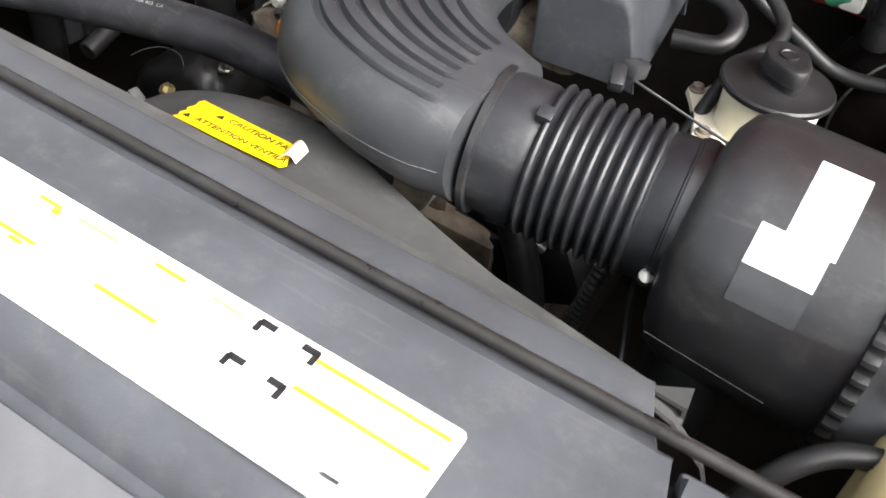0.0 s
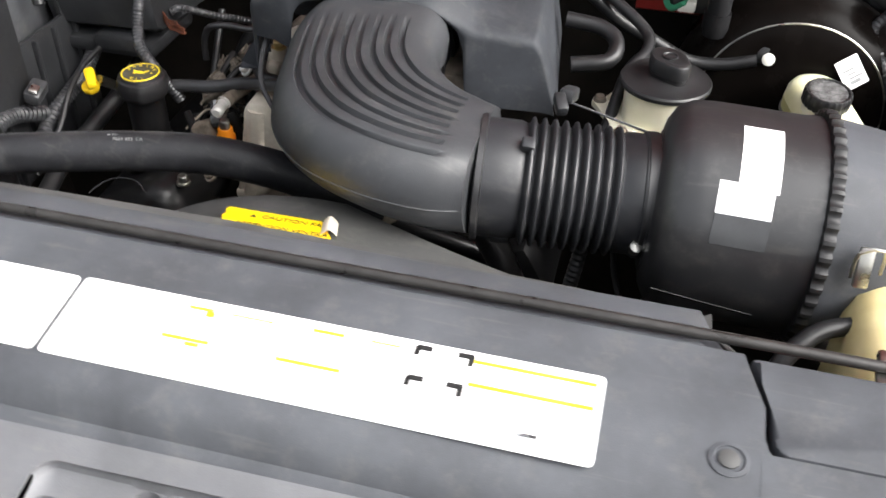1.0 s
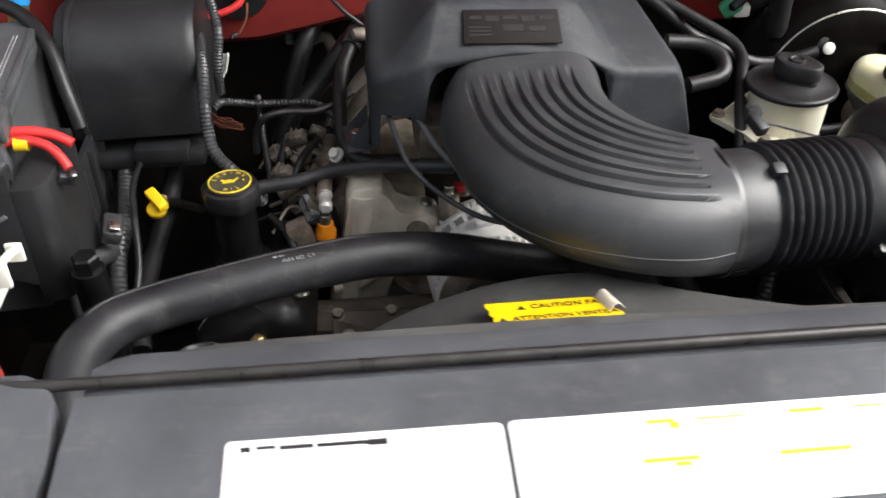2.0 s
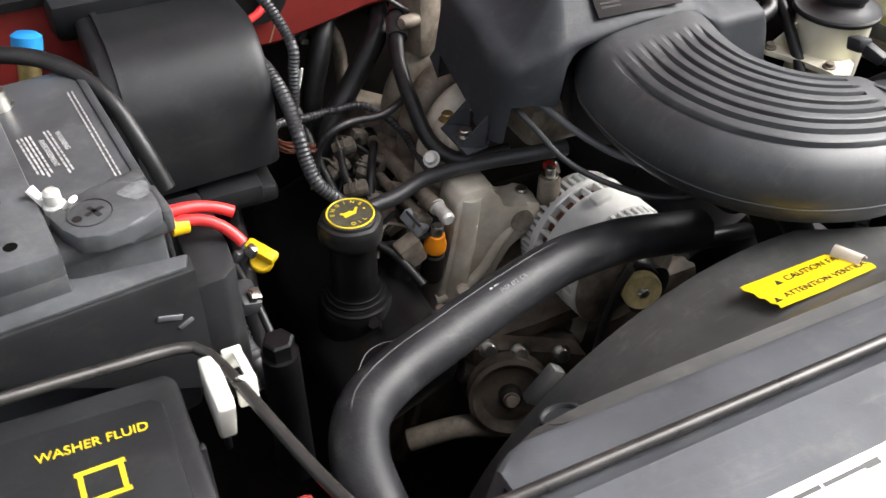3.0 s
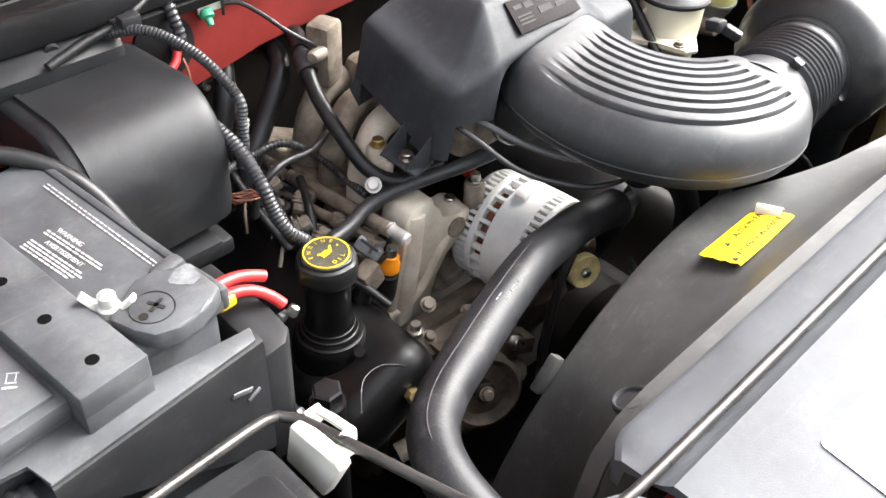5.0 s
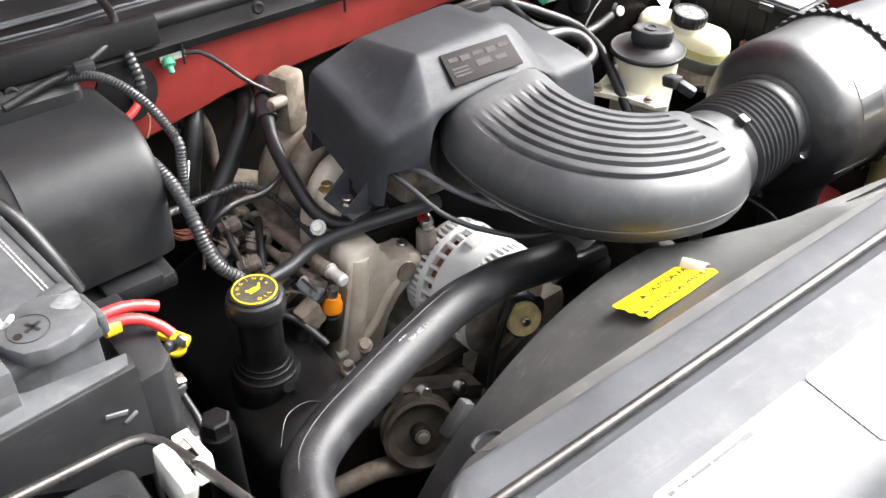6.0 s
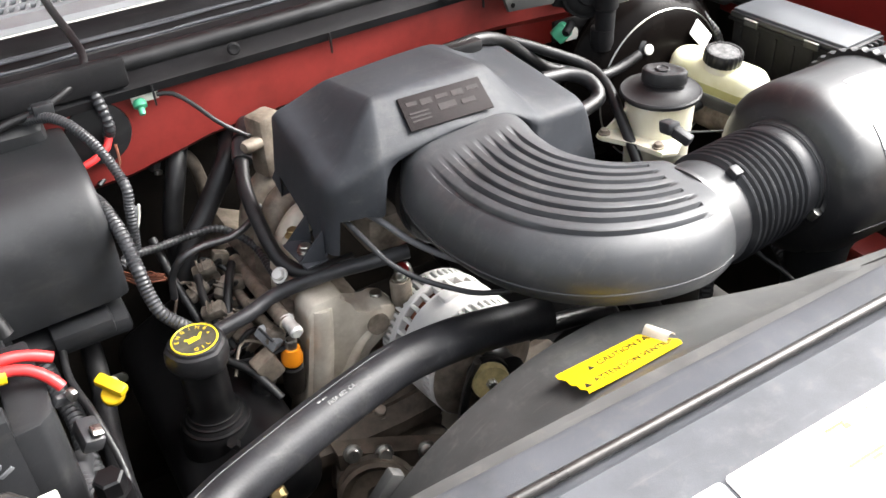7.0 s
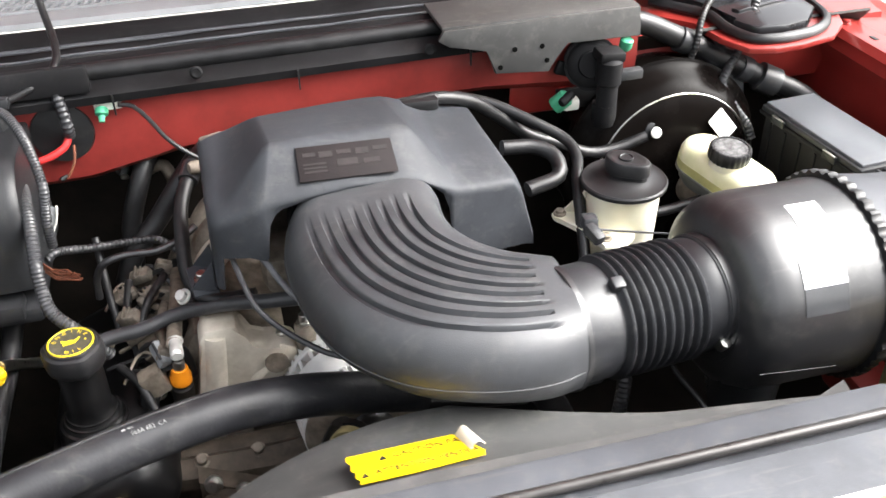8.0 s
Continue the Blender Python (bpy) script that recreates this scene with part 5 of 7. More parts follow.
mf = Matrix(((1, 0, 0, 0), (0, 0, -1, 0.502), (0, 1, 0, 0), (0, 0, 0, 1)))
part("front_casting", plate([(x, z) for x, z in front], mf, 0.040, 0.005), ALU, head)
part("casting_rib", tube([(-0.104, 0.466, 0.70), (-0.094, 0.467, 0.76), (-0.086, 0.468, 0.81), (-0.080, 0.470, 0.862)], 0.0135, 14), ALU, head)
part("bore_rim", lathe([(0.040, -0.03), (0.040, 0.004), (0.036, 0.008), (0.027, 0.007), (0.025, 0.0), (0.022, -0.02), (0.0, -0.02)], (-0.016, 0.480, 0.752), (-0.1, -1, 0.15), 32), ALUDIRTY, head, "grimy round bore")
part("casting_web", tube([(-0.118, 0.466, 0.735), (-0.092, 0.462, 0.742), (-0.064, 0.462, 0.765), (-0.044, 0.464, 0.796), (-0.020, 0.468, 0.812)], 0.007, 10), ALU, head)
part("boss", lathe([(0.016, -0.040), (0.016, -0.004), (0.014, 0.0)], (-0.009, 0.484, 0.829), n=20), ALU, head)
hexbolt("bolt", (-0.009, 0.484, 0.829), 0.0068, 0.011, STEEL, head)
part("boss", lathe([(0.012, -0.05), (0.012, -0.003), (0.010, 0.0)], (0.016, 0.470, 0.856), n=20), ALUDIRTY, head)
hexbolt("bolt", (0.016, 0.470, 0.856), 0.0060, 0.012, STEEL, head)
part("casting_port", lathe([(0.010, 0.0), (0.013, 0.001), (0.013, 0.004), (0.009, 0.004)], (-0.020, 0.463, 0.815), (0, -1, 0.1), 18), ALUDIRTY, head)
hexbolt("bolt", (-0.119, 0.404, 0.800), 0.006, 0.009, ALUDIRTY, head, (-0.3, -0.5, 0.8))
hexbolt("bolt", (-0.081, 0.481, 0.927), 0.0062, 0.009, STEEL, head)
hexbolt("bolt", (-0.105, 0.505, 0.892), 0.0062, 0.009, ZINC, head, (-0.5, -0.4, 0.7))
hexbolt("bolt", (-0.074, 0.533, 0.913), 0.0065, 0.010, BRASS, head)
man = thing("intake_manifold", (-0.04, 0.55, 0.88), "dull cast aluminium intake manifold with curved runners", "manifold")
for i in range(3):
    y = 0.548 + 0.048 * i
    part("runner", tube([(-0.02, y + 0.01, 0.925), (-0.055, y + 0.006, 0.918), (-0.078, y, 0.895), (-0.088, y - 0.002, 0.855), (-0.088, y - 0.002, 0.80)], 0.0165, 14, flat=0.8), ALU if i < 1 else ALUDIRTY, man)
part("bolt_boss", lathe([(0.012, -0.08), (0.012, -0.004), (0.010, 0.0)], (-0.074, 0.533, 0.914), (0.15, 0, 1), 18), ALU, man)
part("runner_web", rbox((-0.080, 0.522, 0.872), (0.016, 0.020, 0.06), 0.005, (0, 12, 0)), ALU, man)
part("plenum", rbox((0.10, 0.56, 0.925), (0.24, 0.20, 0.05), 0.015), ALUDIRTY, man)
part("thermostat_neck", lathe([(0.027, 0), (0.030, 0.01), (0.024, 0.014), (0.024, 0.05)], (0.19, 0.36, 0.875), (-0.9, -0.35, 0.15), 24), BLACKMETAL, man)
part("egr_body", rbox((-0.047, 0.652, 0.965), (0.034, 0.030, 0.075), 0.006, (0, 0, 20)), ALUDIRTY, man, "pale cast sensor body")
part("egr_plug", lathe([(0.008, 0), (0.008, 0.018), (0.006, 0.022)], (-0.060, 0.640, 0.975), (-1, -0.4, 0.1), 16), ALUDIRTY, man)
vc = thing("valve_cover", (-0.2, 0.5, 0.75), "black valve cover carrying the oil filler", "valve cover")
part("cover", rbox((-0.205, 0.52, 0.742), (0.135, 0.34, 0.085), 0.034, (0, -24, 0), segs=5), BLACKMETAL, vc)
part("seam_wire", tube([(-0.256, 0.352, 0.784), (-0.248, 0.362, 0.790), (-0.236, 0.374, 0.7935), (-0.222, 0.379, 0.794), (-0.205, 0.378, 0.793), (-0.188, 0.364, 0.790)], 0.0006, 6), LOOM, vc, "thin grey line along the edge")
part("brass_nut", lathe([(0.009, 0), (0.009, 0.008), (0.005, 0.012)], (-0.194, 0.347, 0.765), (-0.4, -0.6, 0.6), 6), BRASS, vc)
part("side_bolt", lathe([(0.006, 0), (0.006, 0.008)], (-0.212, 0.404, 0.792), (-0.4, -0.2, 0.9), 6), BLACKMETAL, vc)
for y in (0.39, 0.47, 0.56):
    hexbolt("bolt", (-0.150, y, 0.792), 0.006, 0.012, STEEL, vc)
for i in range(4):
    y = 0.462 + 0.056 * i
    coil = thing("ignition_coil", (-0.15, y, 0.80), "brown-grey coil pack and injector plug on the head", "coil", "coil packs along the head")
    part("coil_body", rbox((-0.150, y, 0.820), (0.026, 0.020, 0.032), 0.004, (0, -20, 8)), ALUDIRTY, coil)
    part("coil_boot", lathe([(0.011, -0.03), (0.011, 0.0), (0.007, 0.012)], (-0.155, y, 0.808), (0.4, 0, 1), 12), RUBBER, coil)
    part("injector", lathe([(0.007, -0.02), (0.009, -0.005), (0.009, 0.012), (0.006, 0.02)], (-0.116, y + 0.012, 0.83), (-0.2, 0, 1), 12), BLACKMETAL, coil)
    part("injector_plug", rbox((-0.133, y + 0.010, 0.846), (0.020, 0.013, 0.016), 0.003, (0, 25, 0)), GRIMEPALE, coil)
fr_ = thing("fuel_rail", (-0.115, 0.54, 0.85), "dull steel fuel rail pipe with a bright end", "fuel rail")
part("rail_pipe", tube([(-0.1178, 0.6862, 0.8300), (-0.1187, 0.5862, 0.8457), (-0.1211, 0.4943, 0.8618), (-0.1210, 0.458, 0.868)], 0.0082, 14), ALUDIRTY, fr_)
part("valve_cap", lathe([(0.0085, -0.002), (0.0066, 0.003), (0.0066, 0.013), (0.0072, 0.014), (0.0072, 0.021), (0.005, 0.0235)], (-0.120, 0.460, 0.868), (0.05, -1, -0.02), 16), ZINC, fr_, "bright chrome end cap")
part("second_pipe", tube([(-0.128, 0.680, 0.808), (-0.131, 0.62, 0.822), (-0.136, 0.56, 0.838), (-0.137, 0.51, 0.850), (-0.132, 0.472, 0.852)], 0.0058, 10), ALUDIRTY, fr_)
OCB = Vector((-0.1225, 0.460, 0.822))
oc = thing("temperature_sender", (-0.119, 0.456, 0.80), "orange coolant sensor plug on a metal body", "sensor")
part("base", lathe([(0.0110, -0.050), (0.0118, -0.046), (0.0118, -0.014), (0.0095, -0.012), (0.0095, -0.006)], OCB, (0.05, -0.1, 1), 18), DARK, oc)
part("orange_ring", lathe([(0.0108, -0.008), (0.0116, -0.007), (0.0116, 0.002), (0.0094, 0.005), (0.0094, 0.011), (0.0082, 0.013)], OCB, (0.05, -0.1, 1), 20), ORANGE, oc)
part("tip", lathe([(0.0065, 0.013), (0.0065, 0.023), (0.005, 0.025)], OCB, (0.05, -0.1, 1), 14), STEEL, oc)
part("grey_plug", rbox((-0.139, 0.474, 0.845), (0.013, 0.030, 0.014), 0.003, (25, 20, 30)), DUSTGREY, oc)
part("plug_stripe", rbox((-0.142, 0.470, 0.8532), (0.003, 0.022, 0.003), 0.001, (25, 20, 30)), LOOM, oc)

# ---- alternator and belt ----
al = thing("alternator", (0.03, 0.40, 0.76), "bright cast aluminium alternator with rows of vent windows", "alternator")
AC, AD = Vector((0.0620, 0.3785, 0.7790)), Vector((-0.108, 0.994, -0.013)).normalized()
AM = Matrix.Translation(AC) @ turn(AD)


def band(r0, r1, h0, h1, n=56, edge=0.0015):
    """A ring with a rectangular section round the alternator's axis."""
    sec = [(r1 - edge, h0), (r1, h0 + edge), (r1, h1 - edge), (r1 - edge, h1), (r0, h1), (r0, h0)]
    ring = [[AM @ Vector((r * math.cos(2 * math.pi * i / n), r * math.sin(2 * math.pi * i / n), h)) for r, h in sec] for i in range(n)]
    return loft(ring + [ring[0]], caps=False)


def spokes(name, count, r, h, size, material, tip=0):
    """Bars set evenly round the axis."""
    for i in range(count):
        a = 360 / count * i
        bm = rbox((0, 0, 0), size, 0.0008, segs=1)
        bmesh.ops.transform(bm, matrix=AM @ pose(r * math.cos(radians(a)), r * math.sin(radians(a)), h, 0, tip, a), verts=bm.verts)
        part(name, bm, material, al)


part("stator", lathe([(0.046, 0.004), (0.058, 0.006), (0.058, 0.088), (0.046, 0.090)], AC, AD, 40), COPPER, al, "dark copper windings behind the windows")
part("front_band", band(0.054, 0.0685, 0.0, 0.008), ALUBRIGHT, al)
spokes("window_bar", 46, 0.064, 0.0135, (0.009, 0.0050, 0.014), ALUBRIGHT)
part("middle_band", band(0.054, 0.0690, 0.0180, 0.0595), ALUBRIGHT, al)
spokes("window_bar", 26, 0.0640, 0.066, (0.009, 0.0050, 0.014), ALUBRIGHT)
part("rear_band", band(0.052, 0.0690, 0.0725, 0.0815), ALUBRIGHT, al)
spokes("rear_fin", 48, 0.0600, 0.089, (0.0125, 0.0048, 0.018), ALUBRIGHT)
part("rear_core", lathe([(0.0585, 0.079), (0.0585, 0.097)], AC, AD, 40), DARK, al)
part("rear_plate", lathe([(0.0600, 0.0955), (0.0655, 0.0965), (0.0655, 0.099), (0.0620, 0.104), (0.050, 0.108), (0.020, 0.110)], AC, AD, 48), ALUBRIGHT, al)
part("front_plate", lathe([(0.0675, 0.0), (0.064, -0.005), (0.050, -0.010), (0.022, -0.012)], AC, AD, 48), ALUDIRTY, al)
part("shaft_pulley", lathe([(0.020, -0.012), (0.028, -0.014), (0.026, -0.018), (0.026, -0.032), (0.028, -0.036), (0.012, -0.038)], AC, AD, 32), BLACKMETAL, al)
part("top_lug", rbox((0.0500, 0.424, 0.848), (0.022, 0.016, 0.010), 0.004, (0, -8, 6)), ALUBRIGHT, al)
part("mount_foot", rbox((0.030, 0.412, 0.700), (0.026, 0.030, 0.080), 0.006, (0, 10, 0)), ALU, al)
part("terminal", lathe([(0.007, 0), (0.007, 0.010), (0.005, 0.014)], (0.038, 0.494, 0.838), (-0.2, 0.3, 1), 12), STEEL, al)
part("red_terminal_cap", rbox((0.030, 0.492, 0.850), (0.012, 0.014, 0.010), 0.003), REDCABLE, al, "red rubber cap")
for a, m in ((148, BLUE), (131, REDCABLE)):
    bm = rbox((0, 0, 0), (0.003, 0.008, 0.011), 0.0008, segs=1)
    bmesh.ops.transform(bm, matrix=AM @ pose(0.0600 * math.cos(radians(a)), 0.0600 * math.sin(radians(a)), 0.066, 0, 0, a), verts=bm.verts)
    part("winding_tag", bm, m, al, "small coloured tag inside the window")
tp = thing("tensioner_pulley", (0.045, 0.32, 0.81), "rusty gold belt tensioner pulley", "pulley")
part("wheel", lathe([(0.019, 0), (0.020, 0.003), (0.020, 0.018), (0.0190, 0.0205), (0.0175, 0.0195), (0.0165, 0.0190), (0.0, 0.0190)], (0.0393, 0.3348, 0.8085), (-0.3, -0.95, 0.2), 32), GOLD, tp)
part("hub", lathe([(0.006, 0.018), (0.006, 0.023), (0.004, 0.025)], (0.0393, 0.3348, 0.8085), (-0.3, -0.95, 0.2), 6), STEEL, tp)
part("tyre", lathe([(0.0202, 0.001), (0.0225, 0.002), (0.0225, 0.010), (0.0202, 0.011)], (0.0393, 0.3348, 0.8085), (-0.3, -0.95, 0.2), 32), BLACKMETAL, tp)
bt = thing("drive_belt", (0.03, 0.3, 0.7), "ribbed black accessory drive belt", "belt")
part("belt_run", tube([(0.030, 0.335, 0.832), (0.014, 0.333, 0.80), (0.002, 0.331, 0.74), (-0.002, 0.330, 0.66)], 0.015, 10, flat=0.3), RUBBER, bt)
part("belt_run", tube([(0.095, 0.300, 0.80), (0.12, 0.298, 0.76), (0.15, 0.297, 0.68)], 0.011, 8, flat=0.3), RUBBER, bt)
brk = thing("accessory_bracket", (-0.06, 0.38, 0.70), "dirty cast bracket with bolts low below the radiator hose", "bracket")
part("arm", loft([[(x, y - 0.010, z + 0.010), (x, y + 0.012, z + 0.012), (x, y + 0.012, z - 0.016), (x, y - 0.010, z - 0.014)] for x, y, z in ((-0.12, 0.385, 0.735), (-0.08, 0.372, 0.728), (-0.04, 0.362, 0.716), (0.0, 0.355, 0.70))]), GRIMY, brk)
part("lower_arm", tube([(-0.12, 0.40, 0.69), (-0.06, 0.38, 0.67), (0.0, 0.36, 0.64)], 0.014, 10), ALUDIRTY, brk)
for x, y, z in ((-0.075, 0.360, 0.735), (-0.03, 0.350, 0.722), (-0.105, 0.372, 0.742)):
    hexbolt("bolt", (x, y, z), 0.007, 0.012, STEEL, brk, (-0.2, -0.8, 0.5))

tc = thing("timing_cover", (-0.06, 0.42, 0.62), "grimy brown engine front casting with ribs and bolts", "casting")
part("casting_wall", rbox((-0.035, 0.432, 0.640), (0.33, 0.030, 0.20), 0.012), GRIMY, tc)
for i in range(5):
    part("casting_rib", rbox((-0.17 + 0.062 * i, 0.412, 0.645), (0.010, 0.020, 0.17), 0.004, (0, 12 - 6 * i, 0)), GRIMY, tc)
part("water_pump_boss", lathe([(0.050, 0), (0.048, 0.030), (0.036, 0.042), (0.012, 0.046)], (-0.02, 0.418, 0.655), (0, -1, 0.1), 28), GRIMY, tc)
part("side_flange", loft([[(x, y, 0.742), (x, y - 0.012, 0.750), (x, y - 0.030, 0.738), (x, y - 0.030, 0.722)] for x, y in ((-0.19, 0.425), (-0.12, 0.418), (-0.04, 0.415), (0.05, 0.42))]), GRIMY, tc)
for x in (-0.17, -0.115, -0.055, 0.005):
    hexbolt("bolt", (x, 0.404, 0.746), 0.006, 0.009, ALUDIRTY, tc, (0, -0.4, 0.9))
part("low_pipe", tube([(-0.20, 0.36, 0.66), (-0.15, 0.345, 0.672), (-0.10, 0.35, 0.64), (-0.06, 0.37, 0.60)], 0.012, 12), ALUDIRTY, tc)

idl = thing("idler_pulley", (-0.09, 0.33, 0.76), "dark brown grooved idler pulley below the radiator hose", "pulley")
part("rim", lathe([(0.040, 0.0), (0.0435, 0.002), (0.040, 0.006), (0.040, 0.018), (0.0435, 0.022), (0.039, 0.024), (0.030, 0.014), (0.012, 0.012)], (-0.092, 0.348, 0.700), (-0.35, -0.85, 0.35), 36), GRIMY, idl)
part("hub", lathe([(0.012, 0.012), (0.012, 0.022), (0.007, 0.026)], (-0.092, 0.348, 0.700), (-0.35, -0.85, 0.35), 18), DARK, idl)
hexbolt("bolt", Vector((-0.092, 0.348, 0.700)) + Vector((-0.35, -0.85, 0.35)).normalized() * 0.024, 0.006, 0.008, ALUDIRTY, idl, (-0.35, -0.85, 0.35))

# ---- oil filler ----
of = thing("oil_filler", (-0.216, 0.447, 0.76), "black oil filler tube with a yellow-marked cap", "oil filler")
OC = Vector((-0.216, 0.447, 0.0))
part("tube", lathe([(0.040, 0.765), (0.038, 0.790), (0.036, 0.796), (0.030, 0.803), (0.0250, 0.813), (0.0225, 0.818), (0.0225, 0.872), (0.025, 0.874)], OC, n=36), BLACKMETAL, of)
for r, z in ((0.0350, 0.7985), (0.0300, 0.8050), (0.0268, 0.8105)):
    part("collar_ring", lathe([(r - 0.003, z - 0.002), (r, z - 0.0012), (r, z + 0.0008), (r - 0.003, z + 0.002)], OC, n=36), BLACKMETAL, of)
cap = part("cap", lathe([(0.022, 0.873), (0.0260, 0.8735), (0.0285, 0.876), (0.0296, 0.882), (0.0298, 0.889), (0.0292, 0.8937), (0.0280, 0.8970), (0.0250, 0.8985), (0.0242, 0.9012), (0.0230, 0.9020), (0.0, 0.9020)], OC, n=64, wobble=lambda i: 1.0 + 0.07 * max(0, math.cos(radians(5.625 * i * 3 + 20))) ** 4), CAPBLACK, of)
part("cap_disc", lathe([(0.0222, 0.9019), (0.0222, 0.9024), (0.0, 0.9024)], OC, n=40), CAPDISC, cap, "faded printed disc")
part("yellow_ring", tube([(OC.x + 0.0218 * math.cos(radians(a)), OC.y + 0.0218 * math.sin(radians(a)), 0.9022) for a in range(0, 361, 15)], 0.0009, 6, 0.004), INKYELLOW, cap)
tilt = pose(-0.216, 0.447, 0.9025, 0, 0, 12)
for i, ch in enumerate("ENGINE"):
    a = radians(158 - 27 * i)
    lettering("letter", ch, 0.0056, tilt @ pose(0.0163 * math.cos(a), 0.0163 * math.sin(a), 0.0002, 0, 0, math.degrees(a) - 90), INKYELLOW, cap)
for i, ch in enumerate("OIL"):
    a = radians(-112 + 22 * i)
    lettering("letter", ch, 0.0056, tilt @ pose(0.0163 * math.cos(a), 0.0163 * math.sin(a), 0.0002, 0, 0, math.degrees(a) + 90), INKYELLOW, cap)
can_o = [(-0.010, -0.005), (0.005, -0.005), (0.013, 0.004), (0.011, 0.0055), (0.004, 0.000), (0.002, 0.003), (-0.006, 0.003), (-0.010, 0.006), (-0.012, 0.004), (-0.009, 0.000)]
part("oil_can_sign", plate([(0.78 * x, 0.78 * y) for x, y in can_o], tilt @ pose(0, 0, 0.0002), 0.0004), INKYELLOW, cap)
part("drop", lathe([(0.0012, 0), (0.0012, 0.0004)], tilt @ Vector((0.014, -0.002, 0.0002)), n=8), INKYELLOW, cap)
dp = thing("dipstick", (-0.295, 0.464, 0.84), "yellow plastic transmission dipstick handle", "dipstick")
part("handle_top", rbox((-0.2985, 0.464, 0.8735), (0.032, 0.0125, 0.010), 0.003, (12, 14, -52)), YELLOWPL, dp)
part("handle_ring", lathe([(0.004, -0.006), (0.0098, -0.005), (0.0110, -0.003), (0.0110, 0.0020), (0.0098, 0.0035), (0.004, 0.004)], (-0.3000, 0.462, 0.8630), (-0.10, -0.35, 0.93), 24), YELLOWPL, dp)
part("tube", tube([(-0.296, 0.475, 0.866), (-0.292, 0.52, 0.83), (-0.28, 0.58, 0.78)], 0.006, 10), STEEL, dp)
po = thing("bracket_post", (-0.33, 0.305, 0.82), "black bracket post topped by a hex bolt", "bracket")
part("post", lathe([(0.017, 0.76), (0.015, 0.905)], (-0.330, 0.306, 0), n=16), BLACKMETAL, po)
hexbolt("bolt", (-0.330, 0.306, 0.905), 0.0125, 0.016, BLACKMETAL, po, flange=False)

# ---- blower housing ----
bl = thing("blower_housing", (-0.32, 0.61, 0.9), "rounded matt black heater blower housing", "heater box")
sec = [(0.700, 0.885), (0.700, 1.030)] + [(0.600 - 0.062 * math.sin(radians(a)), 0.980 + 0.060 * math.cos(radians(a))) for a in range(0, 91, 10)] + [(0.540, 0.93), (0.545, 0.905), (0.560, 0.895)]
rings = []
for x, k in ((-0.394, 0.93), (-0.391, 0.975), (-0.384, 0.995), (-0.376, 1.0), (-0.268, 1.0), (-0.258, 0.995), (-0.251, 0.98), (-0.248, 0.95)):
    rings.append([(x, 0.63 + (y - 0.63) * k + 0.05 * (x + 0.32), 0.96 + (z - 0.96) * k) for y, z in sec])
part("housing", loft(rings), PLASTIC, bl)
part("edge_flange", loft([[(x, 0.63 + (y - 0.63) * 1.03 + 0.05 * (x + 0.32), 0.96 + (z - 0.96) * 1.04) for y, z in sec] for x in (-0.379, -0.374)]), PLASTIC, bl)
part("back_duct", rbox((-0.34, 0.70, 1.035), (0.15, 0.06, 0.05), 0.012, (20, 0, 0)), PLASTIC, bl)
part("under_plug", rbox((-0.302, 0.548, 0.885), (0.06, 0.03, 0.02), 0.004), PLASTIC, bl)
part("under_shelf", rbox((-0.32, 0.60, 0.875), (0.13, 0.12, 0.02), 0.006), PLASTIC, bl)
random.seed(3)
for i in range(9):
    z = 0.917 - 0.0015 * i
    part("copper_strand", tube([(-0.252, 0.576, z + 0.006), (-0.236 + random.uniform(-0.004, 0.004), 0.562 + random.uniform(-0.003, 0.003), z - random.uniform(0, 0.003)), (-0.222 + random.uniform(-0.006, 0.004), 0.556 + random.uniform(-0.003, 0.003), z - random.uniform(0, 0.005)), (-0.212 + random.uniform(-0.006, 0.004), 0.553, z - random.uniform(0, 0.006))], random.uniform(0.0005, 0.0010), 6), COPPER, bl)

# ---- battery ----
BM = Matrix.Translation((-0.440, 0.350, 0)) @ pose(0, 0, 0, 0, 0, 5.5)


def in_battery(bm):
    """Turns a piece drawn square to the truck with the battery."""
    bmesh.ops.transform(bm, matrix=BM @ Matrix.Translation((0.440, -0.350, 0)), verts=bm.verts)
    return bm


ba = thing("battery", (-0.49, 0.46, 0.82), "dusty black car battery with white printed warnings", "battery")
part("case", in_battery(rbox((-0.488, 0.455, 0.925), (0.200, 0.225, 0.195), 0.008)), BATTERY, ba)
part("lid", in_battery(rbox((-0.486, 0.457, 1.022), (0.204, 0.236, 0.014), 0.004)), BATTERY, ba)
part("lid_step", in_battery(rbox((-0.428, 0.468, 1.0315), (0.074, 0.205, 0.008), 0.003)), BATTERY, ba)
part("lid_edge", in_battery(rbox((-0.388, 0.468, 1.0325), (0.007, 0.200, 0.008), 0.002)), BATTERY, ba)
wm = pose(-0.4465, 0.450, 1.0360, 0, 0, -81)
lettering("warning_word", "WARNING", 0.0058, wm @ pose(-0.011, 0.0135, 0), INKWHITE, ba)
lettering("avertissement_word", "AVERTISSEMENT", 0.0056, wm @ pose(0.0, 0.0, 0), INKWHITE, ba)
random.seed(4)
rr = []
for y in (0.0083, 0.0053, -0.0055, -0.0085, -0.0115, -0.0145):
    x = -0.030
    while x < 0.026 + random.uniform(-0.006, 0.008):
        w = random.uniform(0.003, 0.009)
        rr.append((x + w / 2, y, w, 0.0015))
        x += w + 0.0014
bars("small_print", wm, rr, 0.0003, INKWHITE, ba)["kind"] = "stuff"
rr = []
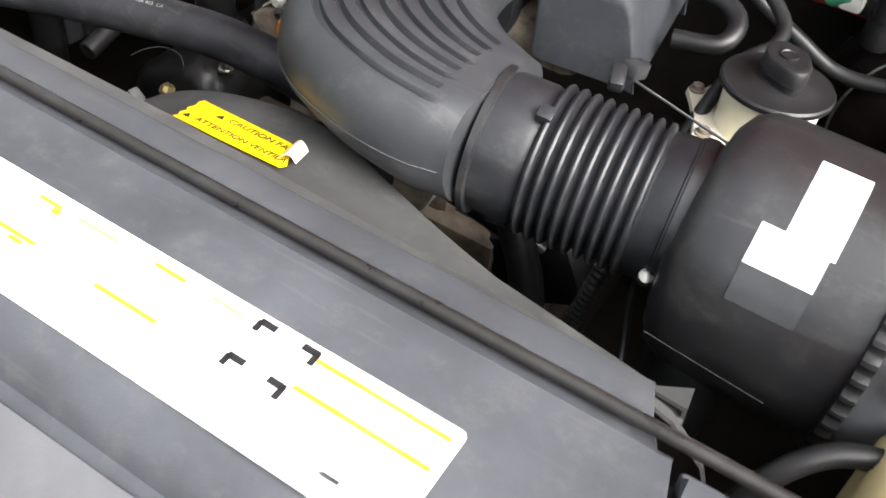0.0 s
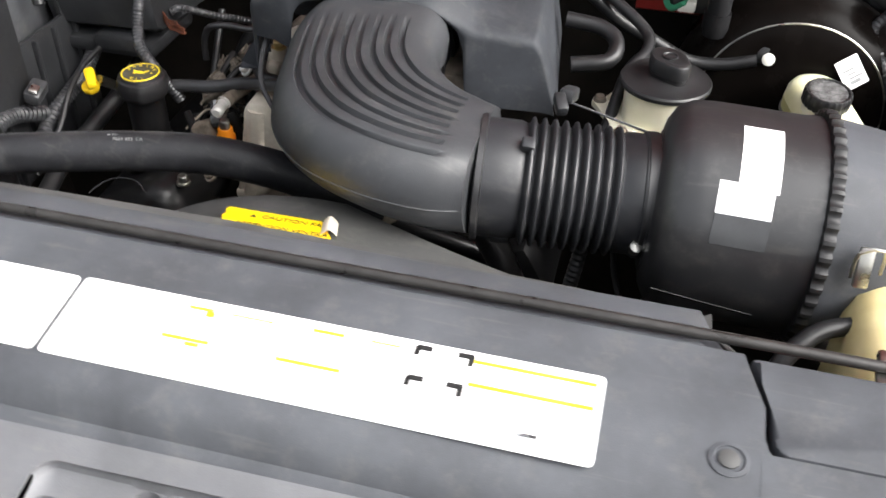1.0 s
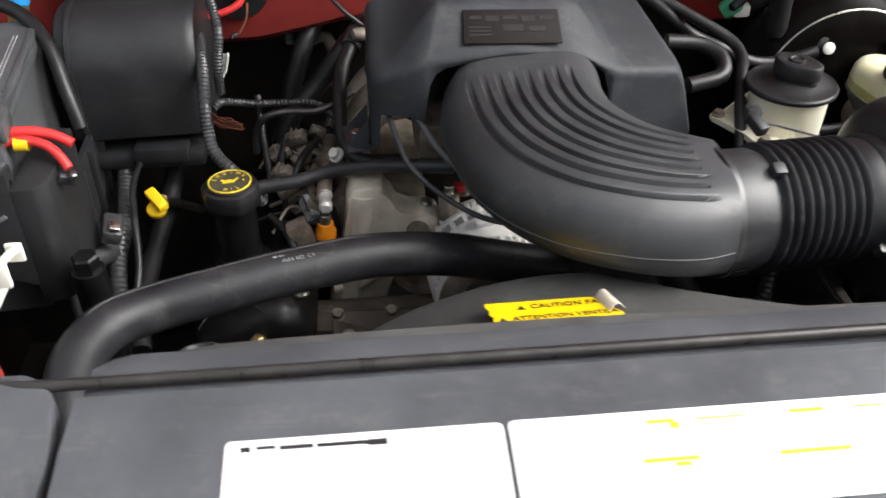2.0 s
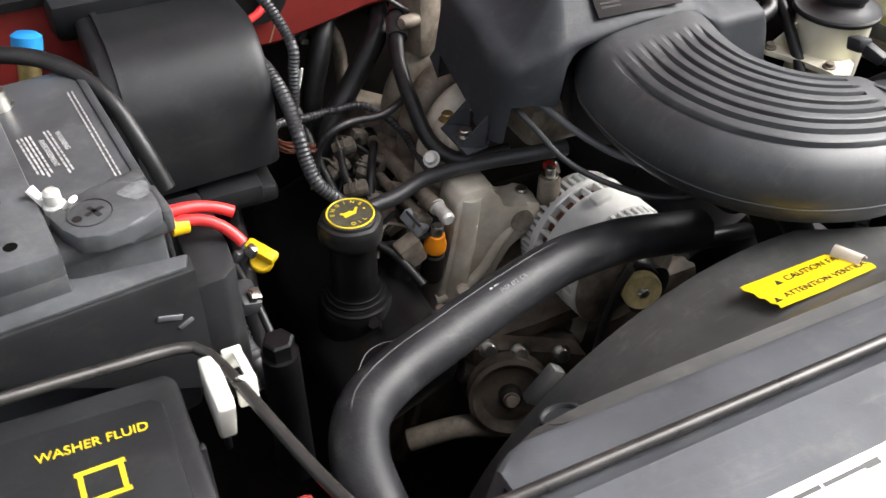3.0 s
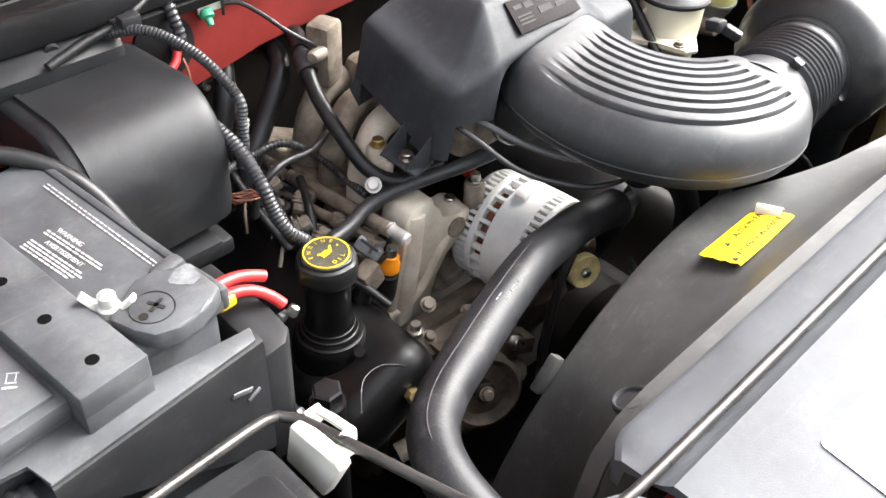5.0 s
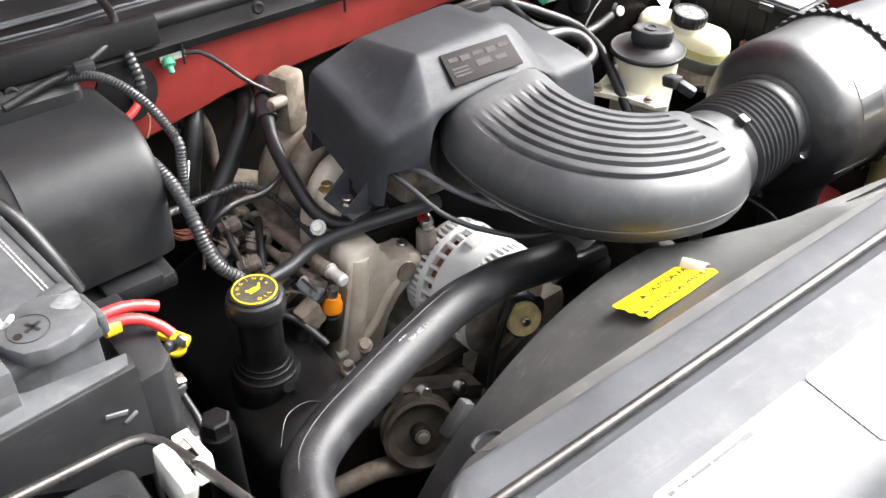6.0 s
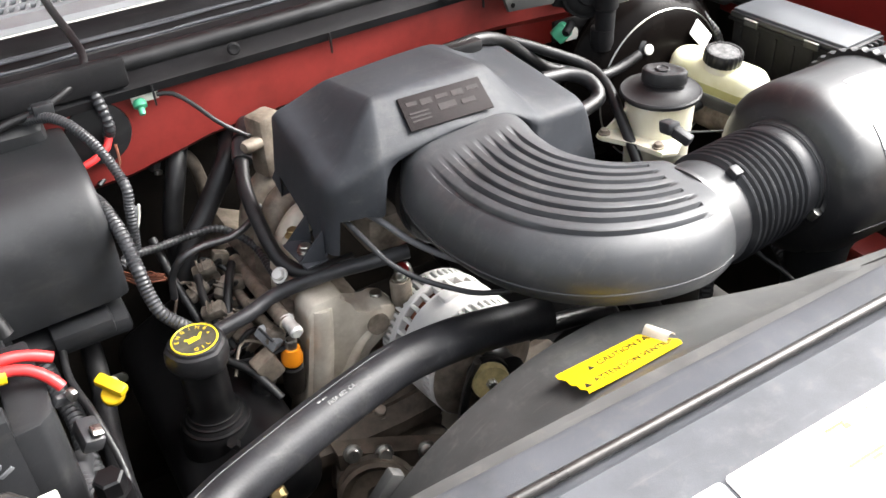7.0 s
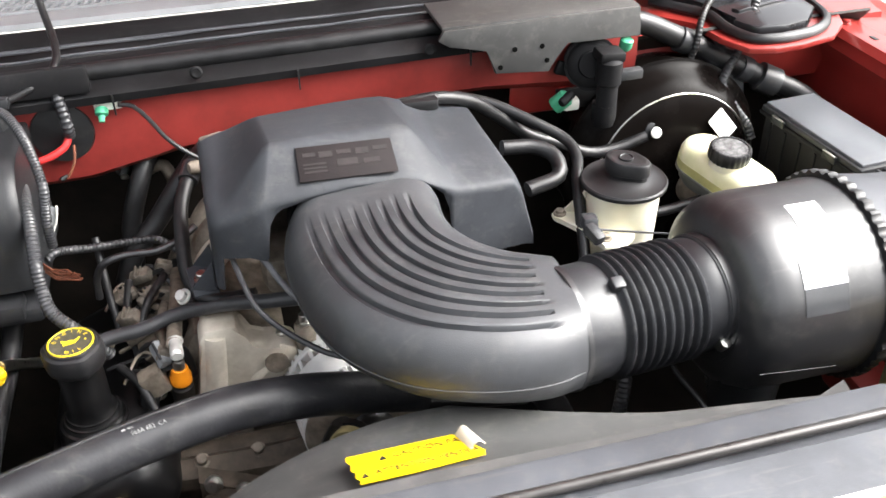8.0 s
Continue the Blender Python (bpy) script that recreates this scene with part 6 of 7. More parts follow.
for y in (0.0, 0.0034):
    x = -0.074
    while x < 0.070:
        w = random.uniform(0.003, 0.008)
        rr.append((x + w / 2, y, w, 0.0012))
        x += w + 0.0016
bars("edge_print", pose(-0.413, 0.458, 1.0360, 0, 0, -84.4), rr, 0.0003, INKWHITE, ba)["kind"] = "stuff"
tc = part("terminal_cover", plate([(-0.459, 0.366), (-0.452, 0.346), (-0.444, 0.333), (-0.428, 0.328), (-0.411, 0.331), (-0.399, 0.335), (-0.387, 0.343), (-0.388, 0.362), (-0.395, 0.379), (-0.412, 0.386), (-0.425, 0.389)], pose(0, 0, 1.026), 0.0160, 0.0035), BATTERY, ba)
part("plus_ring", tube([(-0.432 + 0.0150 * math.cos(radians(a)), 0.356 + 0.0150 * math.sin(radians(a)), 1.0421) for a in range(0, 361, 20)], 0.0006, 6, 0.004), INK, tc)
bars("plus_sign", pose(-0.429, 0.356, 1.0419, 0, 0, 25), [(0, 0, 0.0135, 0.0030), (0, 0, 0.0030, 0.0135)], 0.0007, INK, tc)
part("pry_hole", lathe([(0.0034, 0), (0.0034, 0.0004)], (-0.441, 0.352, 1.0420), n=14), DARK, tc)
part("cover_hinge", rbox((-0.402, 0.387, 1.035), (0.026, 0.014, 0.014), 0.004, (0, 0, 12)), BATTERY, tc)
part("corrosion", plate([(0.010 * math.cos(a) * (1 + 0.25 * math.sin(3 * a)), 0.012 * math.sin(a) * (1 + 0.2 * math.cos(2 * a))) for a in [2 * math.pi * i / 18 for i in range(18)]], pose(-0.399, 0.367, 1.0418, 0, 0, 20), 0.0006), ACID, tc, "pale powdery corrosion")
part("cover_rail", rbox((-0.386, 0.362, 1.026), (0.008, 0.036, 0.020), 0.003, (0, 0, 8)), BATTERY, tc)
part("negative_post", lathe([(0.013, 0), (0.013, 0.006), (0.011, 0.010), (0.009, 0.020), (0.0, 0.020)], (-0.474, 0.535, 1.030), n=20), STEEL, ba)
hb = thing("hold_down_bar", (-0.487, 0.42, 1.03), "grey plastic battery hold-down bar with round holes", "bar")
part("bar", in_battery(rbox((-0.484, 0.4350, 1.0330), (0.050, 0.226, 0.020), 0.0022)), BATTERY, hb)
part("bar_end", in_battery(rbox((-0.484, 0.3335, 1.0150), (0.0496, 0.022, 0.018), 0.0012)), BATTERY, hb)
for y in (0.348, 0.400, 0.452, 0.504):
    part("hole", in_battery(lathe([(0.0046, 0), (0.0046, 0.0004)], (-0.4850, y - 0.004, 1.0429), n=18)), HOLE, hb, "flat black disc standing for a hole")
left_lid = thing("battery_lid_panel", (-0.55, 0.42, 1.02), "grey plastic battery lid panel with faint white symbols", "lid")
part("panel", in_battery(rbox((-0.552, 0.4435, 1.0205), (0.080, 0.193, 0.0235), 0.003)), BATTERY, left_lid)
lm2 = BM @ Matrix.Translation((0.440, -0.350, 0)) @ pose(-0.522, 0.378, 1.0322, 0, 0, -40)
bars("white_symbol", lm2, [(0, 0.003, 0.008, 0.0008), (0.0025, 0.0, 0.0008, 0.007), (-0.003, -0.001, 0.0008, 0.006), (0.0, -0.005, 0.007, 0.0008), (0.0, -0.009, 0.009, 0.0016)], 0.0004, INKWHITE, left_lid)
wn_ = thing("wing_nut", (-0.449, 0.386, 1.035), "worn zinc wing nut on the hold-down stud", "wing nut")
part("stud", lathe([(0.0080, 0), (0.0080, 0.007), (0.0062, 0.009), (0.0060, 0.017), (0.0035, 0.0195)], (-0.452, 0.377, 1.034), n=18), ZINC, wn_)
for sg in (-1, 1):
    part("wing", tube([(-0.452 + 0.004 * sg, 0.377 - 0.004 * sg, 1.037), (-0.452 + 0.008 * sg, 0.377 - 0.008 * sg, 1.043), (-0.452 + 0.0125 * sg, 0.377 - 0.0125 * sg, 1.050)], 0.0042, 8, 0.003, flat=0.5), ZINC, wn_)
btray = thing("battery_shield", (-0.49, 0.32, 0.94), "grey-black plastic battery heat shield", "shield")
rings = []
for x, zb in ((-0.541, 0.982), (-0.538, 0.980), (-0.50, 0.957), (-0.462, 0.934), (-0.41, 0.902), (-0.382, 0.888), (-0.378, 0.888)):
    yf = 0.2960 + 0.0932 * (x + 0.5423)
    yr = 0.326
    rings.append([(x, yf - 0.001, zb), (x, yf, 1.001), (x, yf + 0.0012, 1.0045), (x, yf + 0.004, 1.0060), (x, yr, 1.0080), (x, yr + 0.003, 1.000), (x, yr + 0.003, 0.97), (x, yr - 0.004, 0.97), (x, yr - 0.004, 0.995), (x, yf + 0.006, 0.996), (x, yf + 0.003, zb)])
part("front_wall", loft(rings), SHIELD, btray)
# paler than the wall: the ledge's sky sheen is put into its colour
part("top_ledge", plate([(-0.5410, 0.2990), (-0.3830, 0.3137), (-0.3790, 0.3262), (-0.450, 0.3300), (-0.506, 0.3520), (-0.600, 0.3460), (-0.600, 0.3255), (-0.5440, 0.3215)], pose(0, 0.32, 1.0060, 2.5) @ pose(0, -0.32, 0), 0.0032, 0.001), BATTERY, btray, "dusty top ledge with a cut-out corner, paler for its sheen")
part("corner_step", plate([(-0.380, 0.3105), (-0.359, 0.3125), (-0.348, 0.3230), (-0.347, 0.350), (-0.350, 0.42), (-0.378, 0.42)], pose(0, 0, 0.865), 0.125, 0.003), SHIELD, btray)
part("scuff", rbox((-0.402, 0.3080, 0.972), (0.018, 0.0015, 0.005), 0.0006, (8, 20, 6)), PALE, btray, "pale scuff")
part("scuff", rbox((-0.392, 0.3090, 0.962), (0.012, 0.0015, 0.004), 0.0006, (8, -25, 6)), PALE, btray, "pale scuff")
rings_ = thing("red_cable", (-0.35, 0.35, 1.0), "red sheathed battery cable ending in a silver lug", "cable", "red battery cables")
part("sheath", tube([(-0.392, 0.360, 1.009), (-0.372, 0.362, 1.010), (-0.354, 0.359, 1.005), (-0.342, 0.352, 0.996), (-0.336, 0.346, 0.988)], 0.0046, 12), REDCABLE, rings_)
part("lug", rbox((-0.332, 0.340, 0.983), (0.006, 0.009, 0.011), 0.0025, (20, 10, 30)), STEEL, rings_)
part("lug_tail", rbox((-0.340, 0.344, 0.978), (0.016, 0.006, 0.010), 0.002, (20, 30, 30)), LOOM, rings_)
part("tape_band", lathe([(0.0066, -0.006), (0.0066, 0.006)], (-0.376, 0.361, 1.007), (1, 0.1, -0.1), 14), YELLOWPL, rings_)
rc2 = thing("red_cable", (-0.35, 0.37, 0.99), "red sheathed battery cable with a cut end", "cable", "red battery cables")
part("sheath", tube([(-0.392, 0.370, 1.014), (-0.375, 0.371, 1.014), (-0.360, 0.373, 1.011), (-0.346, 0.372, 1.006), (-0.335, 0.370, 1.000)], 0.0048, 12), REDCABLE, rc2)
bc = thing("battery_cable", (-0.42, 0.56, 1.05), "thick black battery cable looping over the battery", "cable")
part("sheath", tube([(-0.56, 0.60, 1.045), (-0.50, 0.60, 1.050), (-0.45, 0.585, 1.050), (-0.415, 0.565, 1.040), (-0.39, 0.535, 1.020), (-0.375, 0.505, 0.985), (-0.365, 0.49, 0.95)], 0.0075, 12), RUBBER, bc)
part("clamp", rbox((-0.486, 0.552, 1.046), (0.03, 0.034, 0.016), 0.004, (0, 0, 20)), COPPER, bc, "corroded brown terminal clamp")
bp2 = thing("blue_connector", (-0.4460, 0.6124, 1.006), "brass fitting with a bright blue cap", "connector")
part("body", lathe([(0.010, 0), (0.010, 0.02), (0.012, 0.022), (0.012, 0.03)], (-0.4460, 0.6124, 1.006), (0.2, 0.2, 1), 14), BRASS, bp2)
part("cap", lathe([(0.011, 0.03), (0.013, 0.032), (0.013, 0.044), (0.009, 0.047)], (-0.4460, 0.6124, 1.006), (0.2, 0.2, 1), 16), BLUE, bp2)

run_low = thing("corrugated_hose", (-0.57, 0.32, 0.97), "dusty black corrugated hose under the cut-out of the battery shield", "hose")
part("sleeve", tube([(-0.68, 0.314, 0.980), (-0.60, 0.316, 0.984), (-0.555, 0.315, 0.982), (-0.52, 0.318, 0.967)], 0.0125, 14, pitch=0.009, depth=0.002), PLASTIC, run_low)
part("rail", tube([(-0.68, 0.293, 0.984), (-0.60, 0.294, 0.986), (-0.54, 0.297, 0.980)], 0.004, 8), PLASTIC, run_low)

# ---- washer reservoir ----
wr = thing("washer_reservoir", (-0.50, 0.2, 0.9), "black washer fluid reservoir lid with yellow lettering", "reservoir")
part("tank", plate([(-0.62, 0.10), (-0.411, 0.10), (-0.411, 0.262), (-0.417, 0.270), (-0.62, 0.279)], pose(0, 0, 0.86), 0.101, 0.004), PLASTIC, wr)
part("lid", plate([(-0.60, 0.12), (-0.424, 0.12), (-0.424, 0.242), (-0.430, 0.248), (-0.60, 0.256)], pose(0, 0, 0.959), 0.007, 0.0025), SHIELD, wr)
lettering("fluid_word", "WASHER FLUID", 0.0098, pose(-0.4705, 0.2270, 0.9662, 0, 0, -2), INKYELLOW, wr)
bars("yellow_sign", pose(-0.470, 0.206, 0.9661, 0, 0, 0), [(0, 0, 0.03, 0.003), (-0.012, -0.012, 0.003, 0.02), (0.012, -0.012, 0.003, 0.02), (0, -0.022, 0.03, 0.003)], 0.0004, INKYELLOW, wr)
bars("white_sign", pose(-0.537, 0.2700, 0.9612, 0, 0, 35), [(0, 0, 0.012, 0.0014), (0, 0, 0.0014, 0.012), (-0.012, 0.002, 0.0014, 0.010), (-0.009, 0.006, 0.006, 0.0014), (-0.009, -0.002, 0.006, 0.0014), (0.010, -0.004, 0.006, 0.0014)], 0.0004, INKWHITE, wr)
part("side_rib", rbox((-0.410, 0.20, 0.92), (0.004, 0.006, 0.08), 0.001), PLASTIC, wr)

# ---- hoses, looms and wires at the back left ----


def run(name, label, category, pts, r, material, pitch=0.0, depth=0.0, group="", n=12):
    mid = pts[len(pts) // 2]
    t = thing(name, mid, label, category, group)
    part("sleeve" if pitch else "hose", tube(pts, r, n, 0.008, pitch, depth), material, t)
    return t


run("corrugated_loom", "grey corrugated loom dropping to the oil filler cap", "loom", [(-0.252, 0.605, 0.995), (-0.2452, 0.5717, 0.9955), (-0.2407, 0.5377, 0.9832), (-0.2394, 0.5095, 0.9606), (-0.2382, 0.4953, 0.9374), (-0.2325, 0.4822, 0.9166), (-0.2126, 0.4760, 0.8920), (-0.19, 0.483, 0.85)], 0.0062, LOOM, 0.0042, 0.0009)
lb = run("corrugated_loom", "black corrugated loom arching over the heater housing", "loom", [(-0.31, 0.70, 1.042), (-0.2876, 0.6847, 1.0526), (-0.2571, 0.6461, 1.0651), (-0.2348, 0.6007, 1.0529), (-0.2219, 0.5603, 1.0222), (-0.2243, 0.5530, 0.9977), (-0.2269, 0.5498, 0.9761), (-0.229, 0.556, 0.950)], 0.0046, LOOM, 0.0036, 0.0008)
part("wire_tag", rbox((-0.2235, 0.5590, 0.977), (0.0085, 0.0016, 0.036), 0.0006, (0, 21, 0)), DUSTGREY, lb, "small grey tag")
part("tag_edge", tube([(-0.2145, 0.5580, 0.995), (-0.2195, 0.5580, 0.975), (-0.2300, 0.5580, 0.959), (-0.2330, 0.5580, 0.964)], 0.0012, 6), CLIPWHITE, lb, "white edge of the tag")
run("breather_hose", "black rubber breather hose along the cylinder head", "hose", [(-0.215, 0.478, 0.866), (-0.1886, 0.4861, 0.8683), (-0.1522, 0.4909, 0.8698), (-0.1184, 0.4988, 0.8747), (-0.0853, 0.4907, 0.8837), (-0.0532, 0.4748, 0.8944), (-0.0213, 0.4600, 0.9013), (0.02, 0.452, 0.903)], 0.0080, LOOM)
run("heater_hose", "black rubber heater hose with a pale connector", "hose", [(-0.0739, 0.6607, 0.9726), (-0.0950, 0.6067, 0.9474), (-0.0997, 0.5552, 0.9182), (-0.0974, 0.5236, 0.8996), (-0.0840, 0.4991, 0.8914), (-0.0619, 0.4870, 0.8930), (-0.030, 0.480, 0.897)], 0.0082, RUBBER)
part("connector", lathe([(0.0115, -0.012), (0.0115, 0.012)], (-0.0800, 0.645, 0.9655), (-0.35, -0.85, -0.4), 14), LOOM, run("hose_joint", "short black hose joint by the heater hose", "hose", [(-0.052, 0.70, 0.970), (-0.060, 0.685, 0.976), (-0.0739, 0.6607, 0.9726)], 0.0095, RUBBER))
run("heater_hose", "thick black heater hose bending down at the firewall", "hose", [(-0.060, 0.775, 0.930), (-0.0638, 0.7437, 0.9455), (-0.0874, 0.6826, 0.9452), (-0.1297, 0.6647, 0.8970), (-0.1629, 0.6489, 0.8650), (-0.18, 0.64, 0.83)], 0.0125, RUBBER)
run("heater_hose", "thick black heater hose dropping beside the heater box", "hose", [(-0.112, 0.775, 0.975), (-0.1256, 0.7400, 0.9581), (-0.1444, 0.7097, 0.9286), (-0.1653, 0.6960, 0.8721), (-0.17, 0.69, 0.82)], 0.0120, RUBBER)
run("steel_pipe", "grey metal pipe behind the heater hoses", "pipe", [(-0.135, 0.765, 0.915), (-0.1264, 0.760, 0.9204), (-0.1157, 0.760, 0.9185), (-0.108, 0.755, 0.890), (-0.108, 0.75, 0.83)], 0.008, ALUDIRTY)
run("corrugated_loom", "thin corrugated loom crossing the cylinder head", "loom", [(-0.245, 0.585, 0.915), (-0.2338, 0.5938, 0.9180), (-0.2007, 0.6137, 0.9039), (-0.1625, 0.6275, 0.8957), (-0.1272, 0.6250, 0.8924), (-0.1013, 0.6000, 0.8742), (-0.100, 0.555, 0.868), (-0.100, 0.52, 0.866)], 0.0040, LOOM, 0.005, 0.0009)
run("cable", "glossy black cable crossing below the loom", "cable", [(-0.203, 0.583, 0.855), (-0.1993, 0.5803, 0.8847), (-0.1851, 0.5737, 0.9073), (-0.1597, 0.5770, 0.9110), (-0.1303, 0.5755, 0.9106), (-0.1034, 0.5840, 0.9151), (-0.085, 0.60, 0.92)], 0.0042, GLOSS)
run("throttle_cable", "grey sheathed throttle cable under the intake elbow", "cable", [(-0.048, 0.450, 0.972), (-0.041, 0.415, 0.962), (-0.032, 0.388, 0.949), (-0.014, 0.368, 0.936), (0.010, 0.346, 0.927), (0.035, 0.330, 0.920), (0.075, 0.318, 0.917), (0.13, 0.33, 0.91)], 0.0029, LOOM)
run("throttle_cable", "grey sheathed cable beside the throttle cable", "cable", [(-0.022, 0.455, 0.966), (-0.012, 0.430, 0.962), (0.0, 0.404, 0.953), (0.022, 0.376, 0.942), (0.055, 0.355, 0.930), (0.11, 0.345, 0.915)], 0.0034, PALE)
gw = thing("ground_sensor", (-0.156, 0.69, 1.03), "green plug on the red firewall with a black wire", "plug")
part("green_plug", lathe([(0.006, 0), (0.0075, 0.003), (0.0075, 0.008), (0.004, 0.010), (0.0032, 0.017)], (-0.165, 0.694, 1.037), (-0.1, -0.7, -0.7), 14), GREEN, gw)
part("eyelet", rbox((-0.158, 0.6945, 1.038), (0.030, 0.003, 0.009), 0.001), CLIPWHITE, gw, "pale ring terminal")
part("wire", tube([(-0.146, 0.690, 1.040), (-0.130, 0.685, 1.038), (-0.115, 0.670, 1.027), (-0.100, 0.652, 1.011), (-0.085, 0.643, 0.998), (-0.068, 0.640, 0.985)], 0.0026, 8), RUBBER, gw)
gm = thing("firewall_grommet", (-0.218, 0.69, 1.0), "round black rubber grommet with a red wire through it", "grommet")
part("disc", lathe([(0.036, 0), (0.034, 0.006), (0.014, 0.010)], (-0.214, 0.703, 1.010), (0, -1, 0.1), 32), RUBBER, gm)
part("loom_sleeve", tube([(-0.208, 0.690, 1.062), (-0.205, 0.684, 1.040), (-0.204, 0.682, 1.022), (-0.206, 0.690, 1.010)], 0.0056, 10, pitch=0.006, depth=0.0012), LOOM, gm)
part("red_wire", tube([(-0.206, 0.688, 1.012), (-0.212, 0.682, 1.001), (-0.230, 0.676, 0.993), (-0.258, 0.674, 0.988), (-0.28, 0.675, 0.985)], 0.0044, 10), REDCABLE, gm)
part("thin_wire", tube([(-0.203, 0.684, 1.0), (-0.205, 0.672, 0.985), (-0.215, 0.664, 0.97)], 0.0016, 6), COPPER, gm)
hc = thing("washer_tube", (-0.25, 0.68, 1.07), "thin black washer tube clipped along the cowl", "tube")
part("tube", tube([(-0.345, 0.664, 1.052), (-0.30, 0.672, 1.060), (-0.265, 0.676, 1.064), (-0.225, 0.690, 1.075), (-0.205, 0.715, 1.086), (-0.205, 0.75, 1.10), (-0.215, 0.79, 1.13), (-0.22, 0.82, 1.17)], 0.0045, 10), RUBBER, hc)
part("clip", rbox((-0.270, 0.674, 1.062), (0.010, 0.012, 0.014), 0.002), PLASTIC, hc)
rk = thing("wiring_connector", (-0.165, 0.73, 0.93), "small silver wiring clip on a black lead below the firewall", "connector")
part("plug", rbox((-0.163, 0.727, 0.939), (0.012, 0.014, 0.014), 0.003, (10, 20, 30)), PLASTIC, rk)
part("metal_tip", rbox((-0.161, 0.718, 0.933), (0.010, 0.006, 0.006), 0.002, (10, 20, 30)), STEEL, rk)
part("lead", tube([(-0.166, 0.733, 0.945), (-0.178, 0.728, 0.955), (-0.205, 0.715, 0.958), (-0.23, 0.70, 0.95)], 0.0030, 8), RUBBER, rk)
for i, (a, b, c) in enumerate((((-0.20, 0.64, 0.90), (-0.195, 0.60, 0.86), (-0.185, 0.55, 0.82)), ((-0.17, 0.60, 0.86), (-0.175, 0.56, 0.84), (-0.165, 0.50, 0.815)), ((-0.13, 0.60, 0.86), (-0.15, 0.56, 0.855), (-0.165, 0.53, 0.83)), ((-0.185, 0.485, 0.83), (-0.165, 0.46, 0.82), (-0.15, 0.43, 0.80)))):
    run("wire_bundle", "dirty black wires lying over the valve cover", "wires", [a, b, c], 0.0048, RUBBER, group="wires over the valve cover")
random.seed(11)
for i in range(14):
    y0 = 0.47 + 0.013 * i
    x0 = -0.185 + random.uniform(-0.02, 0.03)
    a = (x0, y0, 0.805 + random.uniform(0, 0.02))
    b = (x0 + 0.022, y0 + random.uniform(-0.02, 0.03), 0.83 + random.uniform(-0.01, 0.02))
    c = (x0 + 0.055, y0 + random.uniform(-0.03, 0.02), 0.825 + random.uniform(-0.015, 0.02))
    run("injector_wire", "thin dirty wire lying over the cylinder head", "wire", [a, b, c], random.choice((0.0018, 0.0024, 0.003)), random.choice((RUBBER, LOOM, DARK, ALUDIRTY)), group="thin wires over the cylinder head", n=8)
for i in range(7):
    y0 = 0.475 + 0.03 * i
    t_ = thing("wire_clip", (-0.16, y0, 0.82), "small brown-grey bracket clip on the cylinder head", "clip", "small clips along the head")
    part("clip_plate", rbox((-0.160 + random.uniform(-0.02, 0.02), y0, 0.818 + random.uniform(0, 0.015)), (0.016, 0.011, 0.004), 0.0012, (random.uniform(-30, 30), random.uniform(-40, 10), random.uniform(0, 90))), random.choice((ALUDIRTY, LOOM, DARK)), t_)
    hexbolt("clip_screw", (-0.145 + random.uniform(-0.01, 0.01), y0 + 0.012, 0.825), 0.004, 0.006, random.choice((STEEL, BRASS)), t_, (-0.3, -0.1, 1))
for x, y, z, a in ((-0.165, 0.520, 0.842, 20), (-0.172, 0.548, 0.846, -25), (-0.150, 0.575, 0.850, 40), (-0.176, 0.590, 0.848, 10), (-0.158, 0.618, 0.852, -15)):
    t_ = thing("injector_connector", (x, y, z), "dusty brown-grey wiring plug with ribs over the head", "plug", "dusty plugs over the head")
    part("plug_body", rbox((x, y, z), (0.026, 0.015, 0.014), 0.003, (15, -20, a)), GRIMEPALE, t_)
    for k in (-1, 0, 1):
        part("plug_rib", rbox((x + 0.006 * k * math.cos(radians(a)), y + 0.006 * k * math.sin(radians(a)), z + 0.006), (0.002, 0.016, 0.005), 0.0006, (15, -20, a)), GRIMEPALE, t_)
    part("plug_lead", tube([(x + 0.012, y, z), (x + 0.022, y + 0.012, z - 0.004), (x + 0.026, y + 0.026, z - 0.020)], 0.003, 8), RUBBER, t_)
run("corrugated_loom", "dirty corrugated loom low beside the battery shield", "loom", [(-0.345, 0.42, 0.84), (-0.350, 0.38, 0.86), (-0.345, 0.34, 0.87), (-0.335, 0.315, 0.86), (-0.33, 0.30, 0.82)], 0.009, LOOM, 0.007, 0.0016)

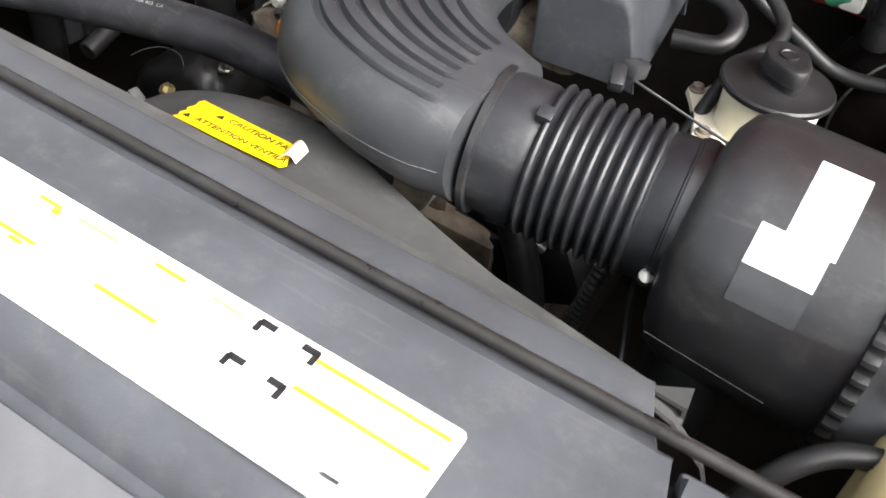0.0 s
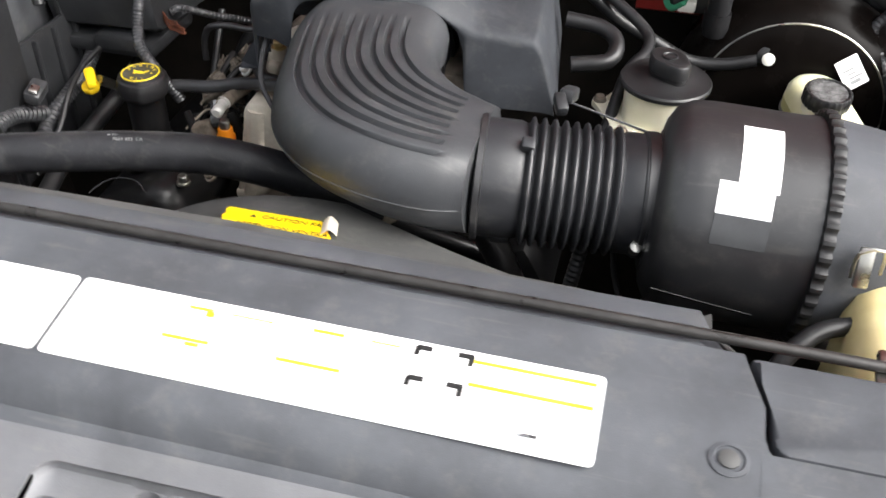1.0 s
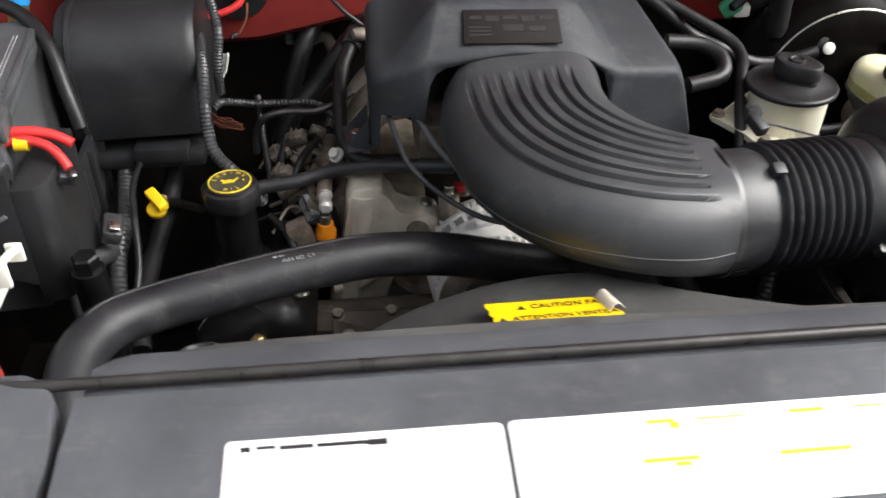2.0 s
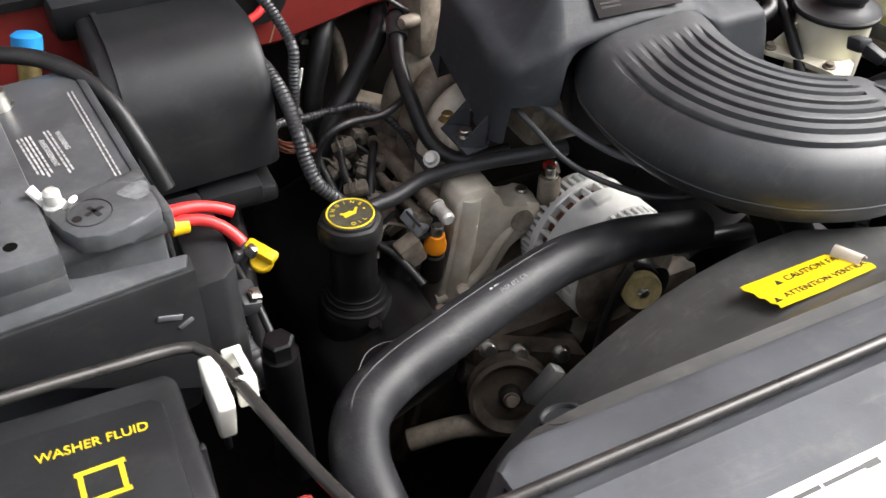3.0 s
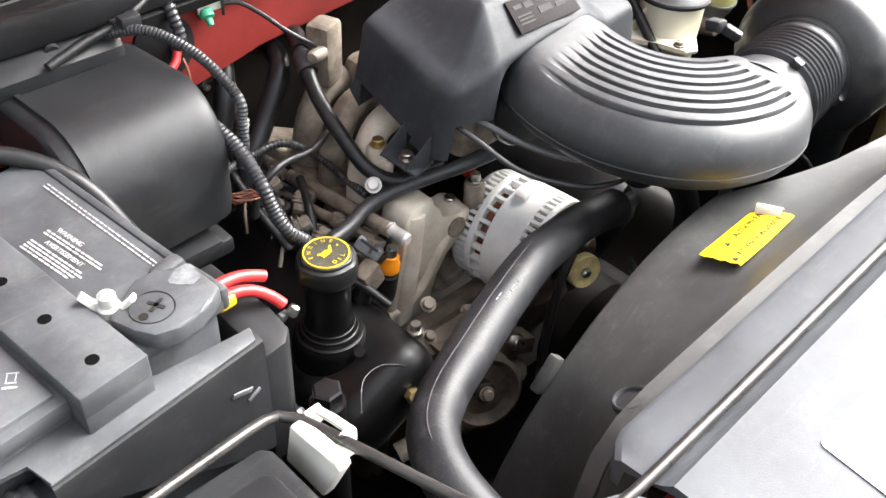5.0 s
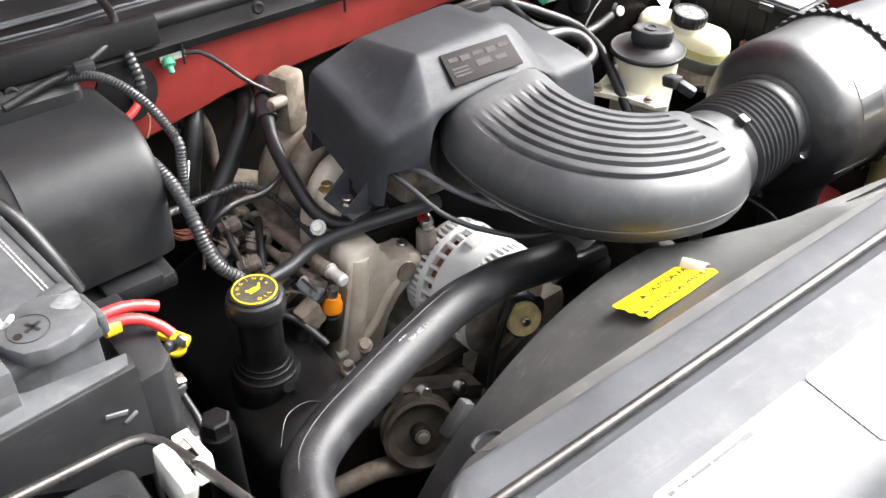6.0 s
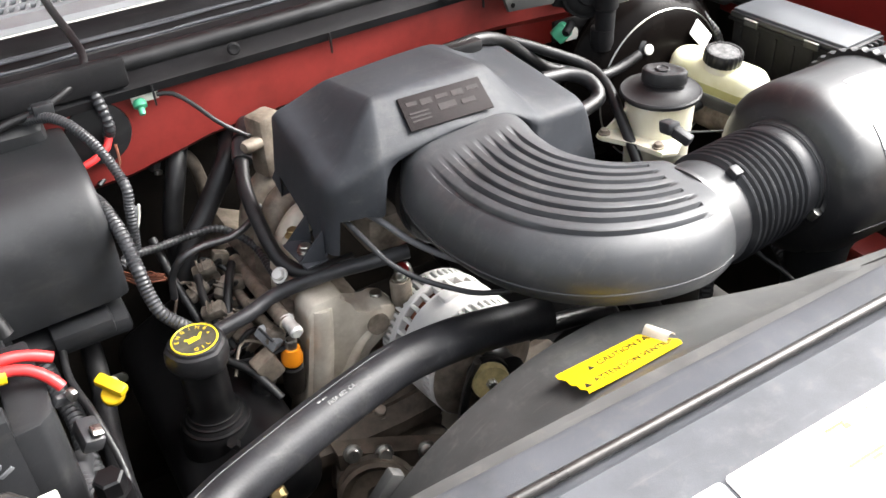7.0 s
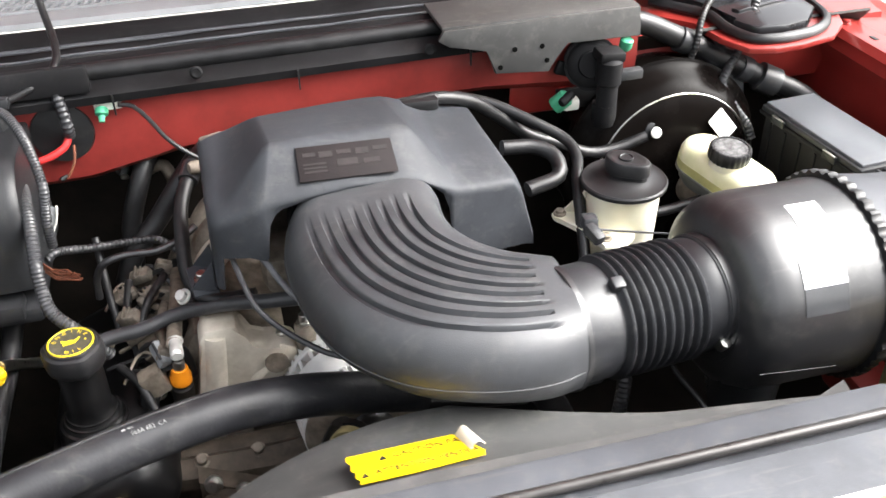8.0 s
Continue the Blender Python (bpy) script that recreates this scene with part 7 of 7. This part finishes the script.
# ---- dark hoses low between the shroud and the engine ----
run("lower_hose", "black coolant hose low in front of the engine", "hose", [(0.20, 0.36, 0.86), (0.24, 0.34, 0.82), (0.27, 0.33, 0.76), (0.28, 0.33, 0.68)], 0.016, RUBBER)
run("corrugated_loom", "corrugated loom hanging below the intake bellows", "loom", [(0.33, 0.36, 0.91), (0.335, 0.34, 0.87), (0.33, 0.32, 0.82), (0.32, 0.31, 0.76)], 0.007, LOOM, 0.006, 0.0012)
run("corrugated_loom", "corrugated loom below the air filter housing", "loom", [(0.43, 0.34, 0.84), (0.42, 0.30, 0.83), (0.41, 0.26, 0.81), (0.42, 0.22, 0.78)], 0.008, LOOM, 0.006, 0.0012)
run("cable", "thin black cable hanging below the bellows", "cable", [(0.36, 0.33, 0.88), (0.37, 0.29, 0.85), (0.385, 0.25, 0.83), (0.39, 0.22, 0.79)], 0.003, RUBBER)
# battery tray wall and looms in the gap beside the oil filler
bt2 = thing("battery_tray", (-0.38, 0.46, 0.80), "dark plastic battery tray side with ribs", "tray")
part("tray_wall", rbox((-0.376, 0.47, 0.83), (0.006, 0.22, 0.17), 0.002), PLASTIC, bt2)
for k in range(5):
    part("tray_rib", rbox((-0.370, 0.385 + 0.042 * k, 0.83), (0.008, 0.005, 0.16), 0.0015), PLASTIC, bt2)
run("corrugated_loom", "dirty corrugated loom along the battery tray", "loom", [(-0.350, 0.57, 0.87), (-0.345, 0.52, 0.85), (-0.338, 0.47, 0.845), (-0.340, 0.42, 0.83), (-0.335, 0.37, 0.80)], 0.0085, LOOM, 0.006, 0.0014)
run("heater_hose", "black hose low beside the battery tray", "hose", [(-0.300, 0.58, 0.84), (-0.305, 0.53, 0.82), (-0.315, 0.47, 0.80), (-0.320, 0.40, 0.785), (-0.315, 0.34, 0.77)], 0.011, RUBBER)
run("cable", "thin black cable beside the battery tray", "cable", [(-0.325, 0.55, 0.88), (-0.330, 0.50, 0.87), (-0.322, 0.45, 0.86), (-0.315, 0.40, 0.83), (-0.32, 0.35, 0.80)], 0.0038, RUBBER)
jn = thing("junction_plug", (-0.33, 0.40, 0.88), "grey wiring plug with a steel clip by the battery tray", "plug")
part("plug_body", rbox((-0.332, 0.402, 0.882), (0.020, 0.030, 0.018), 0.004, (15, 20, 10)), LOOM, jn)
part("plug_clip", rbox((-0.325, 0.392, 0.892), (0.010, 0.012, 0.004), 0.001, (15, 20, 10)), STEEL, jn)
